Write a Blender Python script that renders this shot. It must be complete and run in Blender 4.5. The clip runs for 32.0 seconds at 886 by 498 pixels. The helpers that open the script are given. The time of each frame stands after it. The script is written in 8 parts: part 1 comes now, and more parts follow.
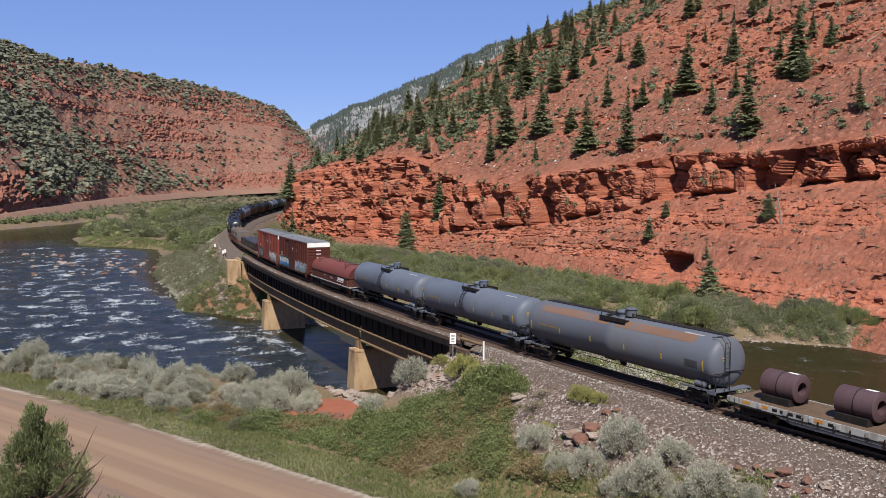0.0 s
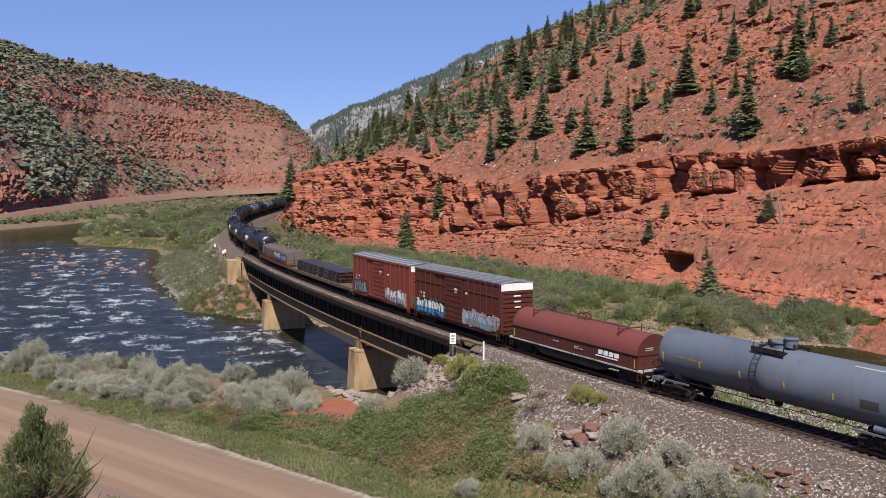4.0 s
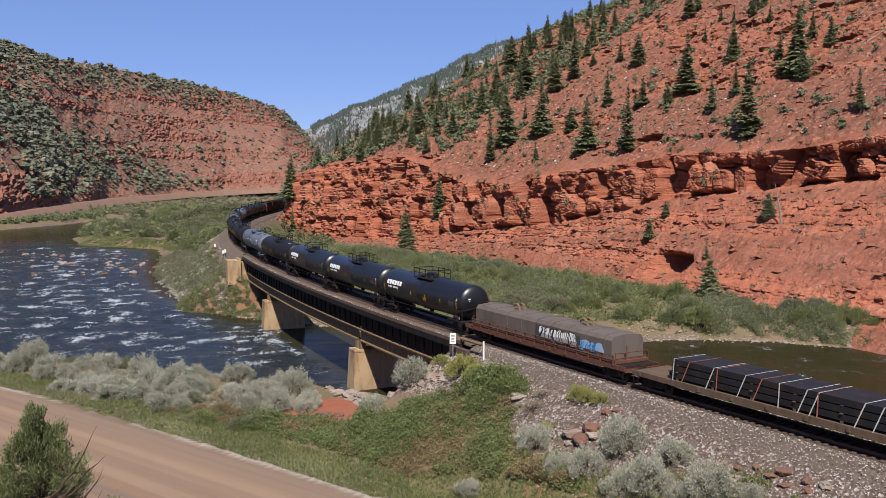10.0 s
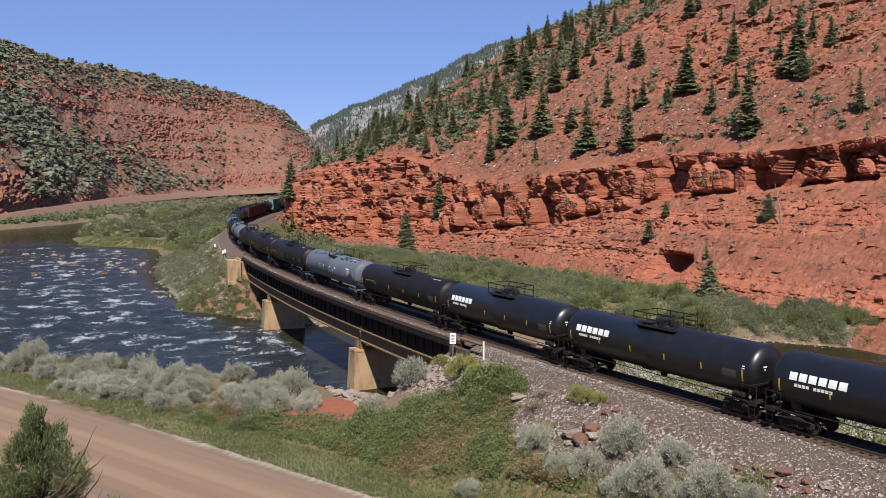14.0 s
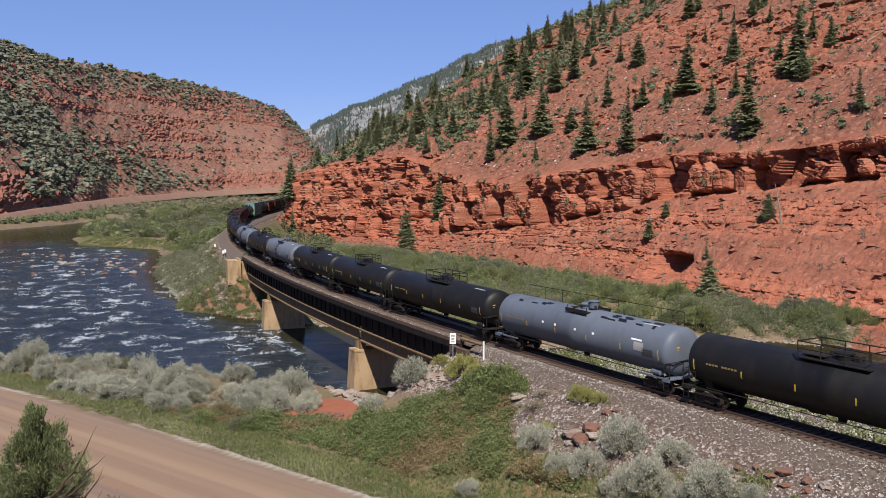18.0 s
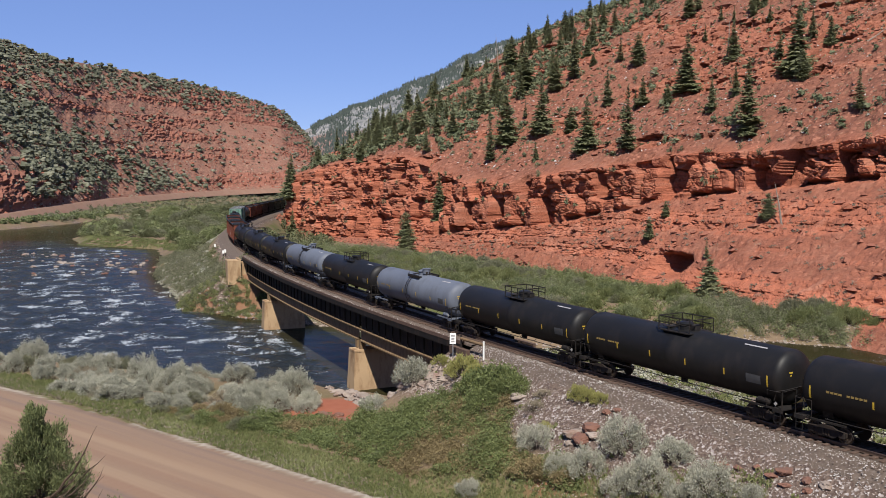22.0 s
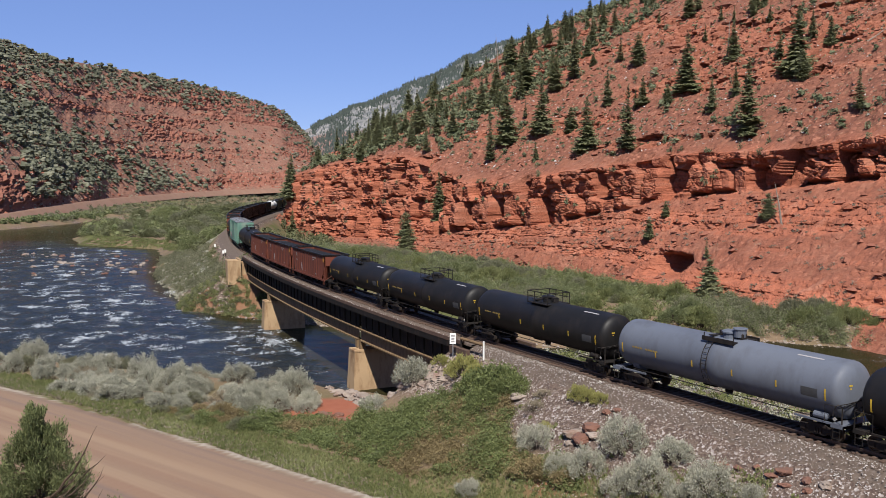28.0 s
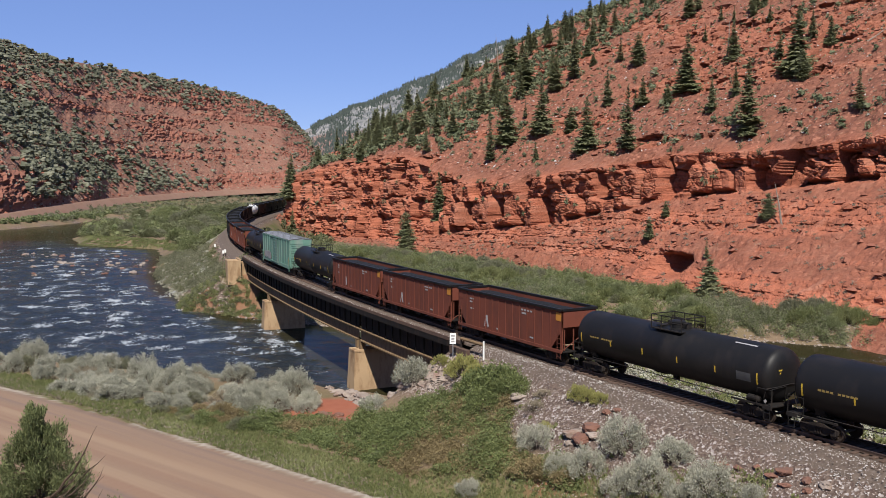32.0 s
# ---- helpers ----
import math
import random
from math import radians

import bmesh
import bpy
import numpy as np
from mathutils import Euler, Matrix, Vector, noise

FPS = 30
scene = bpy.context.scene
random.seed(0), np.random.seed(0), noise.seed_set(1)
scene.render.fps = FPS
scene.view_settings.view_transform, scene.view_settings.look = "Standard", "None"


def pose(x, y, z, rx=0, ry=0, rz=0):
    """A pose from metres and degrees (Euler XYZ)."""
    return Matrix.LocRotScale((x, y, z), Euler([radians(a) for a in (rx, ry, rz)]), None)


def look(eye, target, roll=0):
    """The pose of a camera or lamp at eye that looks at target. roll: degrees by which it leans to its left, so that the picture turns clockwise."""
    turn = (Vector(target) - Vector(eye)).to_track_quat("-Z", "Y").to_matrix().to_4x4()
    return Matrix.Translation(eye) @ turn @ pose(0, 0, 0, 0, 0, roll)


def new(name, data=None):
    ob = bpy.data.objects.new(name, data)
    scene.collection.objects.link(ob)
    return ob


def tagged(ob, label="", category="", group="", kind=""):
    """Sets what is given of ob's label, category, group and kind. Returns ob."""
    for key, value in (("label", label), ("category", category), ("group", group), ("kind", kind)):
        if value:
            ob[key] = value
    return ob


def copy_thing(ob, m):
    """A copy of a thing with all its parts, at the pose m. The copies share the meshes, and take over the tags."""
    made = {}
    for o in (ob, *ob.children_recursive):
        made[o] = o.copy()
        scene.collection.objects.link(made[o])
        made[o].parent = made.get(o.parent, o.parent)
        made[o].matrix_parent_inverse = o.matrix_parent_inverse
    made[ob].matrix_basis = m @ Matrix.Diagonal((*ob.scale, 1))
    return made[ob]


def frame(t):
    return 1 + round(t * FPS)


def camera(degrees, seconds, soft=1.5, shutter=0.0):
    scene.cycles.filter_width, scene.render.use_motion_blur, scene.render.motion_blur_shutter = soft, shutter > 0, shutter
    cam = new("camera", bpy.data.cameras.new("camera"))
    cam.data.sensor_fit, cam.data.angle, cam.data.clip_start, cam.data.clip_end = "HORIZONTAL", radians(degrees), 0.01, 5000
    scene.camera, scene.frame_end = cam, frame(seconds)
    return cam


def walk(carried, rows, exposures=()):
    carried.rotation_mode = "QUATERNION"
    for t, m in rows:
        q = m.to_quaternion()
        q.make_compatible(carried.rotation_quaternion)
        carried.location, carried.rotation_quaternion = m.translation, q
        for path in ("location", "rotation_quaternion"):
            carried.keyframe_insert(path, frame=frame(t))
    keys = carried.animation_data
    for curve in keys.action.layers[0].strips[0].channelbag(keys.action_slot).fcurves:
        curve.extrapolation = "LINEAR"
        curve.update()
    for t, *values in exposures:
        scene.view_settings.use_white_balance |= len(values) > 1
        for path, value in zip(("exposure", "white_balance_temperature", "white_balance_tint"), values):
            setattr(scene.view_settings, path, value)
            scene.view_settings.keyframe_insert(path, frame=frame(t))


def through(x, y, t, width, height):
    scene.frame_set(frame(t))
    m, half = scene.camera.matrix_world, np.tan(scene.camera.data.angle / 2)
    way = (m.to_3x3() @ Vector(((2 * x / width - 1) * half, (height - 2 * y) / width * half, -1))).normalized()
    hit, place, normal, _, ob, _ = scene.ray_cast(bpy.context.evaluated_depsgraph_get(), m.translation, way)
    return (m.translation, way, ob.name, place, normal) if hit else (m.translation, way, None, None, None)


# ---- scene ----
cam = camera(52.2, 32.0, soft=0.9)
EYE = (0.0, 0.0, 13.51)
VIEW = pose(*EYE, 90 - 4.594, 0, 0)
walk(cam, [(0.0, VIEW), (32.0, VIEW)])

# ---- world, sun, exposure ----
SUN_DIR = Vector((0.0, -1.0, 1.28)).normalized()      # towards the sun
SUN_EL = math.asin(SUN_DIR.z)
world = bpy.data.worlds.new("sky")
scene.world = world
world.use_nodes = True
wn = world.node_tree
sky = wn.nodes.new("ShaderNodeTexSky")
sky.sky_type, sky.sun_disc = "NISHITA", False
sky.sun_elevation, sky.sun_rotation = SUN_EL, math.atan2(SUN_DIR.x, SUN_DIR.y)
sky.altitude, sky.air_density, sky.dust_density, sky.ozone_density = 1500, 0.8, 0.0, 2.2
tint = wn.nodes.new("ShaderNodeMix")
tint.data_type, tint.blend_type = "RGBA", "MULTIPLY"
tint.inputs[0].default_value, tint.inputs[7].default_value = 1.0, (1.03, 1.0, 1.23, 1)
wn.links.new(sky.outputs[0], tint.inputs[6])
even = wn.nodes.new("ShaderNodeMix")                  # dry mountain air: little paling towards the horizon
even.data_type = "RGBA"
even.inputs[0].default_value, even.inputs[7].default_value = 0.5, (2.35, 3.95, 8.9, 1)
wn.links.new(tint.outputs[2], even.inputs[6])
wn.links.new(even.outputs[2], wn.nodes["Background"].inputs[0])
wn.nodes["Background"].inputs[1].default_value = 0.055
sun = new("sun", bpy.data.lights.new("sun", "SUN"))
sun.data.energy, sun.data.angle, sun.data.color = 5.0, radians(0.53), (1.0, 0.95, 0.87)
sun.matrix_world = look(Vector((0, 0, 300)) + SUN_DIR * 10, (0, 0, 300))
scene.view_settings.exposure = 0.75


# ---- numeric noise ----
def hash01(*k):
    h = np.zeros(np.broadcast(*k).shape) if len(k) > 1 else np.zeros(np.shape(k[0]))
    for i, a in enumerate(k):
        h = h + np.asarray(a, float) * (12.9898, 78.233, 37.719, 51.117)[i]
    return np.mod(np.sin(h) * 43758.5453, 1.0)


def vnoise(x, y, seed=0.0):
    xi, yi = np.floor(x), np.floor(y)
    fx, fy = x - xi, y - yi
    fx, fy = fx * fx * (3 - 2 * fx), fy * fy * (3 - 2 * fy)
    a, b = hash01(xi, yi, seed), hash01(xi + 1, yi, seed)
    c, d = hash01(xi, yi + 1, seed), hash01(xi + 1, yi + 1, seed)
    return (a + (b - a) * fx) * (1 - fy) + (c + (d - c) * fx) * fy


def fbm(x, y, seed=0.0, octaves=4):
    total, amp, norm = 0.0, 1.0, 0.0
    for i in range(octaves):
        total = total + amp * vnoise(x * 2 ** i, y * 2 ** i, seed + i * 7.3)
        norm += amp
        amp *= 0.5
    return total / norm


def sstep(a, b, x):
    t = np.clip((np.asarray(x, float) - a) / (b - a), 0, 1)
    return t * t * (3 - 2 * t)


# ---- materials ----
def nodes_of(name):
    m = bpy.data.materials.new(name)
    m.use_nodes = True
    return m, m.node_tree, m.node_tree.nodes["Principled BSDF"]


def coords(nt, how="Object", scale=(1, 1, 1)):
    if how == "World":
        src = nt.nodes.new("ShaderNodeNewGeometry").outputs["Position"]
    else:
        src = nt.nodes.new("ShaderNodeTexCoord").outputs[how]
    mp = nt.nodes.new("ShaderNodeMapping")
    mp.inputs["Scale"].default_value = scale
    nt.links.new(src, mp.inputs[0])
    return mp.outputs[0]


def noise_node(nt, vec, scale, detail=4.0, rough=0.55):
    n = nt.nodes.new("ShaderNodeTexNoise")
    n.inputs["Scale"].default_value, n.inputs["Detail"].default_value, n.inputs["Roughness"].default_value = scale, detail, rough
    nt.links.new(vec, n.inputs["Vector"])
    return n.outputs[0]


def ramp(nt, fac, stops):
    r = nt.nodes.new("ShaderNodeValToRGB")
    while len(r.color_ramp.elements) < len(stops):
        r.color_ramp.elements.new(0.5)
    for el, (p, c) in zip(r.color_ramp.elements, stops):
        el.position, el.color = p, (*c, 1) if len(c) == 3 else c
    nt.links.new(fac, r.inputs[0])
    return r.outputs[0]


def mix(nt, fac, a, b, how="MIX"):
    m = nt.nodes.new("ShaderNodeMix")
    m.data_type, m.blend_type = "RGBA", how
    for sock, v in ((m.inputs[0], fac), (m.inputs[6], a), (m.inputs[7], b)):
        if isinstance(v, (int, float)):
            sock.default_value = v
        elif isinstance(v, tuple):
            sock.default_value = (*v, 1)
        else:
            nt.links.new(v, sock)
    return m.outputs[2]


def math_node(nt, op, a, b=0.0, clamp=False):
    m = nt.nodes.new("ShaderNodeMath")
    m.operation, m.use_clamp = op, clamp
    for sock, v in zip(m.inputs, (a, b)):
        if isinstance(v, (int, float)):
            sock.default_value = v
        else:
            nt.links.new(v, sock)
    return m.outputs[0]


def attr(nt, name):
    a = nt.nodes.new("ShaderNodeAttribute")
    a.attribute_name = name
    return a.outputs["Fac"]


def bump(nt, bsdf, height, strength=0.4, dist=0.05):
    b = nt.nodes.new("ShaderNodeBump")
    b.inputs["Strength"].default_value, b.inputs["Distance"].default_value = strength, dist
    nt.links.new(height, b.inputs["Height"])
    nt.links.new(b.outputs[0], bsdf.inputs["Normal"])


def plain(name, c, rough=0.6, metal=0.0, vary=0.25, scale=3.0, dirt=None, dirt_amount=0.35, bumps=0.1, how="Object"):
    """Paint, steel, concrete: two noises of tone, an optional dirt colour, fine relief."""
    m, nt, bs = nodes_of(name)
    vec = coords(nt, how)
    big, fine = noise_node(nt, vec, scale * 0.3, 5), noise_node(nt, vec, scale * 6, 3)
    lo, hi = tuple(v * (1 - vary) for v in c), tuple(min(1, v * (1 + vary)) for v in c)
    col = mix(nt, big, lo, hi)
    col = mix(nt, math_node(nt, "MULTIPLY", fine, 0.35), col, tuple(v * 0.8 for v in c))
    if dirt:
        d = ramp(nt, noise_node(nt, coords(nt, how, (0.7, 0.7, 0.25)), scale * 1.2, 6, 0.65), [(0.48, (0, 0, 0)), (0.68, (dirt_amount,) * 3)])
        col = mix(nt, d, col, dirt)
    nt.links.new(col, bs.inputs["Base Color"])
    bs.inputs["Roughness"].default_value, bs.inputs["Metallic"].default_value = rough, metal
    bs.inputs["Specular IOR Level"].default_value = 0.5 if rough < 0.4 else 0.18
    if bumps:
        bump(nt, bs, fine, bumps, 0.02)
    return m


def leaf(name, c1, c2, rough=0.7, through=0.25, sunned=0.45):
    """Foliage: each leaf or spray takes its own tone."""
    m, nt, bs = nodes_of(name)
    geo = nt.nodes.new("ShaderNodeNewGeometry")
    clump = noise_node(nt, coords(nt, "World"), 0.45, 3)
    col = mix(nt, geo.outputs["Random Per Island"], c1, c2)
    col = mix(nt, math_node(nt, "MULTIPLY", clump, 0.4), col, tuple(v * 0.55 for v in c1))
    pale = noise_node(nt, coords(nt, "World"), 0.16, 3)
    col = mix(nt, ramp(nt, pale, [(0.45, (0, 0, 0)), (0.65, (sunned,) * 3)]), col, tuple(v * 1.15 + 0.012 for v in c2))
    nt.links.new(col, bs.inputs["Base Color"])
    bs.inputs["Roughness"].default_value = rough
    bs.inputs["Specular IOR Level"].default_value = 0.25
    tr = nt.nodes.new("ShaderNodeBsdfTranslucent")
    nt.links.new(col, tr.inputs[0])
    ms = nt.nodes.new("ShaderNodeMixShader")
    ms.inputs[0].default_value = through
    nt.links.new(bs.outputs[0], ms.inputs[1])
    nt.links.new(tr.outputs[0], ms.inputs[2])
    nt.links.new(ms.outputs[0], nt.nodes["Material Output"].inputs[0])
    return m


def rock_material(name, base, dark, pale, scree, strata=0.9, scale=1.0):
    """Bedded sandstone; blocks take their own tone, loose cover is rubble and dust."""
    m, nt, bs = nodes_of(name)
    bed = noise_node(nt, coords(nt, "World", (0.05, 0.05, strata)), 1.0 * scale, 6, 0.62)
    blot = noise_node(nt, coords(nt, "World"), 0.09 * scale, 5)
    fine = noise_node(nt, coords(nt, "World"), 2.2 * scale, 6, 0.65)
    grit = noise_node(nt, coords(nt, "World"), 7.0 * scale, 4, 0.7)
    col = ramp(nt, bed, [(0.28, tuple(v * 0.7 for v in base)), (0.46, base), (0.60, tuple(v * 1.1 for v in base)), (0.76, tuple((v + w) / 2 for v, w in zip(base, pale)))])
    tone = attr(nt, "tone")
    col = mix(nt, ramp(nt, tone, [(0.0, (0.55, 0.55, 0.55)), (0.4, (0, 0, 0))]), col, tuple((v * 2 + w) / 3 for v, w in zip(dark, base)))
    col = mix(nt, ramp(nt, tone, [(0.6, (0, 0, 0)), (1.0, (0.7, 0.7, 0.7))]), col, pale)
    col = mix(nt, ramp(nt, blot, [(0.45, (0, 0, 0)), (0.66, (0.3, 0.3, 0.3))]), col, scree)
    col = mix(nt, ramp(nt, fine, [(0.33, (0.6, 0.6, 0.6)), (0.50, (0, 0, 0))]), col, dark)
    rub = nt.nodes.new("ShaderNodeTexVoronoi")
    rub.inputs["Scale"].default_value = 1.7 * scale
    nt.links.new(coords(nt, "World"), rub.inputs["Vector"])
    loose = attr(nt, "loose")
    soil = mix(nt, fine, tuple(v * 0.62 for v in scree), tuple(v * 1.35 for v in scree))
    soil = mix(nt, ramp(nt, rub.outputs["Color"], [(0.22, (0.7, 0.7, 0.7)), (0.42, (0, 0, 0))]), soil, tuple(v * 0.5 for v in scree))
    soil = mix(nt, ramp(nt, rub.outputs["Color"], [(0.72, (0, 0, 0)), (0.88, (0.6, 0.6, 0.6))]), soil, pale)
    dust = noise_node(nt, coords(nt, "World"), 0.05 * scale, 6, 0.7)
    soil = mix(nt, ramp(nt, dust, [(0.46, (0, 0, 0)), (0.66, (0.6, 0.6, 0.6))]), soil, (scree[0] * 1.12, scree[1] * 1.2, scree[2] * 1.15))
    straw = noise_node(nt, coords(nt, "World"), 0.55 * scale, 5, 0.7)
    soil = mix(nt, ramp(nt, straw, [(0.56, (0, 0, 0)), (0.66, (0.5, 0.5, 0.5))]), soil, (scree[0] * 0.95, scree[1] * 1.55, scree[2] * 1.5))
    col = mix(nt, math_node(nt, "MULTIPLY", loose, 0.9), col, soil)
    nt.links.new(col, bs.inputs["Base Color"])
    bs.inputs["Roughness"].default_value = 0.92
    bs.inputs["Specular IOR Level"].default_value = 0.12
    h = math_node(nt, "ADD", math_node(nt, "MULTIPLY", bed, 0.35), math_node(nt, "ADD", fine, math_node(nt, "MULTIPLY", grit, 0.35)))
    bump(nt, bs, h, 0.85, 0.32 / scale)
    return m


RED_ROCK = rock_material("red_sandstone", (0.300, 0.102, 0.059), (0.115, 0.041, 0.027), (0.36, 0.168, 0.112), (0.146, 0.061, 0.041))
FAR_ROCK = rock_material("hazy_red_rock", (0.215, 0.088, 0.060), (0.13, 0.058, 0.043), (0.30, 0.185, 0.135), (0.200, 0.100, 0.071), 1.1, 0.35)
ROAD_DIRT = plain("pale_red_road_dirt", (0.185, 0.112, 0.080), 0.95, 0, 0.2, 0.3, (0.15, 0.072, 0.048), 0.5, 0.1, "World")


def mountain_material():
    """Pale scree over grey limestone, red beds below."""
    m, nt, bs = nodes_of("pale_limestone_scree")
    streak = noise_node(nt, coords(nt, "World", (1, 1, 0.3)), 0.014, 8, 0.7)
    spots = noise_node(nt, coords(nt, "World"), 0.07, 5, 0.7)
    wavy = noise_node(nt, coords(nt, "World"), 0.01, 4)
    col = ramp(nt, streak, [(0.36, (0.081, 0.0851, 0.0891)), (0.48, (0.17, 0.166, 0.162)), (0.60, (0.275, 0.259, 0.243))])
    pos = nt.nodes.new("ShaderNodeSeparateXYZ")
    nt.links.new(nt.nodes.new("ShaderNodeNewGeometry").outputs["Position"], pos.inputs[0])
    level = math_node(nt, "ADD", math_node(nt, "MULTIPLY", pos.outputs["Z"], 0.004), math_node(nt, "MULTIPLY", wavy, 0.5))
    col = mix(nt, ramp(nt, level, [(0.72, (0.85, 0.85, 0.85)), (0.80, (0, 0, 0))]), col, (0.235, 0.117, 0.0851))
    col = mix(nt, ramp(nt, spots, [(0.46, (0, 0, 0)), (0.56, (0.6, 0.6, 0.6))]), col, (0.0446, 0.0551, 0.0535))
    nt.links.new(col, bs.inputs["Base Color"])
    bs.inputs["Roughness"].default_value = 0.95
    bump(nt, bs, spots, 0.6, 8.0)
    return m


def ground_material():
    """Valley soil; loose stone, dirt road and red earth by their own mapped patches."""
    m, nt, bs = nodes_of("valley_soil")
    vec = coords(nt, "World")
    big, mid, fine = noise_node(nt, vec, 0.12, 5), noise_node(nt, vec, 1.1, 5), noise_node(nt, vec, 9.0, 4, 0.7)
    vor = nt.nodes.new("ShaderNodeTexVoronoi")
    vor.inputs["Scale"].default_value = 7.0
    nt.links.new(vec, vor.inputs["Vector"])
    soil = mix(nt, mid, (0.0948, 0.065, 0.0402), (0.177, 0.124, 0.0798))
    soil = mix(nt, ramp(nt, big, [(0.42, (0, 0, 0)), (0.64, (0.6, 0.6, 0.6))]), soil, (0.0891, 0.0826, 0.0355))
    stone = ramp(nt, vor.outputs["Color"], [(0.0, (0.03, 0.021, 0.018)), (0.45, (0.082, 0.060, 0.048)), (0.74, (0.13, 0.10, 0.080)), (0.86, (0.36, 0.33, 0.31))])
    stone = mix(nt, math_node(nt, "MULTIPLY", mid, 0.5), stone, (0.118, 0.0769, 0.062))
    red = mix(nt, mid, (0.177, 0.0561, 0.0325), (0.237, 0.0891, 0.0532))
    wav = noise_node(nt, coords(nt, "Object", (1, 1, 1)), 0.25, 4)
    dirt = mix(nt, fine, (0.151, 0.0996, 0.0663), (0.21, 0.142, 0.0996))
    dirt = mix(nt, math_node(nt, "MULTIPLY", wav, 0.5), dirt, (0.147, 0.0972, 0.068))
    dirt = mix(nt, math_node(nt, "MULTIPLY", attr(nt, "rut"), 0.55), dirt, (0.16, 0.0859, 0.0561))
    turn = nt.nodes.new("ShaderNodeMapping")
    turn.inputs["Rotation"].default_value = (0, 0, 0.671)
    nt.links.new(vec, turn.inputs["Vector"])
    along = nt.nodes.new("ShaderNodeMapping")
    along.inputs["Scale"].default_value = (0.02, 1.0, 1.0)
    nt.links.new(turn.outputs[0], along.inputs["Vector"])
    track = noise_node(nt, along.outputs[0], 0.5, 5, 0.6)
    dirt = mix(nt, ramp(nt, track, [(0.36, (0.85, 0.85, 0.85)), (0.49, (0, 0, 0))]), dirt, (0.13, 0.0915, 0.0739))
    dirt = mix(nt, ramp(nt, track, [(0.53, (0, 0, 0)), (0.64, (0.7, 0.7, 0.7))]), dirt, (0.213, 0.147, 0.0972))
    gravel_edge = mix(nt, fine, (0.22, 0.185, 0.145), (0.36, 0.315, 0.255))
    grass = mix(nt, mid, (0.0503, 0.062, 0.0177), (0.1, 0.0972, 0.0355))
    col = mix(nt, attr(nt, "red"), soil, red)
    col = mix(nt, attr(nt, "grass"), col, grass)
    col = mix(nt, attr(nt, "stone"), col, stone)
    col = mix(nt, attr(nt, "verge"), col, gravel_edge)
    col = mix(nt, attr(nt, "dirt"), col, dirt)
    nt.links.new(col, bs.inputs["Base Color"])
    bs.inputs["Roughness"].default_value = 0.95
    bs.inputs["Specular IOR Level"].default_value = 0.15
    hh = math_node(nt, "ADD", math_node(nt, "MULTIPLY", vor.outputs["Distance"], attr(nt, "stone")), math_node(nt, "MULTIPLY", fine, 0.3))
    bump(nt, bs, hh, 0.7, 0.12)
    return m


def water_material():
    m, nt, bs = nodes_of("river_water")
    vec = coords(nt, "World", (1, 1, 1))
    fine = noise_node(nt, vec, 1.3, 7, 0.68)
    swell = noise_node(nt, coords(nt, "World", (0.7, 0.35, 1)), 0.35, 3)
    foam_n = noise_node(nt, coords(nt, "World", (1.0, 0.8, 1)), 0.26, 3, 0.5)
    spray = noise_node(nt, coords(nt, "World", (1.2, 0.9, 1)), 1.5, 8, 0.78)
    bed = mix(nt, swell, (0.0085, 0.0115, 0.0150), (0.022, 0.026, 0.029))
    rapid = attr(nt, "rapid")
    bed = mix(nt, ramp(nt, rapid, [(0.04, (1, 1, 1)), (0.22, (0, 0, 0))]), bed, (0.020, 0.0175, 0.0075))    # silty where it is still
    thr = math_node(nt, "ADD", foam_n, math_node(nt, "MULTIPLY", rapid, 0.10))
    thr = math_node(nt, "ADD", thr, math_node(nt, "MULTIPLY", spray, 0.85))
    thr = math_node(nt, "SUBTRACT", thr, 0.38)
    foam = ramp(nt, thr, [(0.0, (0, 0, 0)), (0.775, (0, 0, 0)), (0.87, (0.9, 0.9, 0.9))])
    film = ramp(nt, thr, [(0.66, (0, 0, 0)), (0.80, (0.10, 0.10, 0.10))])
    col = mix(nt, film, bed, (0.249, 0.278, 0.308))
    col = mix(nt, foam, col, (0.319, 0.343, 0.36))
    nt.links.new(col, bs.inputs["Base Color"])
    nt.links.new(math_node(nt, "ADD", math_node(nt, "MULTIPLY", foam, 0.6), 0.16), bs.inputs["Roughness"])
    bs.inputs["IOR"].default_value = 1.33
    nt.links.new(math_node(nt, "ADD", math_node(nt, "MULTIPLY", math_node(nt, "MULTIPLY", rapid, 4.0, True), 0.055), 0.012), bs.inputs["Specular IOR Level"])
    hh = math_node(nt, "ADD", math_node(nt, "MULTIPLY", fine, 0.5), swell)
    b = nt.nodes.new("ShaderNodeBump")
    b.inputs["Distance"].default_value = 0.30
    nt.links.new(math_node(nt, "ADD", math_node(nt, "MULTIPLY", rapid, 0.55), 0.06), b.inputs["Strength"])
    nt.links.new(hh, b.inputs["Height"])
    nt.links.new(b.outputs[0], bs.inputs["Normal"])
    return m


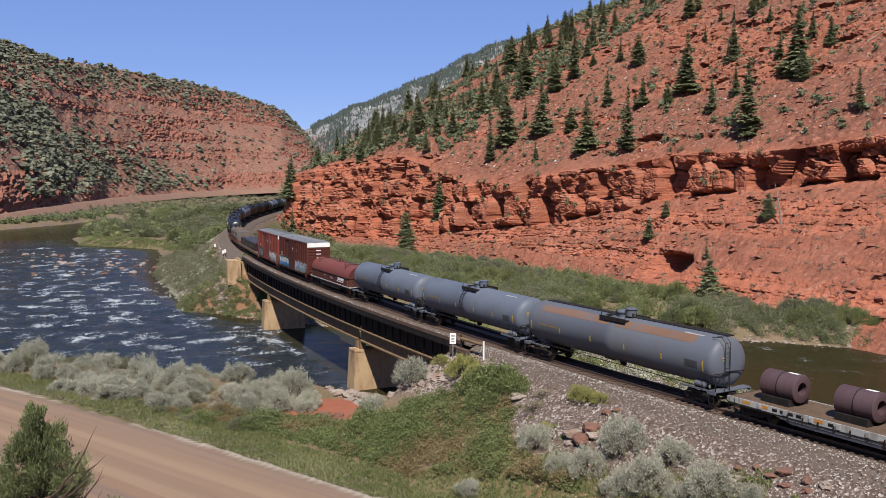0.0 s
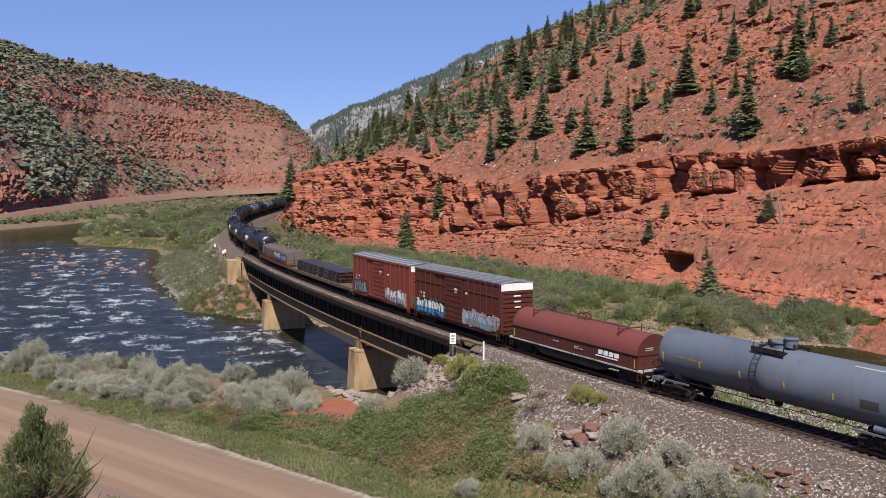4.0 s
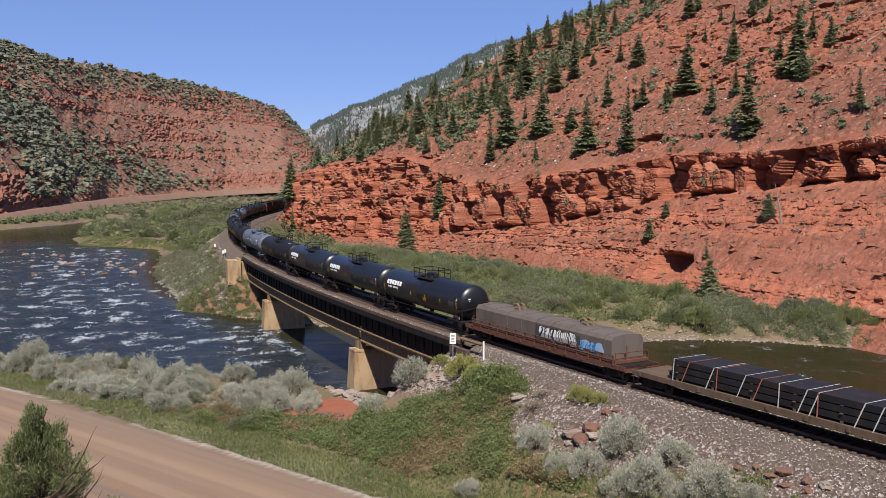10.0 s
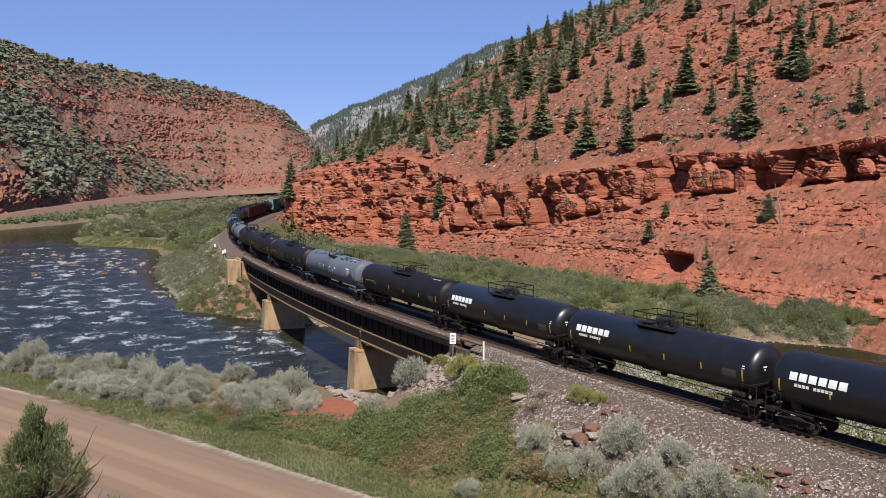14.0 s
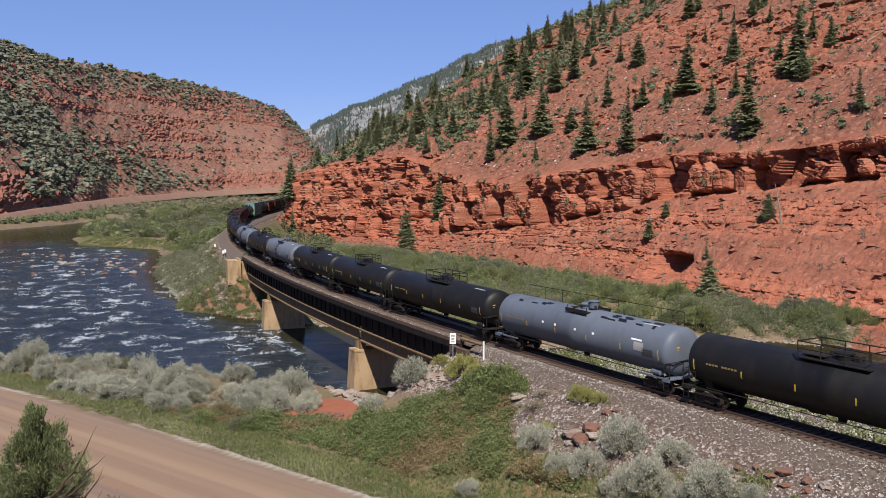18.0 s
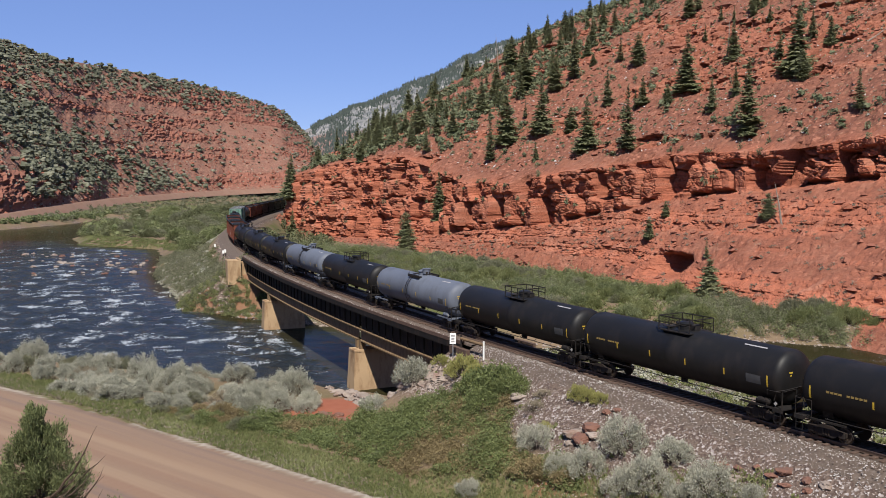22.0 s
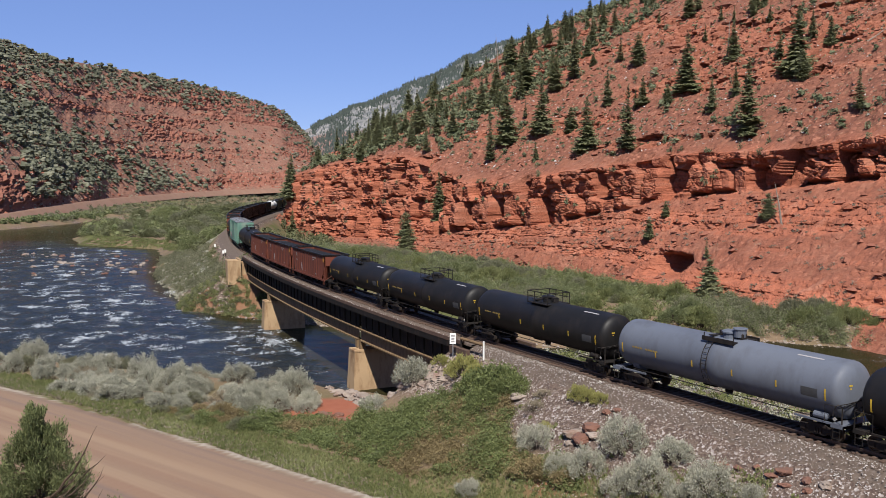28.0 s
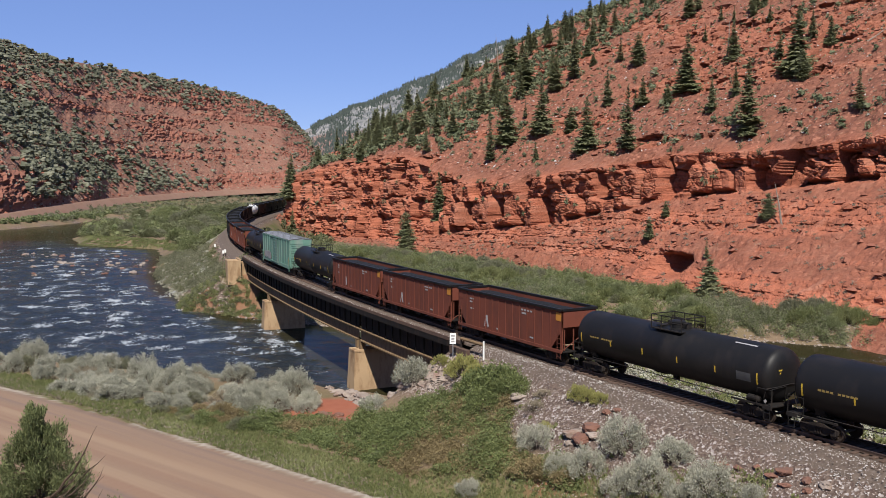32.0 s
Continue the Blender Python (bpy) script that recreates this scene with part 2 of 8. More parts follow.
MOUNTAIN, GROUND_M, WATER = mountain_material(), ground_material(), water_material()
BALLAST = plain("ballast_stone", (0.090, 0.067, 0.053), 0.95, 0, 0.5, 8, (0.18, 0.155, 0.138), 0.4, 0.45, "World")
# darker copy of the ballast: shade under the wagons is put into its colour
SHADED_BALLAST = plain("shade_darkened_ballast", (0.062, 0.046, 0.037), 0.95, 0, 0.5, 8, (0.12, 0.095, 0.078), 0.35, 0.45, "World")
TIE = plain("tarred_timber", (0.075, 0.048, 0.036), 0.9, 0, 0.3, 4, (0.12, 0.085, 0.068), 0.5, 0.4)
RAIL = plain("worn_rail_steel", (0.1, 0.068, 0.0532), 0.45, 0.55, 0.3, 5)
CONCRETE = plain("weathered_concrete", (0.32, 0.222, 0.130), 0.9, 0, 0.28, 1.0, (0.13, 0.066, 0.032), 0.75, 0.35)
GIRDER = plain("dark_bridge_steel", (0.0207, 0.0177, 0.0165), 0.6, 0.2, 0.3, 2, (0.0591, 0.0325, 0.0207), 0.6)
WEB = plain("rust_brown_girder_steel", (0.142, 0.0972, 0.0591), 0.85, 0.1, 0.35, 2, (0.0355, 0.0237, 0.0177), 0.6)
FLANGE = plain("rust_tan_steel", (0.16, 0.106, 0.0591), 0.85, 0.1, 0.3, 2, (0.071, 0.0414, 0.0237), 0.6)
BLACK_P = plain("black_tank_paint", (0.0055, 0.0055, 0.0065), 0.36, 0, 0.25, 1.2, (0.014, 0.012, 0.011), 0.4, 0.03)
DULL_BLACK = plain("dull_black_paint", (0.0075, 0.0072, 0.0075), 0.5, 0, 0.3, 1.0, (0.020, 0.016, 0.014), 0.5, 0.05)
GREY_P = plain("grey_tank_paint", (0.086, 0.098, 0.124), 0.5, 0, 0.12, 1.0, (0.066, 0.070, 0.082), 0.6, 0.04)
PALE_P = plain("pale_grey_tank_paint", (0.090, 0.100, 0.124), 0.55, 0, 0.12, 1.0, (0.055, 0.056, 0.064), 0.5, 0.04)
RUSTY_GREY = plain("weathered_blue_grey_paint", (0.080, 0.087, 0.105), 0.5, 0, 0.14, 0.8, (0.085, 0.070, 0.064), 0.5, 0.05)
UNDER = plain("grimy_running_gear", (0.012, 0.0105, 0.0098), 0.75, 0.1, 0.4, 4, (0.035, 0.026, 0.021), 0.6)
TRUCK_M = plain("rusty_truck_casting", (0.019, 0.015, 0.013), 0.8, 0.1, 0.4, 4, (0.045, 0.030, 0.022), 0.5)
WHEEL_M = plain("wheel_steel", (0.0591, 0.0444, 0.0355), 0.5, 0.5, 0.3, 5)
BROWN_BOX = plain("brown_boxcar_paint", (0.074, 0.0205, 0.0145), 0.6, 0, 0.15, 0.8, (0.045, 0.016, 0.013), 0.5, 0.05)
RED_BOX = plain("red_boxcar_paint", (0.160, 0.037, 0.026), 0.6, 0, 0.15, 0.8, (0.085, 0.026, 0.020), 0.5, 0.05)
HOPPER_P = plain("red_oxide_hopper_paint", (0.118, 0.035, 0.022), 0.7, 0, 0.2, 0.8, (0.06, 0.024, 0.018), 0.6, 0.06)
GREEN_BOX = plain("faded_green_boxcar_paint", (0.0948, 0.183, 0.142), 0.65, 0, 0.15, 0.8, (0.213, 0.224, 0.195), 0.55, 0.05)
RED_HOOD = plain("faded_red_hood_paint", (0.125, 0.036, 0.029), 0.6, 0, 0.15, 0.8, (0.085, 0.030, 0.026), 0.5, 0.05)
RED_BODY = plain("dark_red_wagon_paint", (0.068, 0.021, 0.017), 0.6, 0, 0.2, 0.8, (0.035, 0.017, 0.014), 0.5, 0.05)
GALV = plain("galvanised_roof_steel", (0.249, 0.254, 0.26), 0.45, 0.35, 0.2, 1.0, (0.147, 0.142, 0.136), 0.5)
ROOF_SEAM = plain("weathered_roof_seam", (0.118, 0.118, 0.121), 0.5, 0.3, 0.25, 1.5, (0.071, 0.0591, 0.0532), 0.5)
DIRTY_WHITE = plain("grimy_off_white_paint", (0.27, 0.265, 0.25), 0.7, 0, 0.25, 1.2, (0.075, 0.055, 0.045), 0.85, 0.1)
WHITE_P = plain("white_paint", (0.62, 0.62, 0.60), 0.55, 0, 0.08, 2, (0.42, 0.395, 0.36), 0.4)
YELLOW_P = plain("yellow_reflective_tape", (0.367, 0.249, 0.0296), 0.5, 0, 0.1, 3)
MARK_P = plain("faded_ochre_stencil", (0.177, 0.124, 0.0414), 0.6, 0, 0.2, 3)
# near-black for the dark deck; on web and stiffeners it paints in the deck's shadow
SHADE_BLACK = plain("shade_black_steel", (0.00826, 0.0071, 0.0065), 0.75, 0, 0.4, 2, (0.0266, 0.0177, 0.013), 0.6)
STENCIL = plain("grey_stencil_panel", (0.045, 0.045, 0.047), 0.6, 0, 0.4, 6)
ORANGE_P = plain("orange_paint", (0.367, 0.16, 0.0296), 0.55, 0, 0.15, 3)
COAL = plain("coal_load", (0.0071, 0.0071, 0.00769), 0.8, 0, 0.5, 6, (0.03, 0.03, 0.03), 0.5, 0.9)
DARK_IN = plain("dark_hopper_interior", (0.0177, 0.0154, 0.0147), 0.8, 0, 0.4, 2)
WOOD_DECK = plain("worn_deck_planks", (0.092, 0.060, 0.040), 0.85, 0, 0.3, 3, (0.045, 0.030, 0.022), 0.6, 0.3)
BEAM_M = plain("mill_scale_steel", (0.0177, 0.0177, 0.0201), 0.5, 0.3, 0.3, 2, (0.0532, 0.0296, 0.0207), 0.5)
RUST_STREAK = plain("rust_flaked_grey_paint", (0.135, 0.078, 0.052), 0.6, 0, 0.25, 1.0, (0.082, 0.086, 0.100), 1.0, 0.1)
CUT_STEEL = plain("torch_cut_steel", (0.13, 0.058, 0.04), 0.8, 0, 0.3, 3, (0.05, 0.035, 0.03), 0.6)
RUST = plain("dark_rust_steel", (0.0915, 0.0384, 0.0266), 0.85, 0, 0.3, 3, (0.071, 0.0296, 0.0177), 0.6)
STRAP_W = plain("pale_web_strap", (0.326, 0.326, 0.313), 0.7, 0, 0.1, 3)
STRAP_R = plain("orange_web_strap", (0.249, 0.0826, 0.0473), 0.7, 0, 0.1, 3)
COIL_M = plain("coil_steel", (0.078, 0.046, 0.050), 0.5, 0.25, 0.2, 1.0, (0.11, 0.085, 0.085), 0.4)
TAN_HOOD = plain("faded_tan_hood_paint", (0.1, 0.0798, 0.068), 0.65, 0, 0.15, 0.8, (0.0532, 0.0355, 0.0296), 0.5)
SPRAY_BLUE = plain("sprayed_blue", (0.0296, 0.16, 0.367), 0.5, 0, 0.4, 5)
SPRAY_TEAL = plain("sprayed_teal", (0.071, 0.224, 0.249), 0.5, 0, 0.4, 5)
SPRAY_DARK = plain("sprayed_black", (0.00883, 0.00883, 0.0118), 0.5, 0, 0.3, 5)
SPRAY_GREY = plain("sprayed_silver", (0.249, 0.237, 0.237), 0.5, 0, 0.4, 5)
SPRAY_SKY = plain("sprayed_pale_blue", (0.213, 0.331, 0.461), 0.5, 0, 0.3, 5)
DULL_RED = plain("dusty_red_slab", (0.147, 0.0739, 0.0532), 0.95, 0, 0.4, 2.0, (0.0891, 0.0591, 0.0503), 0.6, 0.6, "World")
SPRAY_GREEN = plain("sprayed_green", (0.0296, 0.118, 0.0532), 0.5, 0, 0.4, 5)
BARK = plain("conifer_bark", (0.065, 0.0444, 0.0325), 0.95, 0, 0.3, 6, None, 0, 0.6)
DEADWOOD = plain("bleached_dead_wood", (0.213, 0.177, 0.147), 0.9, 0, 0.25, 6, (0.0948, 0.065, 0.0532), 0.5, 0.5)
SAGE_WOOD = plain("grey_sage_stem", (0.075, 0.060, 0.046), 0.9, 0, 0.25, 8, None, 0, 0.5)
NEEDLE = leaf("spruce_needles", (0.150, 0.168, 0.084), (0.265, 0.270, 0.148), 0.7, 0.5)
JUNIPER = leaf("juniper_foliage", (0.075, 0.095, 0.036), (0.22, 0.235, 0.105), 0.7, 0.22)
SAGE = leaf("silvery_sage_leaves", (0.215, 0.212, 0.158), (0.385, 0.375, 0.298), 0.8, 0.2)
SHRUB = leaf("green_shrub_leaves", (0.058, 0.080, 0.026), (0.175, 0.195, 0.072), 0.6, 0.22, 0.2)
WILLOW = leaf("willow_leaves", (0.125, 0.150, 0.062), (0.225, 0.240, 0.118), 0.65, 0.45)
DRY = leaf("dry_brush", (0.19, 0.154, 0.1), (0.308, 0.266, 0.19), 0.8, 0.3)
RUSSET = leaf("russet_brush", (0.13, 0.1, 0.0503), (0.224, 0.172, 0.0826), 0.8, 0.2)
GRASS = leaf("bank_grass", (0.128, 0.150, 0.052), (0.235, 0.240, 0.105), 0.7, 0.45)
RABBIT = leaf("yellow_rabbitbrush", (0.172, 0.177, 0.0591), (0.296, 0.272, 0.0891), 0.75, 0.2)
FAR_GREEN = leaf("far_juniper", (0.0826, 0.0972, 0.0503), (0.165, 0.177, 0.1), 0.8, 0.25)
RIPARIAN = leaf("riverside_bush_leaves", (0.071, 0.0798, 0.0355), (0.154, 0.16, 0.0798), 0.75, 0.22)
# juniper green lightened and greyed: the air's haze is mixed into the colour
FAR_JUNIPER = leaf("hazed_juniper", (0.110, 0.117, 0.080), (0.175, 0.180, 0.125), 0.8, 0.35)
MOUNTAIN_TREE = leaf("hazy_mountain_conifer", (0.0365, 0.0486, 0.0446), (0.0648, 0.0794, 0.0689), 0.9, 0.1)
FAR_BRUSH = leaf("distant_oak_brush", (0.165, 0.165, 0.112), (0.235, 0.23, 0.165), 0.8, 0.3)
OLIVE_SAGE = leaf("olive_sage_leaves", (0.138, 0.140, 0.080), (0.205, 0.200, 0.128), 0.8, 0.4)
HILL_SAGE = leaf("dusty_hill_brush", (0.155, 0.148, 0.108), (0.235, 0.225, 0.172), 0.8, 0.35)
PEBBLE = plain("river_cobble", (0.225, 0.185, 0.155), 0.85, 0, 0.45, 2, None, 0, 0.4, "World")
WHITE_STONE = plain("pale_riprap", (0.40, 0.37, 0.35), 0.85, 0, 0.4, 2, (0.17, 0.10, 0.075), 0.6, 0.5, "World")
RIPRAP = plain("tan_riprap", (0.224, 0.183, 0.154), 0.9, 0, 0.5, 1.2, (0.142, 0.0769, 0.0532), 0.7, 0.5, "World")
RED_STONE = plain("red_boulder_stone", (0.195, 0.0769, 0.0503), 0.9, 0, 0.3, 1.5, (0.118, 0.0414, 0.0296), 0.6, 0.6, "World")
FOAM_M = plain("white_water_foam", (0.42, 0.44, 0.455), 0.75, 0, 0.15, 6, None, 0, 0.6)


# ---- mesh tools ----
class Geo:
    """Collects vertices and faces of one mesh."""

    def __init__(self):
        self.v, self.f = [], []

    def add(self, v, f):
        n = len(self.v)
        self.v += [tuple(p) for p in v]
        self.f += [tuple(i + n for i in q) for q in f]
        return self

    def box(self, x0, x1, y0, y1, z0, z1, c=0.0):
        lo, hi = (x0, y0, z0), (x1, y1, z1)
        if c <= 0:
            v = [(hi[0] if i & 1 else lo[0], hi[1] if i & 2 else lo[1], hi[2] if i & 4 else lo[2]) for i in range(8)]
            return self.add(v, [(0, 2, 3, 1), (4, 5, 7, 6), (0, 1, 5, 4), (2, 6, 7, 3), (0, 4, 6, 2), (1, 3, 7, 5)])
        v, at = [], {}
        for i in range(8):
            for ax in range(3):
                p = []
                for k in range(3):
                    up = i >> k & 1
                    p.append((hi[k] if up else lo[k]) if k == ax else (hi[k] - c if up else lo[k] + c))
                at[i, ax] = len(v)
                v.append(p)
        f = []
        for ax in range(3):
            b, d = (ax + 1) % 3, (ax + 2) % 3
            for s in (0, 1):
                q = [s << ax, s << ax | 1 << b, s << ax | 1 << b | 1 << d, s << ax | 1 << d]
                f.append(tuple(at[i, ax] for i in (q if s else q[::-1])))
            for i in range(8):
                if not i >> ax & 1:
                    j = i | 1 << ax
                    q = (at[i, b], at[i, d], at[j, d], at[j, b])
                    f.append(q if (i >> b & 1) == (i >> d & 1) else q[::-1])
        f += [tuple(at[i, k] for k in (0, 1, 2)) for i in range(8)]
        return self.add(v, f)

    def tube(self, path, r, n=6, cap=True):
        pts = [Vector(p) for p in path]
        rs = r if isinstance(r, (list, tuple)) else [r] * len(pts)
        v = []
        for i, p in enumerate(pts):
            d = (pts[min(i + 1, len(pts) - 1)] - pts[max(i - 1, 0)]).normalized()
            a = d.orthogonal().normalized() if abs(d.z) > 0.9 else d.cross(Vector((0, 0, 1))).normalized()
            b = d.cross(a)
            v += [p + (a * math.cos(t) + b * math.sin(t)) * rs[i] for t in (k * 2 * math.pi / n for k in range(n))]
        f = [(i * n + k, i * n + (k + 1) % n, (i + 1) * n + (k + 1) % n, (i + 1) * n + k) for i in range(len(pts) - 1) for k in range(n)]
        if cap:
            f += [tuple(range(n))[::-1], tuple((len(pts) - 1) * n + k for k in range(n))]
        return self.add(v, f)

    def lathe(self, profile, n=32, axis="x", centre=(0, 0, 0)):
        """Turns (along, radius) pairs round an axis."""
        v = []
        for a, r in profile:
            for k in range(n):
                t = k * 2 * math.pi / n
                c, s = r * math.cos(t), r * math.sin(t)
                p = {"x": (a, c, s), "y": (s, a, c), "z": (c, s, a)}[axis]
                v.append((p[0] + centre[0], p[1] + centre[1], p[2] + centre[2]))
        m = len(profile)
        f = [(i * n + k, i * n + (k + 1) % n, (i + 1) * n + (k + 1) % n, (i + 1) * n + k) for i in range(m - 1) for k in range(n)]
        f += [tuple(range(n))[::-1], tuple((m - 1) * n + k for k in range(n))]
        return self.add(v, f)

    def prism(self, outline, x0, x1):
        """A (y, z) outline drawn out along x."""
        n = len(outline)
        v = [(x0, y, z) for y, z in outline] + [(x1, y, z) for y, z in outline]
        f = [(k, (k + 1) % n, n + (k + 1) % n, n + k) for k in range(n)] + [tuple(range(n))[::-1], tuple(range(n, 2 * n))]
        return self.add(v, f)

    def side(self, outline, y0, y1):
        """An (x, z) outline drawn out along y."""
        n = len(outline)
        v = [(x, y0, z) for x, z in outline] + [(x, y1, z) for x, z in outline]
        f = [(k, (k + 1) % n, n + (k + 1) % n, n + k) for k in range(n)] + [tuple(range(n))[::-1], tuple(range(n, 2 * n))]
        return self.add(v, f)

    def mesh(self, name, smooth=False):
        me = bpy.data.meshes.new(name)
        me.from_pydata(self.v, [], self.f)
        bm = bmesh.new()
        bm.from_mesh(me)
        bmesh.ops.recalc_face_normals(bm, faces=bm.faces)
        bm.to_mesh(me)
        bm.free()
        if smooth:
            me.shade_smooth()
            me.set_sharp_from_angle(angle=radians(38))
        return me


def part(name, geo, material, parent=None, label="", smooth=False):
    me = geo.mesh(name, smooth) if isinstance(geo, Geo) else geo
    if not me.materials:
        me.materials.append(material)
    ob = new(name, me)
    ob.parent = parent
    if label:
        ob["label"] = label
    return ob


def quads(name, v, f, material, smooth=False, tris=False, attrs=None):
    """A mesh from arrays: v (n,3), f (m,4) or (m,3)."""
    v, f = np.asarray(v, np.float32), np.asarray(f, np.int32)
    k = f.shape[1]
    me = bpy.data.meshes.new(name)
    me.vertices.add(len(v))
    me.vertices.foreach_set("co", v.ravel())
    me.loops.add(f.size)
    me.loops.foreach_set("vertex_index", f.ravel())
    me.polygons.add(len(f))
    me.polygons.foreach_set("loop_start", np.arange(0, f.size, k, dtype=np.int32))
    me.update(calc_edges=True)
    me.validate()
    for key, val in (attrs or {}).items():
        me.attributes.new(key, "FLOAT", "POINT").data.foreach_set("value", np.asarray(val, np.float32).ravel())
    if smooth:
        me.shade_smooth()
    else:
        me.shade_flat()
    me.materials.append(material)
    return me


def grid_faces(nu, nv):
    i = np.arange(nu - 1)[:, None] * nv + np.arange(nv - 1)[None, :]
    return np.stack([i, i + nv, i + nv + 1, i + 1], -1).reshape(-1, 4)


def cards(name, centre, size, material, rng, flat=0.0, tall=1.0, up=None, dirs=None):
    """Small leaf sprays: one bent quad each, turned at random. flat: pull towards level."""
    n = len(centre)
    a = rng.normal(size=(n, 3))
    a[:, 2] *= 1 - flat
    a /= np.linalg.norm(a, axis=1)[:, None] + 1e-9
    b = np.cross(a, rng.normal(size=(n, 3)))
    b /= np.linalg.norm(b, axis=1)[:, None] + 1e-9
    if up is not None:
        b = np.tile(np.array([0, 0, 1.0]), (n, 1)) + rng.normal(size=(n, 3)) * up
        b /= np.linalg.norm(b, axis=1)[:, None]
        a = np.cross(b, rng.normal(size=(n, 3)))
        a /= np.linalg.norm(a, axis=1)[:, None] + 1e-9
    if dirs is not None:
        b = dirs + rng.normal(size=(n, 3)) * (up or 0.35)
        b /= np.linalg.norm(b, axis=1)[:, None] + 1e-9
        a = np.cross(b, rng.normal(size=(n, 3)))
        a /= np.linalg.norm(a, axis=1)[:, None] + 1e-9
    s = np.broadcast_to(np.asarray(size, float), (n,))[:, None] * (0.65 + 0.7 * rng.random((n, 1)))
    c = np.asarray(centre, float)
    A, B = a * s * 0.5, b * s * 0.5 * tall
    k = 0.35 + 0.5 * rng.random((n, 1))
    v = np.stack([c - A * k - B, c + A * k * 0.6 - B * 0.7, c + A + B * 0.4, c - A * 0.5 + B], 1).reshape(-1, 3)
    return quads(name, v, np.arange(4 * n).reshape(-1, 4), material)


# ---- the railway's line ----
CURVE_S = (-900, -300, -250, -230, -190, -160, -130, -105, -80, 0, 60, 120, 210)
CURVE_K = (0.0006, 0.0006, -0.0006, -0.0014, -0.0002, 0.0011, 0.00165, 0.00186, 0.0019, 0.0018, 0.0016, 0.0015, 0.0012)
LINE_S = np.arange(-900.0, 300.01, 1.0)
_k = np.interp(LINE_S, CURVE_S, CURVE_K)
LINE_H = np.concatenate([[0], np.cumsum((_k[1:] + _k[:-1]) / 2)])
LINE_H += -1.06286 - np.interp(100, LINE_S, LINE_H)
LINE_X = np.concatenate([[0], np.cumsum((np.cos(LINE_H[1:]) + np.cos(LINE_H[:-1])) / 2)])
LINE_Y = np.concatenate([[0], np.cumsum((np.sin(LINE_H[1:]) + np.sin(LINE_H[:-1])) / 2)])
LINE_X += 8.646 - np.interp(100, LINE_S, LINE_X)
LINE_Y += 66.540 - np.interp(100, LINE_S, LINE_Y)
BRIDGE_A, BRIDGE_B = 4.0, 89.0


def on_line(s, l=0.0):
    """Place and heading on the railway; l: metres to the right of the way the train goes."""
    h = np.interp(s, LINE_S, LINE_H)
    return np.interp(s, LINE_S, LINE_X) + l * np.sin(h), np.interp(s, LINE_S, LINE_Y) - l * np.cos(h), h


def line_distance(x, y):
    """Distance to the railway, its signed side (right positive) and the nearest s."""
    shape = np.shape(x)
    x, y = np.ravel(x), np.ravel(y)
    best, side, near = np.full(x.size, 1e9), np.zeros(x.size), np.zeros(x.size)
    step = 4
    lx, ly, lh, ls = LINE_X[::step], LINE_Y[::step], LINE_H[::step], LINE_S[::step]
    for i in range(0, x.size, 20000):
        sl = slice(i, i + 20000)
        d2 = (x[sl, None] - lx) ** 2 + (y[sl, None] - ly) ** 2
        j = np.argmin(d2, 1)
        dx, dy = x[sl] - lx[j], y[sl] - ly[j]
        along = dx * np.cos(lh[j]) + dy * np.sin(lh[j])
        near[sl] = ls[j] + along
        side[sl] = dx * np.sin(lh[j]) - dy * np.cos(lh[j])
        best[sl] = np.where(np.abs(along) < 6, np.abs(side[sl]), np.sqrt(d2[np.arange(j.size), j]))
    return best.reshape(shape), side.reshape(shape), near.reshape(shape)


def path_distance(x, y, pts, closed=False):
    """Distance to a polyline, and (closed) whether inside."""
    d = np.full(np.shape(x), 1e9)
    inside = np.zeros(np.shape(x), bool)
    ring = list(zip(pts, pts[1:] + (pts[:1] if closed else [])))
    for (ax, ay), (bx, by) in ring:
        ex, ey = bx - ax, by - ay
        t = np.clip(((x - ax) * ex + (y - ay) * ey) / (ex * ex + ey * ey), 0, 1)
        d = np.minimum(d, np.hypot(x - ax - t * ex, y - ay - t * ey))
        if closed and ay != by:
            inside ^= ((ay > y) != (by > y)) & (x < ex * (y - ay) / ey + ax)
    return d, inside


# ---- plan of the valley ----
WATER_Z = -9.3
RIVER = [(-250, 200), (-110, 124), (-55, 110), (-38, 103), (-24, 99), (-11, 94), (0, 88), (14, 80), (45, 68), (80, 48), (140, 20),
         (170, 60), (100, 92), (70, 108), (57, 116), (45, 123), (32, 124), (16, 118), (4, 120), (-10, 130), (-26, 141), (-33, 144), (-44, 160), (-54, 176),
         (-65, 205), (-80, 255), (-90, 282), (-120, 298), (-136, 330), (-141, 367), (-160, 420), (-156, 480), (-178, 480), (-178, 437), (-188, 382), (-300, 330)]
ROAD_EDGE = [(-120, 142), (-70, 105), (-42.8, 86.1), (-31.9, 79.0), (-16.1, 65.9), (-3.0, 55.0), (14, 41), (26, 24), (50, -10)]


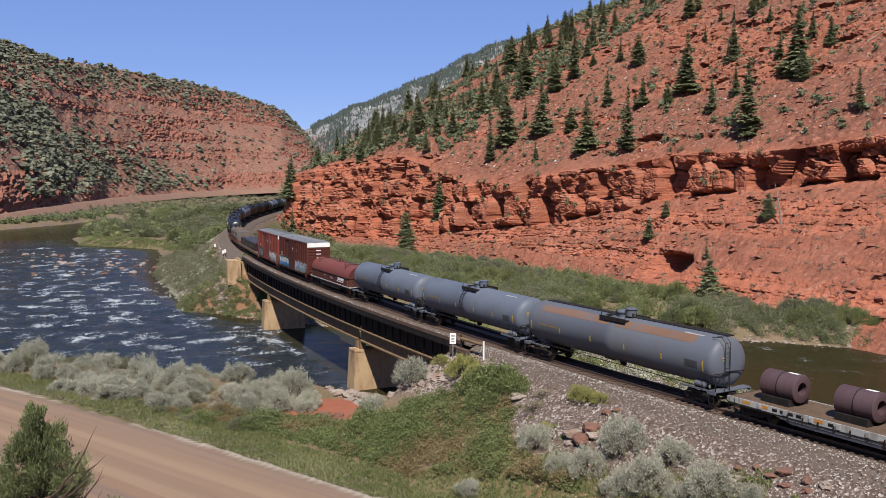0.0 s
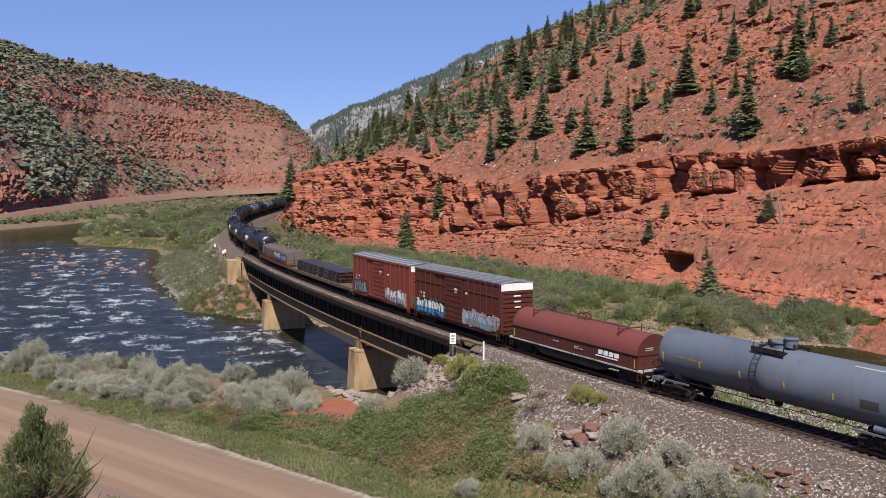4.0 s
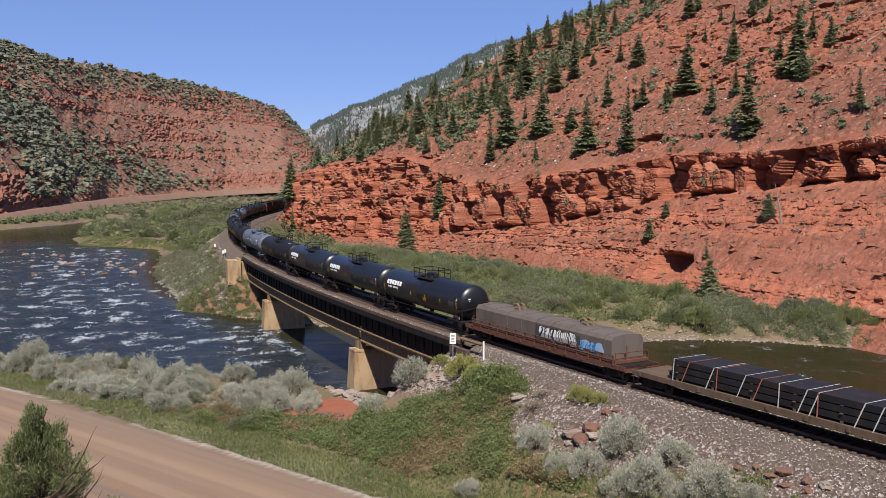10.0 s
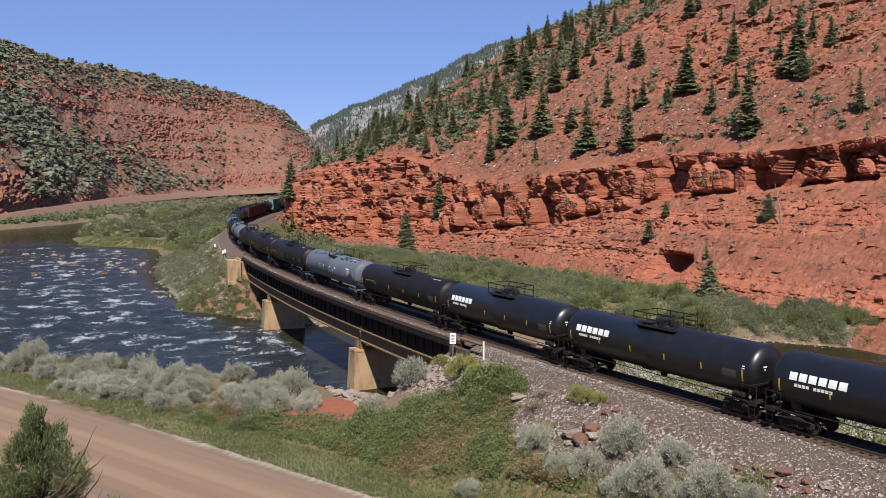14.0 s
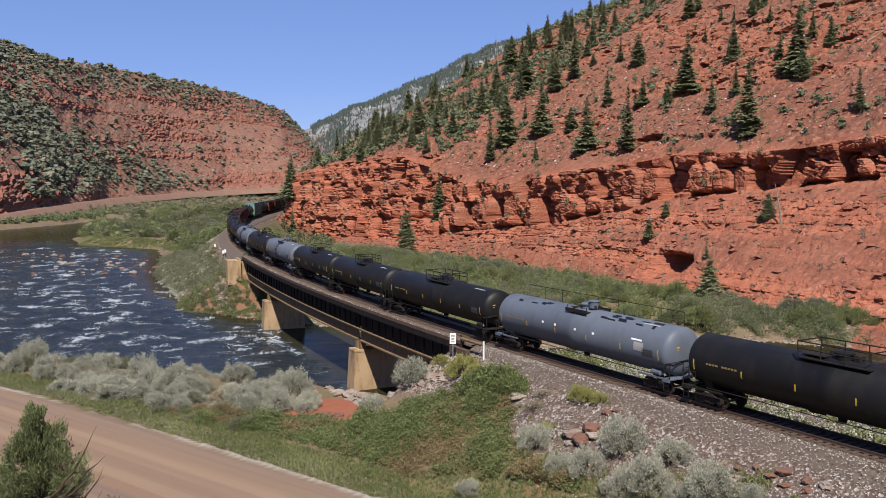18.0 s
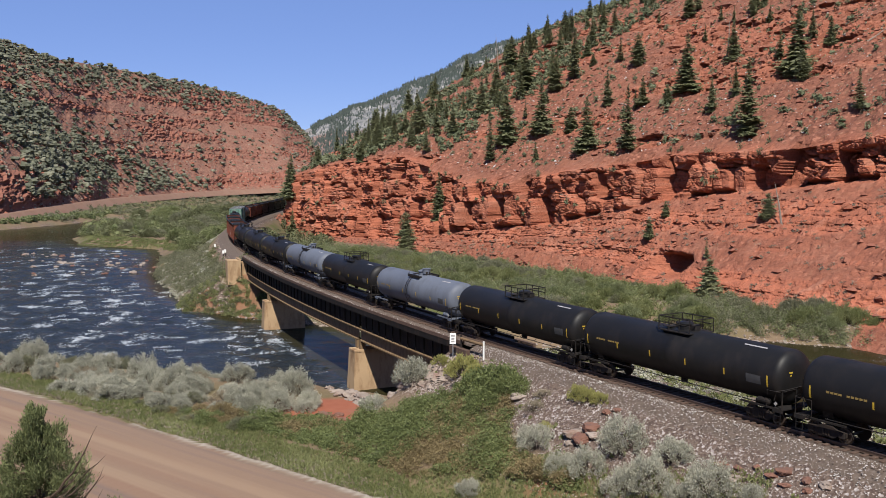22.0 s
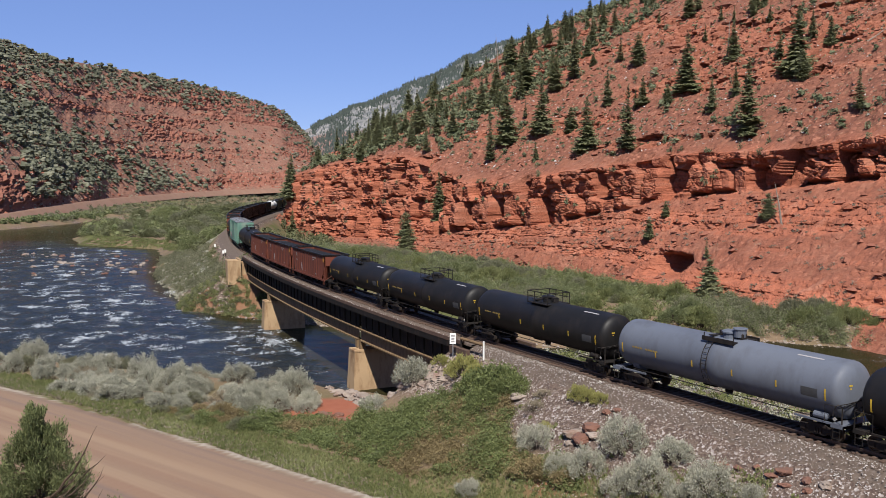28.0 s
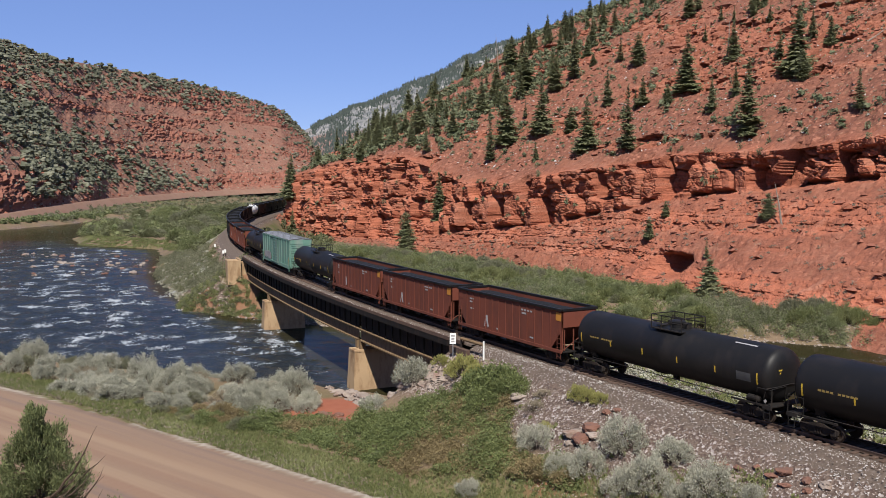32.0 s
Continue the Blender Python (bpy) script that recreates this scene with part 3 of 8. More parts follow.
def valley(x, y):
    """Height of the ground and its surface patches."""
    x, y = np.asarray(x, float), np.asarray(y, float)
    dt, side, s = line_distance(x, y)
    dr, wet = path_distance(x, y, RIVER, True)
    de, _ = path_distance(x, y, ROAD_EDGE)
    h = -7.0 + 0.9 * (fbm(x * 0.05, y * 0.05, 3) - 0.5) + 0.35 * (fbm(x * 0.4, y * 0.4, 5) - 0.5)
    h = h + 0.035 * np.clip(y - 1000, 0, 3000)
    # low bench beside the near bank
    h = np.where(wet, WATER_Z - 0.25 - 1.0 * sstep(0, 6, dr), WATER_Z - 0.2 + (h - WATER_Z + 0.2) * sstep(0, 6.5, dr + 1.2 * (fbm(x * 0.3, y * 0.3, 9) - 0.5)))
    # embankment, broken by the bridge
    gap = np.clip(np.minimum(s - np.where(side > 1.5, BRIDGE_A - 3.5, BRIDGE_A), BRIDGE_B - s), 0, 99)
    crest = -0.86 - np.where(s < 20, 0.88, 0.60) * np.clip(dt - 2.9, 0, 60) - np.where(s > 40, 0.62, 0.9) * gap
    crest = crest + 0.25 * (fbm(x * 0.5, y * 0.5, 11) - 0.5) * sstep(3, 6, dt)
    shelf = -1.0 - 0.10 * np.clip(dt - 3, 0, 6) - 1.0 * np.clip(dt - 9, 0, 50) + 0.2 * (fbm(x * 0.5, y * 0.5, 12) - 0.5)
    dry_right = np.where((side < 0) & (s > 75), np.where(s > 93, shelf, crest - 0.4 * np.clip(dt - 3, 0, 50)), crest)
    h = np.maximum(h, np.where(dt < 45, dry_right, -99))
    # the camera's hillside above the road
    hill = 11.7 - 0.43 * np.clip(y, 0, 400) - 0.09 * np.clip(-y, 0, 60) - 0.5 * np.clip(x - 6, 0, 60)
    hill = hill + 0.6 * (fbm(x * 0.15, y * 0.15, 21) - 0.5)
    hill = np.where(np.hypot(x, y) < 5, np.minimum(hill, 11.6), hill)
    h = np.maximum(h, hill)
    cut = -0.86 + 0.7 * np.clip(dt - 3.2, 0, 30)
    h = np.where((gap <= 0) & (dt < 12), np.minimum(h, np.maximum(cut, -0.86)), h)
    # road
    below = (x * 0.61 + y * 0.79) < (-42.8 * 0.61 + 86.1 * 0.79) + 0.0
    inner = np.where(below, de, -de)
    on_road = sstep(-0.3, 0.5, inner) * (1 - sstep(18.5, 20.5, inner)) * (1 - sstep(-0.4, 0.4, hill + 6.2)) * (x < 30)
    h = h * (1 - on_road) + (-6.6 + 0.02 * np.sin(inner * 1.7)) * on_road
    stone = (sstep(9.5, 6.5, dt + 3 * (fbm(x * 0.3, y * 0.3, 31) - 0.5))) * (s > 60) * (gap < 8)
    stone = np.maximum(stone, sstep(5.0, 3.6, dt) * (gap <= 0))
    stone = np.maximum(stone, (1 - sstep(0.3, 3.2, dr)) * (fbm(x * 0.1, y * 0.1, 33) > 0.45) * (~wet))
    rx, ry = (x + 9.6) / 4.8, (y - 78.2) / 5.2
    red = sstep(1.15, 0.8, rx * rx + ry * ry + 0.8 * (fbm(x * 0.4, y * 0.4, 35) - 0.5))
    red = np.maximum(red, sstep(0.58, 0.68, fbm(x * 0.08, y * 0.08, 37)) * 0.6 * (y < 100) * (x > 5))
    red = np.maximum(red, sstep(14, 8, dt) * (s < BRIDGE_A + 12) * (s > -60) * (side > 0) * 0.4 * sstep(0.42, 0.55, fbm(x * 0.15, y * 0.15, 38)))
    verge = sstep(-0.2, 0.3, inner) * (1 - sstep(0.8, 1.25, inner + 0.7 * (fbm(x * 0.6, y * 0.6, 41) - 0.5))) * on_road
    grass = sstep(-4.5, -1.0, inner) * (1 - sstep(-0.4, 0.1, inner)) * (y < 130)
    grass = np.maximum(grass, sstep(0.45, 0.6, fbm(x * 0.03, y * 0.03, 43)) * (y > 110) * (~wet) * (dt > 5))
    # wheel ruts run with the road
    along = -0.79 * x + 0.61 * y
    rut = 0.45 * sum(np.exp(-((inner - c - 0.5 * (fbm(x * 0.05, y * 0.05, 45) - 0.5)) / 0.55) ** 2) for c in (4.4, 6.3, 9.2, 11.2))
    rut = np.clip(rut + 1.9 * (fbm(inner * 1.1, along * 0.02, 46, 3) - 0.5), 0, 1)
    return h, dict(stone=stone, red=red * (1 - stone), dirt=on_road * (1 - verge), verge=verge, grass=grass * (1 - stone), rut=rut)


def spaced(stops):
    """Grid lines with a spacing that changes from stop to stop: (from, step)."""
    out = []
    for (a, st), (b, _) in zip(stops, stops[1:]):
        out += list(np.arange(a, b - st * 0.3, st))
    return np.array(out + [stops[-1][0]])


def build_ground():
    xs = spaced([(-4600, 400), (-1000, 60), (-400, 12), (-200, 3.5), (-70, 0.8), (-45, 0.55), (35, 1.0), (75, 3), (200, 15), (500, 100), (1000, 400), (4600, 1)])
    ys = spaced([(-1500, 250), (-250, 20), (-50, 2.5), (35, 0.55), (85, 0.6), (112, 1.0), (170, 1.8), (330, 5), (560, 15), (1100, 60), (2000, 300), (4700, 1)])
    X, Y = np.meshgrid(xs, ys, indexing="ij")
    h, masks = valley(X, Y)
    me = quads("ground", np.stack([X, Y, h], -1).reshape(-1, 3), grid_faces(len(xs), len(ys)), GROUND_M, True, attrs=masks)
    tagged(new("ground", me), "dry valley floor of tan soil, gravel and dirt road", "ground", kind="structure")


build_ground()


def ground_z(x, y):
    return valley(np.atleast_1d(x), np.atleast_1d(y))[0]


def build_river():
    xs = spaced([(-320, 5), (-130, 1.4), (-80, 0.55), (-5, 0.8), (75, 3), (180, 1)])
    ys = spaced([(10, 2), (70, 0.8), (98, 0.5), (165, 0.9), (250, 2.0), (500, 1)])
    X, Y = np.meshgrid(xs, ys, indexing="ij")
    dr, wet = path_distance(X, Y, RIVER, True)
    rapid = sstep(1, 8, dr) * sstep(330, 270, Y) * sstep(34, 4, X - 0.2 * (Y - 100))
    rapid = rapid * (0.5 + 0.9 * fbm(X * 0.04, Y * 0.04, 51)) * (1 + 0.35 * sstep(-45, -15, X) * sstep(170, 135, Y))
    _, side, s = line_distance(X, Y)
    rapid = rapid * np.where(side < 2.2, 0.06, 1.0)      # still water beyond the bridge
    chop = fbm(X * 0.35 + 0.2 * Y, Y * 0.5, 53, 5) - 0.5
    z = WATER_Z + (0.06 + 0.75 * np.clip(rapid, 0, 1)) * chop
    keep = (wet | (dr < 4.0))
    f = grid_faces(len(xs), len(ys))
    f = f[keep.reshape(-1)[f].all(1)]
    used, inv = np.unique(f, return_inverse=True)
    v = np.stack([X, Y, z], -1).reshape(-1, 3)[used]
    me = quads("water", v, inv.reshape(-1, 4), WATER, True, attrs=dict(rapid=rapid.reshape(-1)[used]))
    tagged(new("water", me), "dark river water with white rapids", "river", kind="structure")


build_river()

# ---- the red hill beyond the railway ----
HB = np.array([58.0, 118.0])
HE = np.array([-0.465, 0.885])
HN = np.array([0.885, 0.465])
HILL_U = (-90, 0, 25, 45, 70, 84, 99, 118, 141, 174, 215, 242, 262, 300)
TOE_W = (0, 0, 1, 4, 8, 8, 7, 4, 1, -2, -6, -8, 0, 40)
LOW_W = (33, 33, 33, 30, 25.5, 20.5, 15.6, 12, 8, 3, -2, -5, 3, 42)
LOW_Z = (14, 14, 13.5, 11.8, 9, 6, 2.8, 0.6, -2, -5.5, -6.5, -6.5, -6.5, -6)
TOP_W = (36, 36, 35.5, 32.5, 28.5, 24, 19.5, 16, 13, 11, 6, 1, 9, 46)
TOP_Z = (21.5, 21.5, 20.8, 18.7, 18.4, 16.3, 14.9, 11.8, 12, 19.5, 18, 14, 10, 4)
RIDGE_U = (-90, 100, 208, 228, 242, 248, 259, 267, 283, 300)
RIDGE_W = (128, 126, 122, 121, 115, 110, 88.5, 63, 46, 50)
RIDGE_Z = (86, 85, 82, 81, 77.5, 74, 59.5, 43, 30, 18)


def cells(a, width, seed):
    """1D jittered cells: index and distance to the nearer edge (0..)."""
    q = a / width
    i = np.floor(q)
    j = np.where(q < i + 0.8 * hash01(i, seed), i - 1, i)
    lo = j + 0.8 * hash01(j, seed)
    hi = j + 1 + 0.8 * hash01(j + 1, seed)
    return j, np.minimum(q - lo, hi - q) * width


def joints(a, b, wa, wb, seed, p=4.0):
    """Irregular jointed blocks: two random numbers per block, distance to the next joint (in block
    widths) and the place within the block."""
    qa, qb = a / wa, b / wb
    ia, ib = np.floor(qa), np.floor(qb)
    d1, d2 = np.full(np.shape(qa), 9.0), np.full(np.shape(qa), 9.0)
    r1, r2, oa, ob = (np.zeros(np.shape(qa)) for _ in range(4))
    for da in (-1, 0, 1):
        for db in (-1, 0, 1):
            ja, jb = ia + da, ib + db
            h1, h2 = hash01(ja, jb, seed), hash01(ja, jb, seed + 3.1)
            xa, xb = ja + 0.5 + 0.85 * (h1 - 0.5) + 0.35 * np.mod(jb, 2), jb + 0.5 + 0.6 * (h2 - 0.5)
            d = (np.abs(qa - xa) ** p + np.abs(qb - xb) ** p) ** (1 / p)
            near = d < d1
            d2 = np.where(near, d1, np.minimum(d2, d))
            r1, r2 = np.where(near, hash01(ja, jb, seed + 5.7), r1), np.where(near, hash01(ja, jb, seed + 8.9), r2)
            oa, ob = np.where(near, qa - xa, oa), np.where(near, qb - xb, ob)
            d1 = np.minimum(d1, d)
    return r1, r2, d2 - d1, oa, ob


def rubble(a, b, wa, wb, seed, prot, tilt, crack, gap=0.08):
    """Relief of one size of block: proud or sunk, each face turned its own way, parted by joints."""
    r1, r2, e, oa, ob = joints(a, b, wa, wb, seed, 6.0)
    out = (r1 - 0.5) * prot + tilt * (oa * wa * (r2 - 0.5) + ob * wb * (0.35 + np.mod(r1 * 7.1, 1.0) * 0.6))
    return out - crack * (0.35 + 0.65 * r2) * (1 - sstep(gap * 0.35, gap * 1.15, e)), r1, r2


def hill_profile(u, t):
    """Point of the hill's smooth face; t: 0 toe, 1 foot of the cliff, 2 its brow, 3 ridge, 4 behind."""
    W = np.stack([np.interp(u, HILL_U, TOE_W), np.interp(u, HILL_U, LOW_W), np.interp(u, HILL_U, TOP_W), np.interp(u, RIDGE_U, RIDGE_W)])
    Z = np.stack([np.full_like(u, -7.6), np.interp(u, HILL_U, LOW_Z), np.interp(u, HILL_U, TOP_Z), np.interp(u, RIDGE_U, RIDGE_Z)])
    W = np.concatenate([W, W[-1:] + 140])
    Z = np.concatenate([Z, Z[-1:] - 45])
    i = np.clip(np.floor(t).astype(int), 0, 3)
    a = t - i
    pick = lambda T: np.take_along_axis(T.reshape(5, -1), i.reshape(1, -1), 0).reshape(u.shape) * (1 - a) + np.take_along_axis(T.reshape(5, -1), i.reshape(1, -1) + 1, 0).reshape(u.shape) * a
    return pick(W), pick(Z)


def hill_surface(u, t, tones=False):
    """The hill with beds, blocks and cracks: x, y, z and how loose the cover is."""
    w, z = hill_profile(u, t)
    uu = u + 3.0 * (fbm(u * 0.05, z * 0.05, 61) - 0.5)
    bed_z = z + 0.03 * uu + 2.6 * (fbm(uu * 0.035, z * 0.05, 63) - 0.5) + 0.5 * (fbm(uu * 0.3, z * 0.1, 64) - 0.5)
    band = sstep(0.93, 1.02, t) * (1 - sstep(1.96, 2.04, t))
    kf, ezf = cells(bed_z, 0.95, 4.1)
    cf, ecf = cells(uu + 1.7 * kf, 2.6, 5.5)
    thin = (hash01(kf, 7.7) - 0.5) * 0.9 + (hash01(kf, cf, 5.0) - 0.5) * 0.55 - 0.35 * np.exp(-(ezf / 0.10) ** 2) - 0.25 * np.exp(-(ecf / 0.12) ** 2)
    thick = sstep(160, 118, u)                       # tall blocks at the near end, smaller ones beyond
    wu = uu + 1.6 * (fbm(uu * 0.22, z * 0.22, 66) - 0.5)
    wz = bed_z + 1.5 * (fbm(uu * 0.16 + 4, z * 0.2, 72) - 0.5)
    tall, r1, r2 = rubble(wu, wz, 4.3, 5.8, 2.0, 3.6, 0.45, 4.0, 0.10)
    tall = tall - 3.6 * (r2 > 0.76)                  # fallen-out blocks leave dark hollows
    mid, m1, m2 = rubble(wu, wz, 2.3, 1.35, 12.0, 0.9, 0.45, 0.9, 0.10)
    mid = mid - 1.5 * (m2 > 0.88)
    bit, b1, _ = rubble(wu, wz, 0.95, 0.60, 22.0, 0.42, 0.45, 0.35, 0.13)
    broken = sstep(0.42, 0.58, fbm(uu * 0.10, bed_z * 0.22, 62))
    near_face = tall + mid * (0.12 + 0.6 * broken) + bit * (0.15 + 0.35 * broken)
    near_face = near_face - 2.6 * np.exp(-((t - 1.0) / 0.055) ** 2) * (fbm(uu * 0.13, uu * 0, 74) > 0.42) + 0.9 * sstep(1.74, 1.8, t) * (r1 > 0.3)
    lumps = 3.4 * (fbm(uu * 0.11, bed_z * 0.16, 68) - 0.5) + 1.3 * (fbm(uu * 0.4, bed_z * 0.5, 70) - 0.5)
    far_face = 0.75 * tall + mid * 0.5 + bit * 0.35 + lumps + 0.5 * thin
    face = band * (thick * near_face + (1 - thick) * far_face)
    big, small = tall * 0.8 + mid, mid * 0.45 + bit * 0.5 + thin * 0.75
    # ledges that break through the slopes
    low_led = 0.8 * sstep(0.47, 0.58, fbm(uu * 0.03, bed_z * 0.26, 65)) * (t < 1) * sstep(0.02, 0.12, t)
    low_led = np.maximum(low_led, 0.9 * sstep(0.26, 0.2, t + 0.1 * (fbm(uu * 0.06, uu * 0, 77) - 0.5)) * (u < 62) * sstep(0.02, 0.05, t))
    high_led = sstep(0.56, 0.63, fbm(uu * 0.022 + 9, bed_z * 0.13, 67)) * (t > 2) * (t < 3)
    led = low_led * (small * 0.9 + 0.15 * big) + high_led * (big * 0.75 + small * 0.6)
    rough = 1.1 * (fbm(u * 0.22, z * 0.3, 69) - 0.5) + 1.0 * (fbm(u * 0.8, z * 0.8, 71) - 0.5)
    gully = -3.2 * sstep(0.55, 0.8, fbm(u * 0.045, t * 0.6, 73)) * sstep(2.1, 2.5, t)
    cave = -8.0 * np.exp(-((u - 54.5) / 4.6) ** 4 - ((z + 3.7) / 2.1) ** 4) * (t < 1)
    out = face + led + cave + rough * (1 - 0.5 * band) + gully
    zz = z + 0.25 * (fbm(u * 0.6, z * 0.6, 75) - 0.5) + np.where(t > 2, 0.5 * rough, 0)
    loose = np.clip(1 - band - low_led - 0.45 * high_led, 0, 1) * np.where(t < 1, 0.6, 1.0)
    wx = w - out
    tone = np.clip(0.5 + 0.45 * (r1 - 0.5) + 0.5 * (m1 - 0.5) + 0.35 * (b1 - 0.5), 0, 1)
    if tones:
        return HB[0] + HE[0] * u + HN[0] * wx, HB[1] + HE[1] * u + HN[1] * wx, zz, loose, tone
    return HB[0] + HE[0] * u + HN[0] * wx, HB[1] + HE[1] * u + HN[1] * wx, zz, loose


def build_hill():
    us = spaced([(-90, 2.0), (-25, 0.45), (15, 0.26), (150, 0.45), (262, 1.2), (300, 1)])
    ts = np.concatenate([np.linspace(-0.15, 0.9, 95), np.linspace(0.91, 2.06, 115), np.linspace(2.066, 3.0, 175), np.linspace(3.1, 4, 8)])
    U, T = np.meshgrid(us, ts, indexing="ij")
    x, y, z, loose, tone = hill_surface(U, T, True)
    me = quads("hill_near", np.stack([x, y, z], -1).reshape(-1, 3), grid_faces(len(us), len(ts)), RED_ROCK, False, attrs=dict(loose=loose, tone=tone))
    tagged(new("hill_near", me), "red sandstone hillside with blocky cliff bands and scree", "hill", kind="structure")


build_hill()

# ---- far hills ----
def loft(name, base, crest, material, nu, nv, relief, label, category, seed, steps=0.0):
    """A hillside between a foot line and a crest line, with a back slope."""
    b, c = np.array(base, float), np.array(crest, float)
    k = np.linspace(0, 1, len(b))
    u = np.linspace(0, 1, nu)
    B = np.stack([np.interp(u, k, b[:, i]) for i in range(3)], -1)
    C = np.stack([np.interp(u, k, c[:, i]) for i in range(3)], -1)
    for i in range(3):
        C[:, i] = np.convolve(np.pad(C[:, i], 6, "edge"), np.ones(13) / 13, "valid")
    back = C + (C - B) * np.array([0.8, 0.8, -0.5])
    v = np.concatenate([np.linspace(0, 1, nv), [1.25, 1.6, 2.0]])
    P = np.where(v[None, :, None] <= 1, B[:, None] + (C - B)[:, None] * np.minimum(v, 1)[None, :, None],
                 C[:, None] + (back - C)[:, None] * np.clip(v - 1, 0, 1)[None, :, None])
    out = np.cross(C - B, np.gradient(B, axis=0))
    out = out / (np.linalg.norm(out, axis=1)[:, None] + 1e-9)
    if out[nu // 2, 1] > 0:
        out = -out
    dist = np.concatenate([[0], np.cumsum(np.hypot(*np.diff(B[:, :2], axis=0).T))])[:, None] + 0 * v[None]
    hgt = P[..., 2]
    f = relief * (fbm(dist / 60, hgt / 60, seed) - 0.5) * 2 + relief * 0.5 * (fbm(dist / 14, hgt / 14, seed + 5) - 0.5)
    gully = relief * 0.25 * (np.abs(fbm(dist / 90, hgt / 400, seed + 9) - 0.5) * 2)
    f = f + gully
    loose = np.ones_like(f)
    if steps:
        kk, ez = cells(hgt + 6 * (fbm(dist / 80, hgt / 80, seed + 2) - 0.5), steps, seed)
        ledge = sstep(0.50, 0.62, fbm(dist / 150, hgt / 7, seed + 3, 4) + 0.16 * sstep(0.45, 0.7, dist / dist.max()) * sstep(0.35, 0.6, v)[None] - 0.05) * 0.9
        ledge = np.maximum(ledge, ((v < 0.17)[None] & (dist < 330)) * 0.95)
        cc, ec = cells(dist + 7 * kk, 9.0, seed + 4)
        k2, _ = cells(hgt + 2 * (fbm(dist / 30, hgt / 30, seed + 6) - 0.5), steps * 0.4, seed + 7)
        f = f + ledge * (hash01(k2, seed + 8) - 0.5) * steps * 0.3
        f = f + (0.12 + 0.7 * ledge) * rubble(dist + 0 * hgt, hgt + 5 * (fbm(dist / 50, hgt / 50, seed + 12) - 0.5), 7.0, 3.2, seed + 11, 1.6, 0.4, 1.2, 0.1)[0]
        f = f + ledge * ((hash01(kk, seed) - 0.5) * steps * 0.3 + (hash01(kk, cc, seed) - 0.5) * steps * 0.7 - 0.2 * steps * np.exp(-(ez / (0.14 * steps)) ** 2) - 0.4 * steps * np.exp(-(ec / 0.9) ** 2))
        loose = 1 - ledge
    f = f * (sstep(0, 0.06, v) * (1 - 0.6 * sstep(0.9, 1.0, v)))[None]
    P = P + out[:, None] * f[..., None]
    me = quads(name, P.reshape(-1, 3), grid_faces(nu, len(v)), material, False, attrs=dict(loose=loose, tone=np.clip(0.15 + 0.7 * fbm(dist / 8, hgt / 3, seed + 14), 0, 1)))
    tagged(new(name, me), label, category, kind="structure")
    return P[:, :nv]


FAR_FOOT = [(-330, 250, -6), (-223, 330, -5), (-204, 370, -4.5), (-200, 404, -4), (-217, 505, -3), (-242, 650, -3), (-240, 800, -2), (-217, 900, -1), (-167, 960, 1), (-142, 1010, 3), (-122, 1080, 5)]
FAR_CREST = [(-420, 330, 92), (-291, 430, 97), (-276, 500, 97), (-274, 560, 98), (-278, 650, 97), (-285, 780, 106), (-272, 900, 109), (-240, 1000, 107), (-195, 1100, 93), (-176, 1180, 67), (-163, 1250, 30)]
FAR_CREST = [(x * 1.15, y * 1.15, 13.5 + (z - 13.5) * 1.15) for x, y, z in FAR_CREST]
FAR_FACE = loft("hill_far", FAR_FOOT, FAR_CREST, FAR_ROCK, 560, 200, 3.5, "distant red rock hillside dotted with dark junipers", "hill", 81, 3.0)
MT_FOOT = [(-900, 1700, 0), (-420, 1700, 0), (-250, 1650, 5), (-50, 1650, 10), (150, 1600, 15), (400, 1500, 20), (900, 1400, 20)]
MT_CREST = [(-1100, 2500, 40), (-520, 2600, 90), (-330, 2600, 176), (-140, 2550, 248), (80, 2500, 346), (330, 2450, 424), (1000, 2300, 670)]
MT_FACE = loft("backdrop_mountain", MT_FOOT, MT_CREST, MOUNTAIN, 260, 120, 28.0, "hazy grey mountain of pale scree under dark forest", "mountain", 91)
MID_FOOT = [(-90, 1180, 4), (-15, 900, 2), (20, 640, 0), (70, 520, 0)]
MID_CREST = [(-90, 1500, 70), (60, 1200, 85), (130, 800, 80), (190, 560, 75)]
MID_FACE = loft("hill_middle", MID_FOOT, MID_CREST, FAR_ROCK, 160, 70, 5.0, "wooded red slope closing the valley", "hill", 97, 6.0)


def build_far_road():
    """A bench with a road along the foot of the far hill."""
    pts = np.array(FAR_FOOT, float)[1:9]
    u = np.linspace(0, len(pts) - 1, 160)
    P = np.stack([np.interp(u, range(len(pts)), pts[:, i]) for i in range(3)], -1)
    for i in range(3):
        P[:, i] = np.convolve(np.pad(P[:, i], 8, "edge"), np.ones(17) / 17, "valid")
    d = np.gradient(P, axis=0)
    d /= np.linalg.norm(d, axis=1)[:, None]
    side = np.stack([d[:, 1], -d[:, 0], 0 * d[:, 0]], -1)
    rows = []
    for off, dz in ((-6, 1.6), (-3.4, 0.6), (-3, 0.5), (3, 0.4), (3.4, 0.2), (8, -4.0)):
        rows.append(P + side * off + np.array([0, 0, dz]) + 0.25 * np.stack([0 * u, 0 * u, fbm(u * 3, u * 0 + off, 7) - 0.5], -1))
    v = np.stack(rows, 1)
    me = quads("road_far", v.reshape(-1, 3), grid_faces(len(u), 6), ROAD_DIRT, True, attrs=dict(loose=np.ones(v.shape[:2])))
    tagged(new("road_far", me), "pale red dirt road bench along the far hillside", "road", kind="structure")


build_far_road()


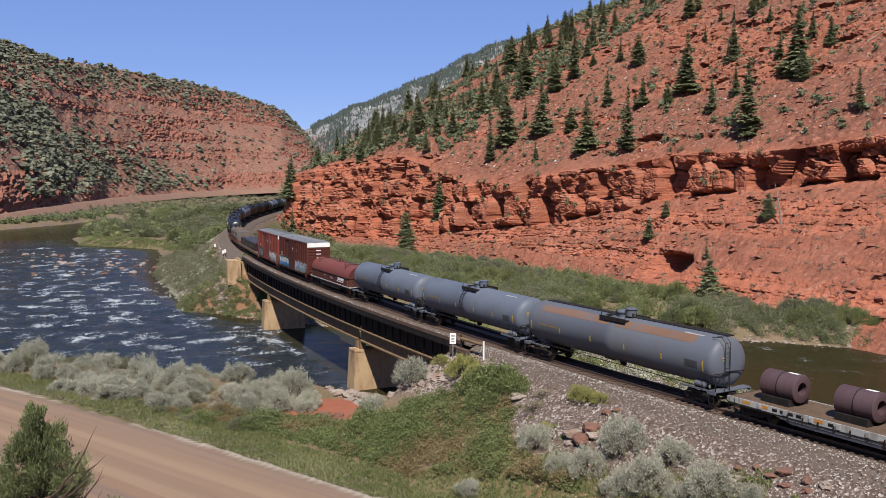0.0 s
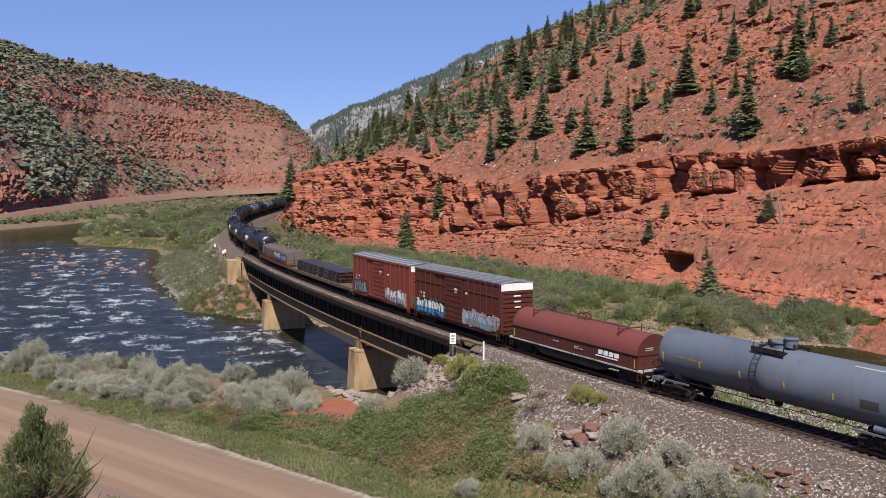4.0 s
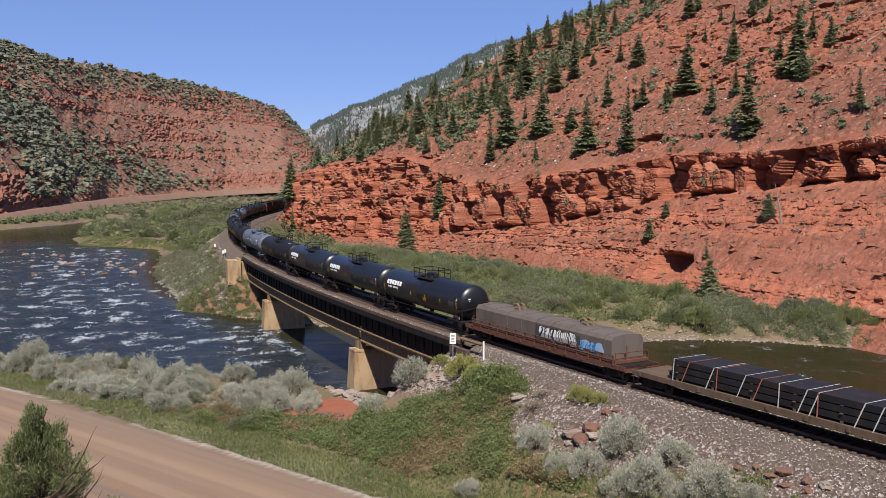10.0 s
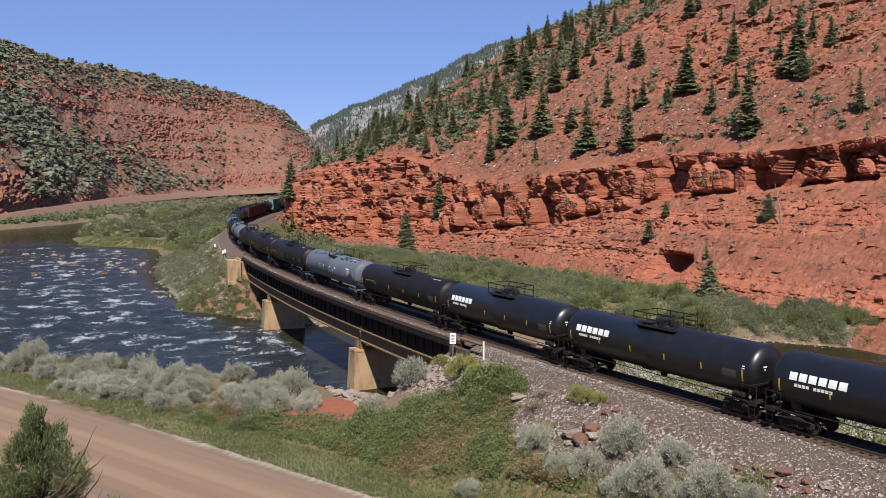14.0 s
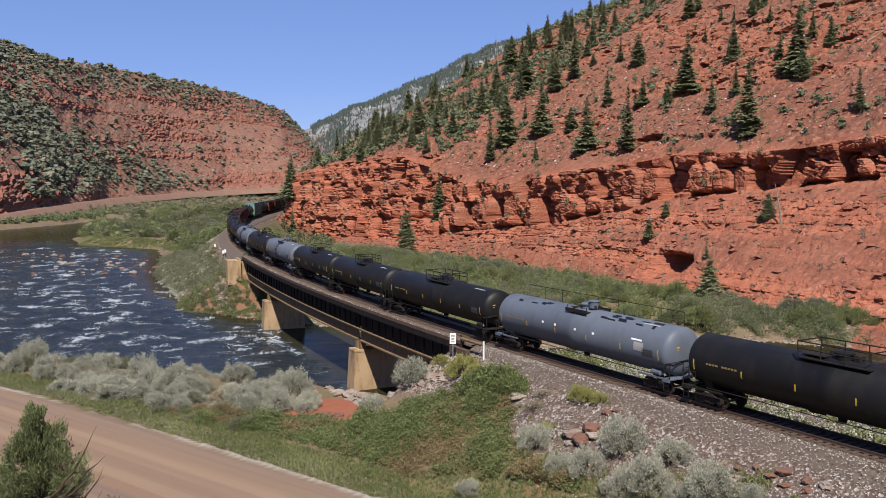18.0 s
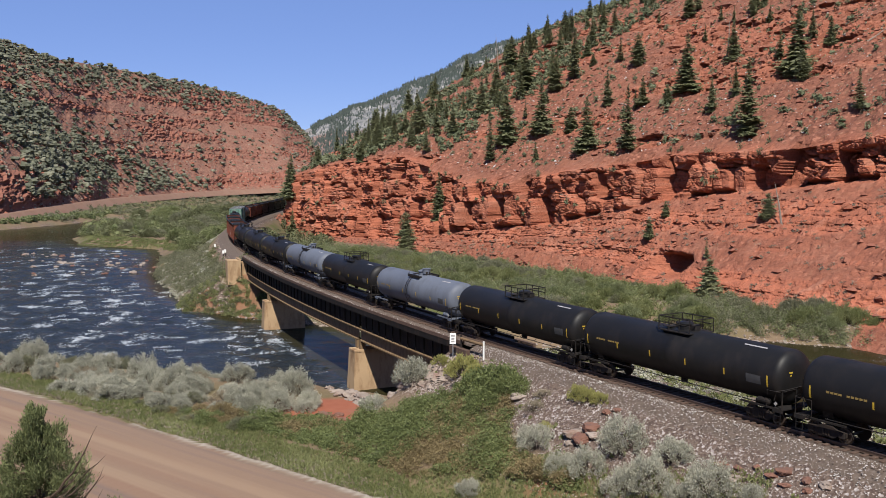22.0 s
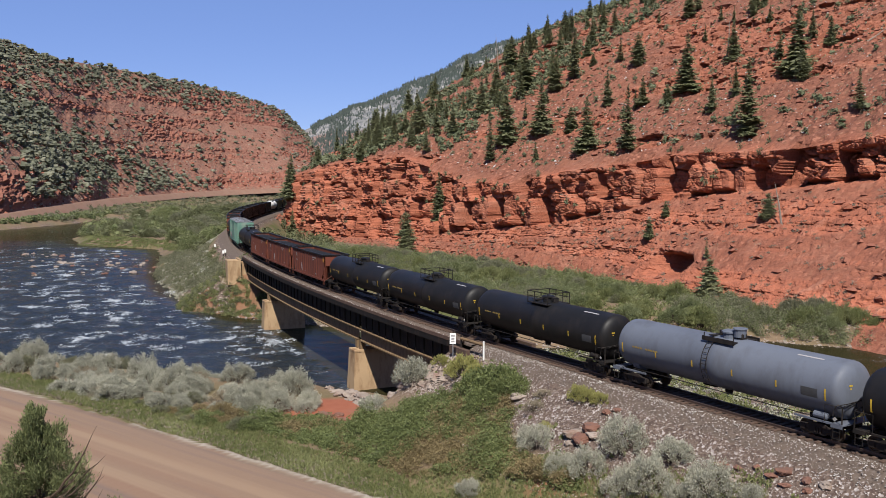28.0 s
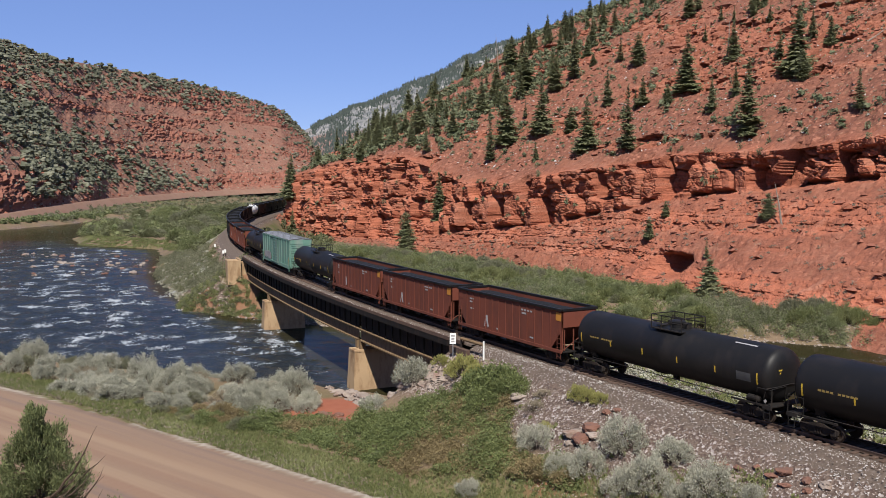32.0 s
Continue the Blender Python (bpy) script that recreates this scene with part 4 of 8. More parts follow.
# ---- track ----
def sweep(name, profile, s0, s1, step, material, smooth=False, closed=True):
    """A (l, z) profile drawn along the railway."""
    ss = np.arange(s0, s1 + 1e-6, step)
    n = len(profile)
    v = np.stack([np.stack([*on_line(ss, l)[:2], np.full(len(ss), z)], -1) for l, z in profile], 1).reshape(-1, 3)
    f = []
    for i in range(len(ss) - 1):
        for k in range(n if closed else n - 1):
            f.append((i * n + k, i * n + (k + 1) % n, (i + 1) * n + (k + 1) % n, (i + 1) * n + k))
    me = quads(name, v, f, material, smooth)
    return me


def build_track():
    bank = [(-3.4, -1.20), (-1.9, -0.38), (-1.4, -0.25), (1.4, -0.25), (1.9, -0.38), (3.4, -1.20)]
    deck = [(-2.3, -0.45), (-2.25, -0.30), (-1.4, -0.25), (1.4, -0.25), (2.25, -0.30), (2.3, -0.45)]
    for name, prof, a, b in (("ballast_far", bank, -480, BRIDGE_A - 2), ("ballast_on_bridge", deck, BRIDGE_A - 2, BRIDGE_B + 2), ("ballast_near", bank, BRIDGE_B + 2, 250)):
        bed = new(name, sweep(name, prof, a, b, 1.0, BALLAST))
        tagged(bed, "crushed-stone ballast bed under the rails", "ballast", kind="structure")
    track = tagged(new("railway_track"), "single railway track with brown steel rails on ties", "railway track", kind="structure")
    for l in (-0.755, 0.755):
        o = part("rail", sweep("rail", [(l - 0.075, -0.17), (l - 0.02, -0.15), (l - 0.02, -0.05), (l - 0.037, -0.035), (l - 0.03, 0), (l + 0.03, 0), (l + 0.037, -0.035), (l + 0.02, -0.05), (l + 0.02, -0.15), (l + 0.075, -0.17)], -480, 250, 2, RAIL), RAIL, track)
    # dark strip laid between the rails to deepen the shade below the train
    part("oily_bed", sweep("oily_bed", [(-1.55, -0.30), (-1.3, -0.238), (1.3, -0.238), (1.55, -0.30)], -480, 250, 1.0, SHADED_BALLAST), SHADED_BALLAST, track, "dark brown stone between the rails, darkened for the train's shade")
    tie = Geo().box(-0.115, 0.115, -1.3, 1.3, -0.36, -0.165, 0.02).mesh("tie")
    tie.materials.append(TIE)
    rng = np.random.default_rng(4)
    rest = Geo()
    for s in np.arange(-300, 240, 0.52):
        x, y, h = on_line(s)
        m = pose(x, y, 0, 0, 0, math.degrees(h) + rng.normal() * 1.2)
        if 0 < s < 150:
            o = new("tie", tie)
            o.parent, o.matrix_basis = track, m @ Matrix.Translation((0, rng.normal() * 0.04, rng.normal() * 0.012))
        elif s > -160:
            q = Geo().box(-0.115, 0.115, -1.3, 1.3, -0.36, -0.165)
            rest.add([m @ Vector(p) for p in q.v], q.f)
    tagged(part("far_ties", rest, TIE, track), kind="stuff")


build_track()


# ---- bridge ----
def build_bridge():
    br = tagged(new("railway_bridge"), "dark steel girder railway bridge on concrete piers over the river", "bridge")
    part("deck", sweep("deck", [(-2.55, -0.42), (2.55, -0.42), (2.55, -0.95), (-2.55, -0.95)], BRIDGE_A - 2, BRIDGE_B + 2, 2, SHADE_BLACK), SHADE_BLACK, br, "dark timber ballast deck")
    for l in (-2.45, 2.45):
        part("curb", sweep("curb", [(l - 0.12, -0.42), (l + 0.12, -0.42), (l + 0.12, -0.12), (l - 0.12, -0.12)], BRIDGE_A - 2, BRIDGE_B + 2, 2, TIE), TIE, br, "weathered timber curb along the deck")
    spans = [(BRIDGE_A, 24.0), (24.0, 65.5), (65.5, BRIDGE_B)]
    for s0, s1 in spans:
        for l in (-1.75, 1.75):
            # upper web strip coloured black: the overhanging deck's shadow is put into the paint
            part("girder_web", sweep("girder_web", [(l - 0.02, -0.95), (l + 0.02, -0.95), (l + 0.02, -2.75), (l - 0.02, -2.75)], s0 + 0.3, s1 - 0.3, (s1 - s0 - 0.6) / 16, SHADE_BLACK), SHADE_BLACK, br, "upper girder web coloured black for the deck's shadow")
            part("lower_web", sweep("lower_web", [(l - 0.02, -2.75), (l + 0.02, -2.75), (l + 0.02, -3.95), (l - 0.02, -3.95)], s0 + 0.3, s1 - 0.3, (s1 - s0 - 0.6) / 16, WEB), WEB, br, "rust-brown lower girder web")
            part("bottom_flange", sweep("bottom_flange", [(l - 0.30, -3.95), (l + 0.30, -3.95), (l + 0.30, -4.06), (l - 0.30, -4.06)], s0 + 0.3, s1 - 0.3, (s1 - s0 - 0.6) / 16, FLANGE), FLANGE, br, "dusty rust-coloured lower flange")
            part("top_flange", sweep("top_flange", [(l - 0.28, -0.95), (l + 0.28, -0.95), (l + 0.28, -1.05), (l - 0.28, -1.05)], s0 + 0.3, s1 - 0.3, (s1 - s0 - 0.6) / 16, GIRDER), GIRDER, br)
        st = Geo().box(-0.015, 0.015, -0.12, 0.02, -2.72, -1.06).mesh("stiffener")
        st.materials.append(SHADE_BLACK)
        for s in np.arange(s0 + 0.6, s1 - 0.3, 1.75):
            for l in (1.95, -1.95):
                x, y, h = on_line(s, l)
                o = new("stiffener", st)
                o.parent, o.matrix_basis = br, pose(x, y, 0, 0, 0, math.degrees(h))
    # a cable duct along the lit side of the girders
    part("cable_duct", sweep("cable_duct", [(1.86, -2.70), (2.16, -2.70), (2.16, -2.80), (1.86, -2.80)], BRIDGE_A + 1, BRIDGE_B - 3, 1.5, FLANGE), FLANGE, br, "thin tan cable duct along the girder")
    for s, turn in ((24.0, 14), (65.5, 10)):
        x, y, h = on_line(s, 0)
        m = pose(x, y, 0, 0, 0, math.degrees(h))
        g = Geo()
        n = [(-1.15, -4.1), (1.15, -4.1), (1.15, 3.3), (-1.15, 3.3)]
        top = [(-0.9, -2.75), (0.9, -2.75), (0.9, 3.0), (-0.9, 3.0)]
        foot = [(-1.15, -3.0), (1.15, -3.0), (1.15, 3.4), (-1.15, 3.4)]
        v = [(a, b, -10.6) for a, b in foot] + [(a, b, -5.25) for a, b in top]
        g.add(v, [(0, 1, 5, 4), (1, 2, 6, 5), (2, 3, 7, 6), (3, 0, 4, 7), (4, 5, 6, 7), (3, 2, 1, 0)])
        p = part("pier", g, CONCRETE, br, "tan stained concrete pier with a sloping nose")
        p.matrix_basis = m
        c = part("pier_cap", Geo().box(-0.93, 0.93, -2.78, 3.03, -5.25, -4.95, 0.05), CONCRETE, br)
        c.matrix_basis = m
        for l in (-1.75, 1.75):
            for ds in (-0.55, 0.55):
                b = part("bearing", Geo().box(-0.25, 0.25, -0.3, 0.3, -4.95, -4.06, 0.03), FLANGE, br)
                xx, yy, hh = on_line(s + ds, l)
                b.matrix_basis = pose(xx, yy, 0, 0, 0, math.degrees(hh))
    for s, d in ((BRIDGE_A, -1), (BRIDGE_B, 1)):
        x, y, h = on_line(s, 0)
        m = pose(x, y, 0, 0, 0, math.degrees(h))
        g = Geo().box(min(0, d * 2.0), max(0, d * 2.0), -3.4, 3.4, -8.2, -4.10, 0.05).box(min(d * 0.9, d * 2.2), max(d * 0.9, d * 2.2), -3.4, 3.4, -4.10, -0.98, 0.05)
        a = part("abutment", g, CONCRETE, br, "pale concrete bridge abutment")
        a.matrix_basis = m
        if d < 0:
            e = part("end_block", Geo().box(d * 3.4, d * 0.3, -5.2, -3.0, -4.9, -0.7, 0.06), CONCRETE, br, "pale concrete block at the bridge end")
            e.matrix_basis = m
        for l in (-3.35, 3.0):
            far = 4.0 if d < 0 else 3.0
            w = part("wing_wall", Geo().side([(d * 0.2, -0.5), (d * far, -0.5), (d * far, -2.2), (d * far * 0.45, -5.2), (d * 0.2, -5.4)], l, l + 0.4), CONCRETE if d < 0 else TIE, br, "" if d < 0 else "dark timber wing wall")
            w.matrix_basis = m


build_bridge()


# ---- planting tools ----
from mathutils.bvhtree import BVHTree


def surface_tree(*names):
    out = []
    for n in names:
        me = bpy.data.objects[n].data
        v = np.empty(len(me.vertices) * 3, np.float32)
        me.vertices.foreach_get("co", v)
        f = np.empty(len(me.loops), np.int32)
        me.loops.foreach_get("vertex_index", f)
        out.append(BVHTree.FromPolygons(v.reshape(-1, 3).tolist(), f.reshape(-1, 4).tolist()))
    return out


NEAR_HILL, = surface_tree("hill_near")


def drop(x, y, trees=None, high=400.0):
    """Height of the hill under (x, y), or of the valley where no hill is."""
    best = None
    for tr in trees or [NEAR_HILL]:
        p = tr.ray_cast(Vector((x, y, high)), Vector((0, 0, -1)))[0]
        if p and (best is None or p.z > best):
            best = p.z
    g = float(ground_z(x, y)[0])
    return g if best is None else max(best, g)


def drop_many(x, y, trees=None):
    """The same for many places."""
    g = ground_z(x, y)
    for i, (a, b) in enumerate(zip(x, y)):
        for tr in trees or [NEAR_HILL]:
            p = tr.ray_cast(Vector((a, b, 400.0)), Vector((0, 0, -1)))[0]
            if p and p.z > g[i]:
                g[i] = p.z
    return g


def in_poly(pts, n, rng):
    """n places spread at random inside an outline."""
    a = np.array(pts, float)
    lo, hi = a.min(0), a.max(0)
    got = np.zeros((0, 2))
    while len(got) < n:
        p = lo + (hi - lo) * rng.random((n * 2, 2))
        _, inside = path_distance(p[:, 0], p[:, 1], list(pts), True)
        got = np.concatenate([got, p[inside]])
    return got[:n]


def clump_points(base, radius, height, per, rng, hollow=0.6):
    """Leaf places of many bushes at once: lumpy domes on their bases."""
    n = len(base)
    lumps = 8
    d = rng.normal(size=(n, lumps, 3))
    d /= np.linalg.norm(d, axis=2)[..., None]
    d[..., 2] = np.abs(d[..., 2]) * 0.8 + 0.1
    d *= 0.55 + 0.6 * rng.random((n, lumps, 1))
    pick = rng.integers(0, lumps, (n, per))
    c = np.take_along_axis(d, pick[..., None].repeat(3, 2), 1) * 0.55
    q = rng.normal(size=(n, per, 3))
    q /= np.linalg.norm(q, axis=2)[..., None]
    p = c + q * (0.36 * (hollow + (1 - hollow) * rng.random((n, per, 1))))
    p[..., 2] = np.abs(p[..., 2])
    sc = np.stack([radius, radius, height], -1)[:, None, :]
    return (base[:, None, :] + p * sc).reshape(-1, 3)


_q = np.array([(a, b, c) for a in (-1, 0, 1) for b in (-1, 0, 1) for c in (-1, 0, 1) if a or b or c], float)
BALL_V = _q / np.linalg.norm(_q, axis=1)[:, None]


def ball_faces():
    """Faces of a cube cut in four on each side, for lumpy inner masses."""
    at = {tuple(p): i for i, p in enumerate(_q.astype(int).tolist())}
    out = []
    for ax in range(3):
        u, v = [k for k in range(3) if k != ax]
        for s in (-1, 1):
            for a in (-1, 0):
                for b in (-1, 0):
                    ring = []
                    for da, db in ((0, 0), (1, 0), (1, 1), (0, 1)):
                        p = [0, 0, 0]
                        p[ax], p[u], p[v] = s, a + da, b + db
                        ring.append(at[tuple(p)])
                    out.append(ring if (s > 0) != (ax == 1) else ring[::-1])
    return np.array(out)


BALL_F = ball_faces()


def with_cores(me, name, base, rr, hh, material, rng, fill=0.72):
    """Leaf sprays joined with an uneven inner mass for each bush."""
    n = len(base)
    v0 = np.empty(len(me.vertices) * 3, np.float32)
    me.vertices.foreach_get("co", v0)
    v0 = v0.reshape(-1, 3)
    f0 = np.arange(len(v0)).reshape(-1, 4)
    p = BALL_V[None] * (fill * (0.35 + 0.75 * rng.random((n, len(BALL_V), 1))))
    p = p * np.stack([rr, rr, hh * 0.5], -1)[:, None, :] + base[:, None, :]
    p[..., 2] += 0.40 * hh[:, None]
    f = BALL_F[None] + (np.arange(n) * len(BALL_V))[:, None, None] + len(v0)
    return quads(name, np.concatenate([v0, p.reshape(-1, 3)]), np.concatenate([f0, f.reshape(-1, 4)]), material)


def brush(name, places, r, h, per, size, material, label, category, rng, sink=0.1, zs=None, up=None, tall=1.0, core=0.0, mound=None):
    """Dense brush as one sheet of leaves."""
    z = ground_z(places[:, 0], places[:, 1]) if zs is None else zs
    base = np.column_stack([places, z - sink])
    n = len(base)
    rr = r * (0.6 + 0.8 * rng.random(n))
    hh = h * (0.55 + 0.9 * rng.random(n))
    if mound is not None:
        hh, rr = hh * mound, rr * (0.6 + 0.4 * mound)
    me = cards(name, clump_points(base, rr, hh, per, rng), size, material, rng, up=up, tall=tall)
    if core:
        me = with_cores(me, name, base, rr, hh, material, rng, core)
    return tagged(new(name, me), label, category, kind="stuff")


# ---- conifers on the red hill ----
def conifer_mesh(seed, h, spread, bare=0.08, thin=1.0, full=0.0):
    """Trunk and crown meshes: whorls of drooping boughs, each of a few sprays."""
    rng = np.random.default_rng(seed)
    lean = rng.normal(size=2) * 0.01 * h
    g = Geo().tube([(0, 0, -0.6), (lean[0] * 0.3, lean[1] * 0.3, h * 0.35), (lean[0], lean[1], h * 0.98)], [0.022 * h, 0.014 * h, 0.003 * h], 7)
    v, f = [], []
    z = h * bare
    gaps = rng.random(12)
    while z < h * 0.985:
        t = z / h
        reach = spread * h * ((1 - full) * (1 - t) ** 0.85 + full * math.sin(math.pi * min(1.0, 0.22 + 0.80 * t)) ** 0.7) * (0.75 + 0.35 * rng.random()) * (0.72 + 0.4 * gaps[int(t * 11.9)]) + 0.10
        for k in range(int(max(5, 9 * (1 - t) + 4) * thin)):
            a = rng.random() * 2 * math.pi
            L = reach * rng.uniform(0.5, 1.2)
            dx, dy = math.cos(a), math.sin(a)
            droop = rng.uniform(0.0, 0.35) if t < 0.8 else -rng.uniform(0.1, 0.9)
            cx, cy = lean[0] * t, lean[1] * t
            zb = z + rng.normal() * 0.012 * h
            for j in range(7):                       # side sprays along the bough, a tip last
                q = 0.16 + 0.13 * j
                px, py, pz = cx + dx * L * q, cy + dy * L * q, zb - droop * L * q + 0.12 * L * q * q
                for sd in ((-1, 1) if j < 6 else (0,)):
                    ln = (0.34 - 0.026 * j) * L * rng.uniform(0.7, 1.25) + 0.06
                    ax, ay = dx * 0.75 - dy * sd * 0.8, dy * 0.75 + dx * sd * 0.8
                    wd = 0.30 * ln + 0.025
                    dz = -ln * rng.uniform(0.05, 0.45)
                    i = len(v)
                    tw = rng.uniform(-0.5, 0.5) * wd
                    v += [(px, py, pz), (px + ax * ln * 0.5 - ay * wd, py + ay * ln * 0.5 + ax * wd, pz + dz * 0.4 + tw), (px + ax * ln, py + ay * ln, pz + dz), (px + ax * ln * 0.55 + ay * wd, py + ay * ln * 0.55 - ax * wd, pz + dz * 0.5 - tw)]
                    f.append((i, i + 1, i + 2, i + 3))
        z += h * 0.022 * rng.uniform(0.7, 1.3)
    return g.mesh("trunk", True), quads("crown", v, f, NEEDLE)


CONIFERS = []
for _i, (_sp, _ba, _th) in enumerate(((0.21, 0.05, 1.3), (0.25, 0.03, 1.35), (0.17, 0.09, 1.2), (0.29, 0.02, 1.4), (0.22, 0.12, 0.9), (0.30, 0.03, 1.5), (0.38, 0.02, 1.7))):
    CONIFERS.append(conifer_mesh(100 + _i, 10.0, _sp, _ba, _th, 0.75 if _i > 4 else 0.0))
    CONIFERS[-1][0].materials.append(BARK)


def plant_conifer(x, y, h, kind, z=None, label="dark green conifer on the red slope"):
    z = drop(x, y) if z is None else z
    tr = tagged(new("conifer_tree"), label, "conifer tree", "conifers on the hillside")
    tr.matrix_world = pose(x, y, z - 0.15, 0, 0, (x * 37 + y * 91) % 360) @ Matrix.Diagonal((h / 10 * 0.92, h / 10 * 0.92, h / 10, 1))
    for n, me in zip(("trunk", "crown"), CONIFERS[kind]):
        o = new(n, me)
        o.parent = tr


BIG_TREES = [(62, 186, 16.5), (78, 202, 15.7), (59, 222, 14.4), (78, 171, 8.5), (42, 208, 15.9), (85, 211, 6.8), (88, 208, 6.6), (71, 224, 10.3), (78, 282, 9.3), (72, 252, 5.0),
             (60, 204, 8.0), (35, 221, 13.3), (56, 263, 9.3), (53, 274, 7.9), (40, 278, 15.9), (75, 280, 8.3), (27, 251, 14.2), (18, 257, 17.0), (26, 288, 12.7), (13, 250, 12.5),
             (-1, 254, 14.3), (-10, 242, 11.4), (24, 235, 4.7), (24, 283, 10.7), (34, 277, 10.5), (44, 245, 9.3), (50, 229, 7.3), (34, 243, 7.7)]
SLOPE_TREES = [(3, 277, 10.4), (-2, 282, 10.6), (-8, 296, 12.0), (12, 285, 10.7), (18, 305, 11.5), (24, 321, 13.0), (32, 336, 10.6), (40, 312, 9.9), (46, 346, 8.8), (55, 315, 10.1),
               (70, 309, 5.0), (85, 251, 6.7), (85, 239, 4.8), (59, 164, 4.9), (45, 152, 9.5), (48, 164, 3.7), (42, 184, 4.1), (46, 187, 3.6), (-16, 302, 9.4), (-22, 304, 9.0), (-27, 301, 8.0), (-34, 311, 8.0)]
for _i, (_x, _y, _h) in enumerate(BIG_TREES + SLOPE_TREES):
    plant_conifer(_x, _y, _h * (0.68 if (_x, _y) == (45, 152) else 1.0), 6 if (_x, _y) in ((45, 152), (59, 164), (42, 184)) else 5 if _i > 11 and _i % 3 == 0 else (_i * 3) % 5, label="tall dark spruce on the red slope" if _h > 12 else "dark green conifer on the red slope")
# the wooded shoulder to the far end of the hill
_r = np.random.default_rng(21)
for _i in range(105):
    _u, _t = _r.uniform(165, 292), 2.04 + 0.9 * _r.random() ** 1.4
    _x, _y, _z, _l = hill_surface(np.array([_u]), np.array([_t]))
    plant_conifer(float(_x[0]), float(_y[0]), _r.uniform(5.0, 9.5), int(_r.integers(0, 7)), label="olive-green conifer on the wooded shoulder")
for _i in range(70):
    _u, _t = _r.uniform(20, 200), 2.2 + 0.8 * _r.random()
    _x, _y, _z, _l = hill_surface(np.array([_u]), np.array([_t]))
    if fbm(np.array([_u * 0.03]), np.array([_t * 3.0]), 17)[0] > 0.47:
        plant_conifer(float(_x[0]), float(_y[0]), _r.uniform(3.0, 7.5), int(_r.integers(0, 7)))


def hill_brush(name, n, t0, t1, u0, u1, r, h, per, size, material, label, seed, power=1.0, core=0.0):
    rng = np.random.default_rng(seed)
    u, t = rng.uniform(u0, u1, n), t0 + (t1 - t0) * rng.random(n) ** power
    keep = fbm(u * 0.05, t * 4, seed) > 0.42
    x, y, z, _ = hill_surface(u[keep], t[keep])
    zz = drop_many(x, y)
    brush(name, np.column_stack([x, y]), r, h, per, size, material, label, "shrubs", rng, zs=zz, core=core)


hill_brush("slope_sagebrush", 560, 0.05, 0.95, -30, 130, 0.72, 0.7, 70, 0.13, HILL_SAGE, "grey-green sagebrush dotted over the lower red slope", 31)
hill_brush("slope_shrubs", 2600, 2.05, 2.98, -30, 270, 0.85, 0.9, 26, 0.32, FAR_GREEN, "scattered green shrubs on the upper red slope", 32)
hill_brush("shoulder_brush", 2600, 2.02, 2.97, 160, 298, 1.8, 2.5, 46, 0.55, FAR_GREEN, "dense green brush on the hill's shoulder", 33, 1.15, 0.5)
hill_brush("slope_junipers", 420, 2.04, 2.98, -20, 240, 1.5, 2.3, 100, 0.26, FAR_GREEN, "rounded olive junipers on the upper red slope", 35, 1.0, 0.5)
hill_brush("ledge_junipers", 90, 1.05, 1.98, 20, 240, 1.0, 1.6, 90, 0.24, FAR_GREEN, "small junipers growing on the cliff ledges", 36)
hill_brush("dry_slope_brush", 2400, 2.05, 2.9, 0, 200, 0.6, 0.5, 22, 0.35, DRY, "dry grey brush on the red slope", 34)


def scatter_rocks(name, x, y, z, size, material, label, rng, kind="stuff"):
    """Angular stones as one sheet of pieces."""
    bv = np.array([(1, 0, -0.2), (0.2, 1, 0.1), (-1, 0.1, -0.1), (-0.1, -1, 0.15), (0.15, 0.1, 1), (0, 0, -1.0), (0.75, -0.6, 0.45)])
    bf = np.array([(0, 1, 4), (1, 2, 4), (2, 3, 4), (1, 0, 5), (2, 1, 5), (3, 2, 5), (0, 3, 5), (3, 6, 4), (6, 0, 4), (0, 6, 3)])
    n = len(x)
    s = np.asarray(size)[:, None, None] * (0.6 + 0.8 * rng.random((n, 1, 3)))
    jit = 1 + 0.35 * (rng.random((n, len(bv), 1)) - 0.5)
    a = rng.random(n) * 2 * math.pi
    p = bv[None] * jit * s * np.array([1, 1, 0.7])
    q = np.stack([p[..., 0] * np.cos(a)[:, None] - p[..., 1] * np.sin(a)[:, None], p[..., 0] * np.sin(a)[:, None] + p[..., 1] * np.cos(a)[:, None], p[..., 2]], -1)
    v = q + np.stack([x, y, z], -1)[:, None, :]
    f = bf[None] + (np.arange(n) * len(bv))[:, None, None]
    me = quads(name, v.reshape(-1, 3), f.reshape(-1, 3), material)
    return tagged(new(name, me), label, "stones", kind=kind)


def hill_rocks():
    rng = np.random.default_rng(41)
    n = 9500
    u = rng.uniform(-25, 260, n)
    t = np.where(rng.random(n) < 0.22, rng.uniform(0.03, 0.98, n), rng.uniform(2.04, 2.9, n))
    x, y, _, _ = hill_surface(u, t)
    z = drop_many(x, y)
    scatter_rocks("fallen_rocks", x, y, z, 0.10 + 0.85 * rng.random(n) ** 4.5, RED_STONE, "loose red rocks strewn over the slopes", rng)
    n = 2600
    u, t = rng.uniform(0, 230, n), 2.03 + 0.85 * rng.random(n) ** 1.3
    x, y, _, _ = hill_surface(u, t)
    scatter_rocks("pale_slope_rocks", x, y, drop_many(x, y), 0.08 + 0.32 * rng.random(n) ** 3, WHITE_STONE, "pale lichen-grey rocks strewn over the upper slope", rng)


hill_rocks()


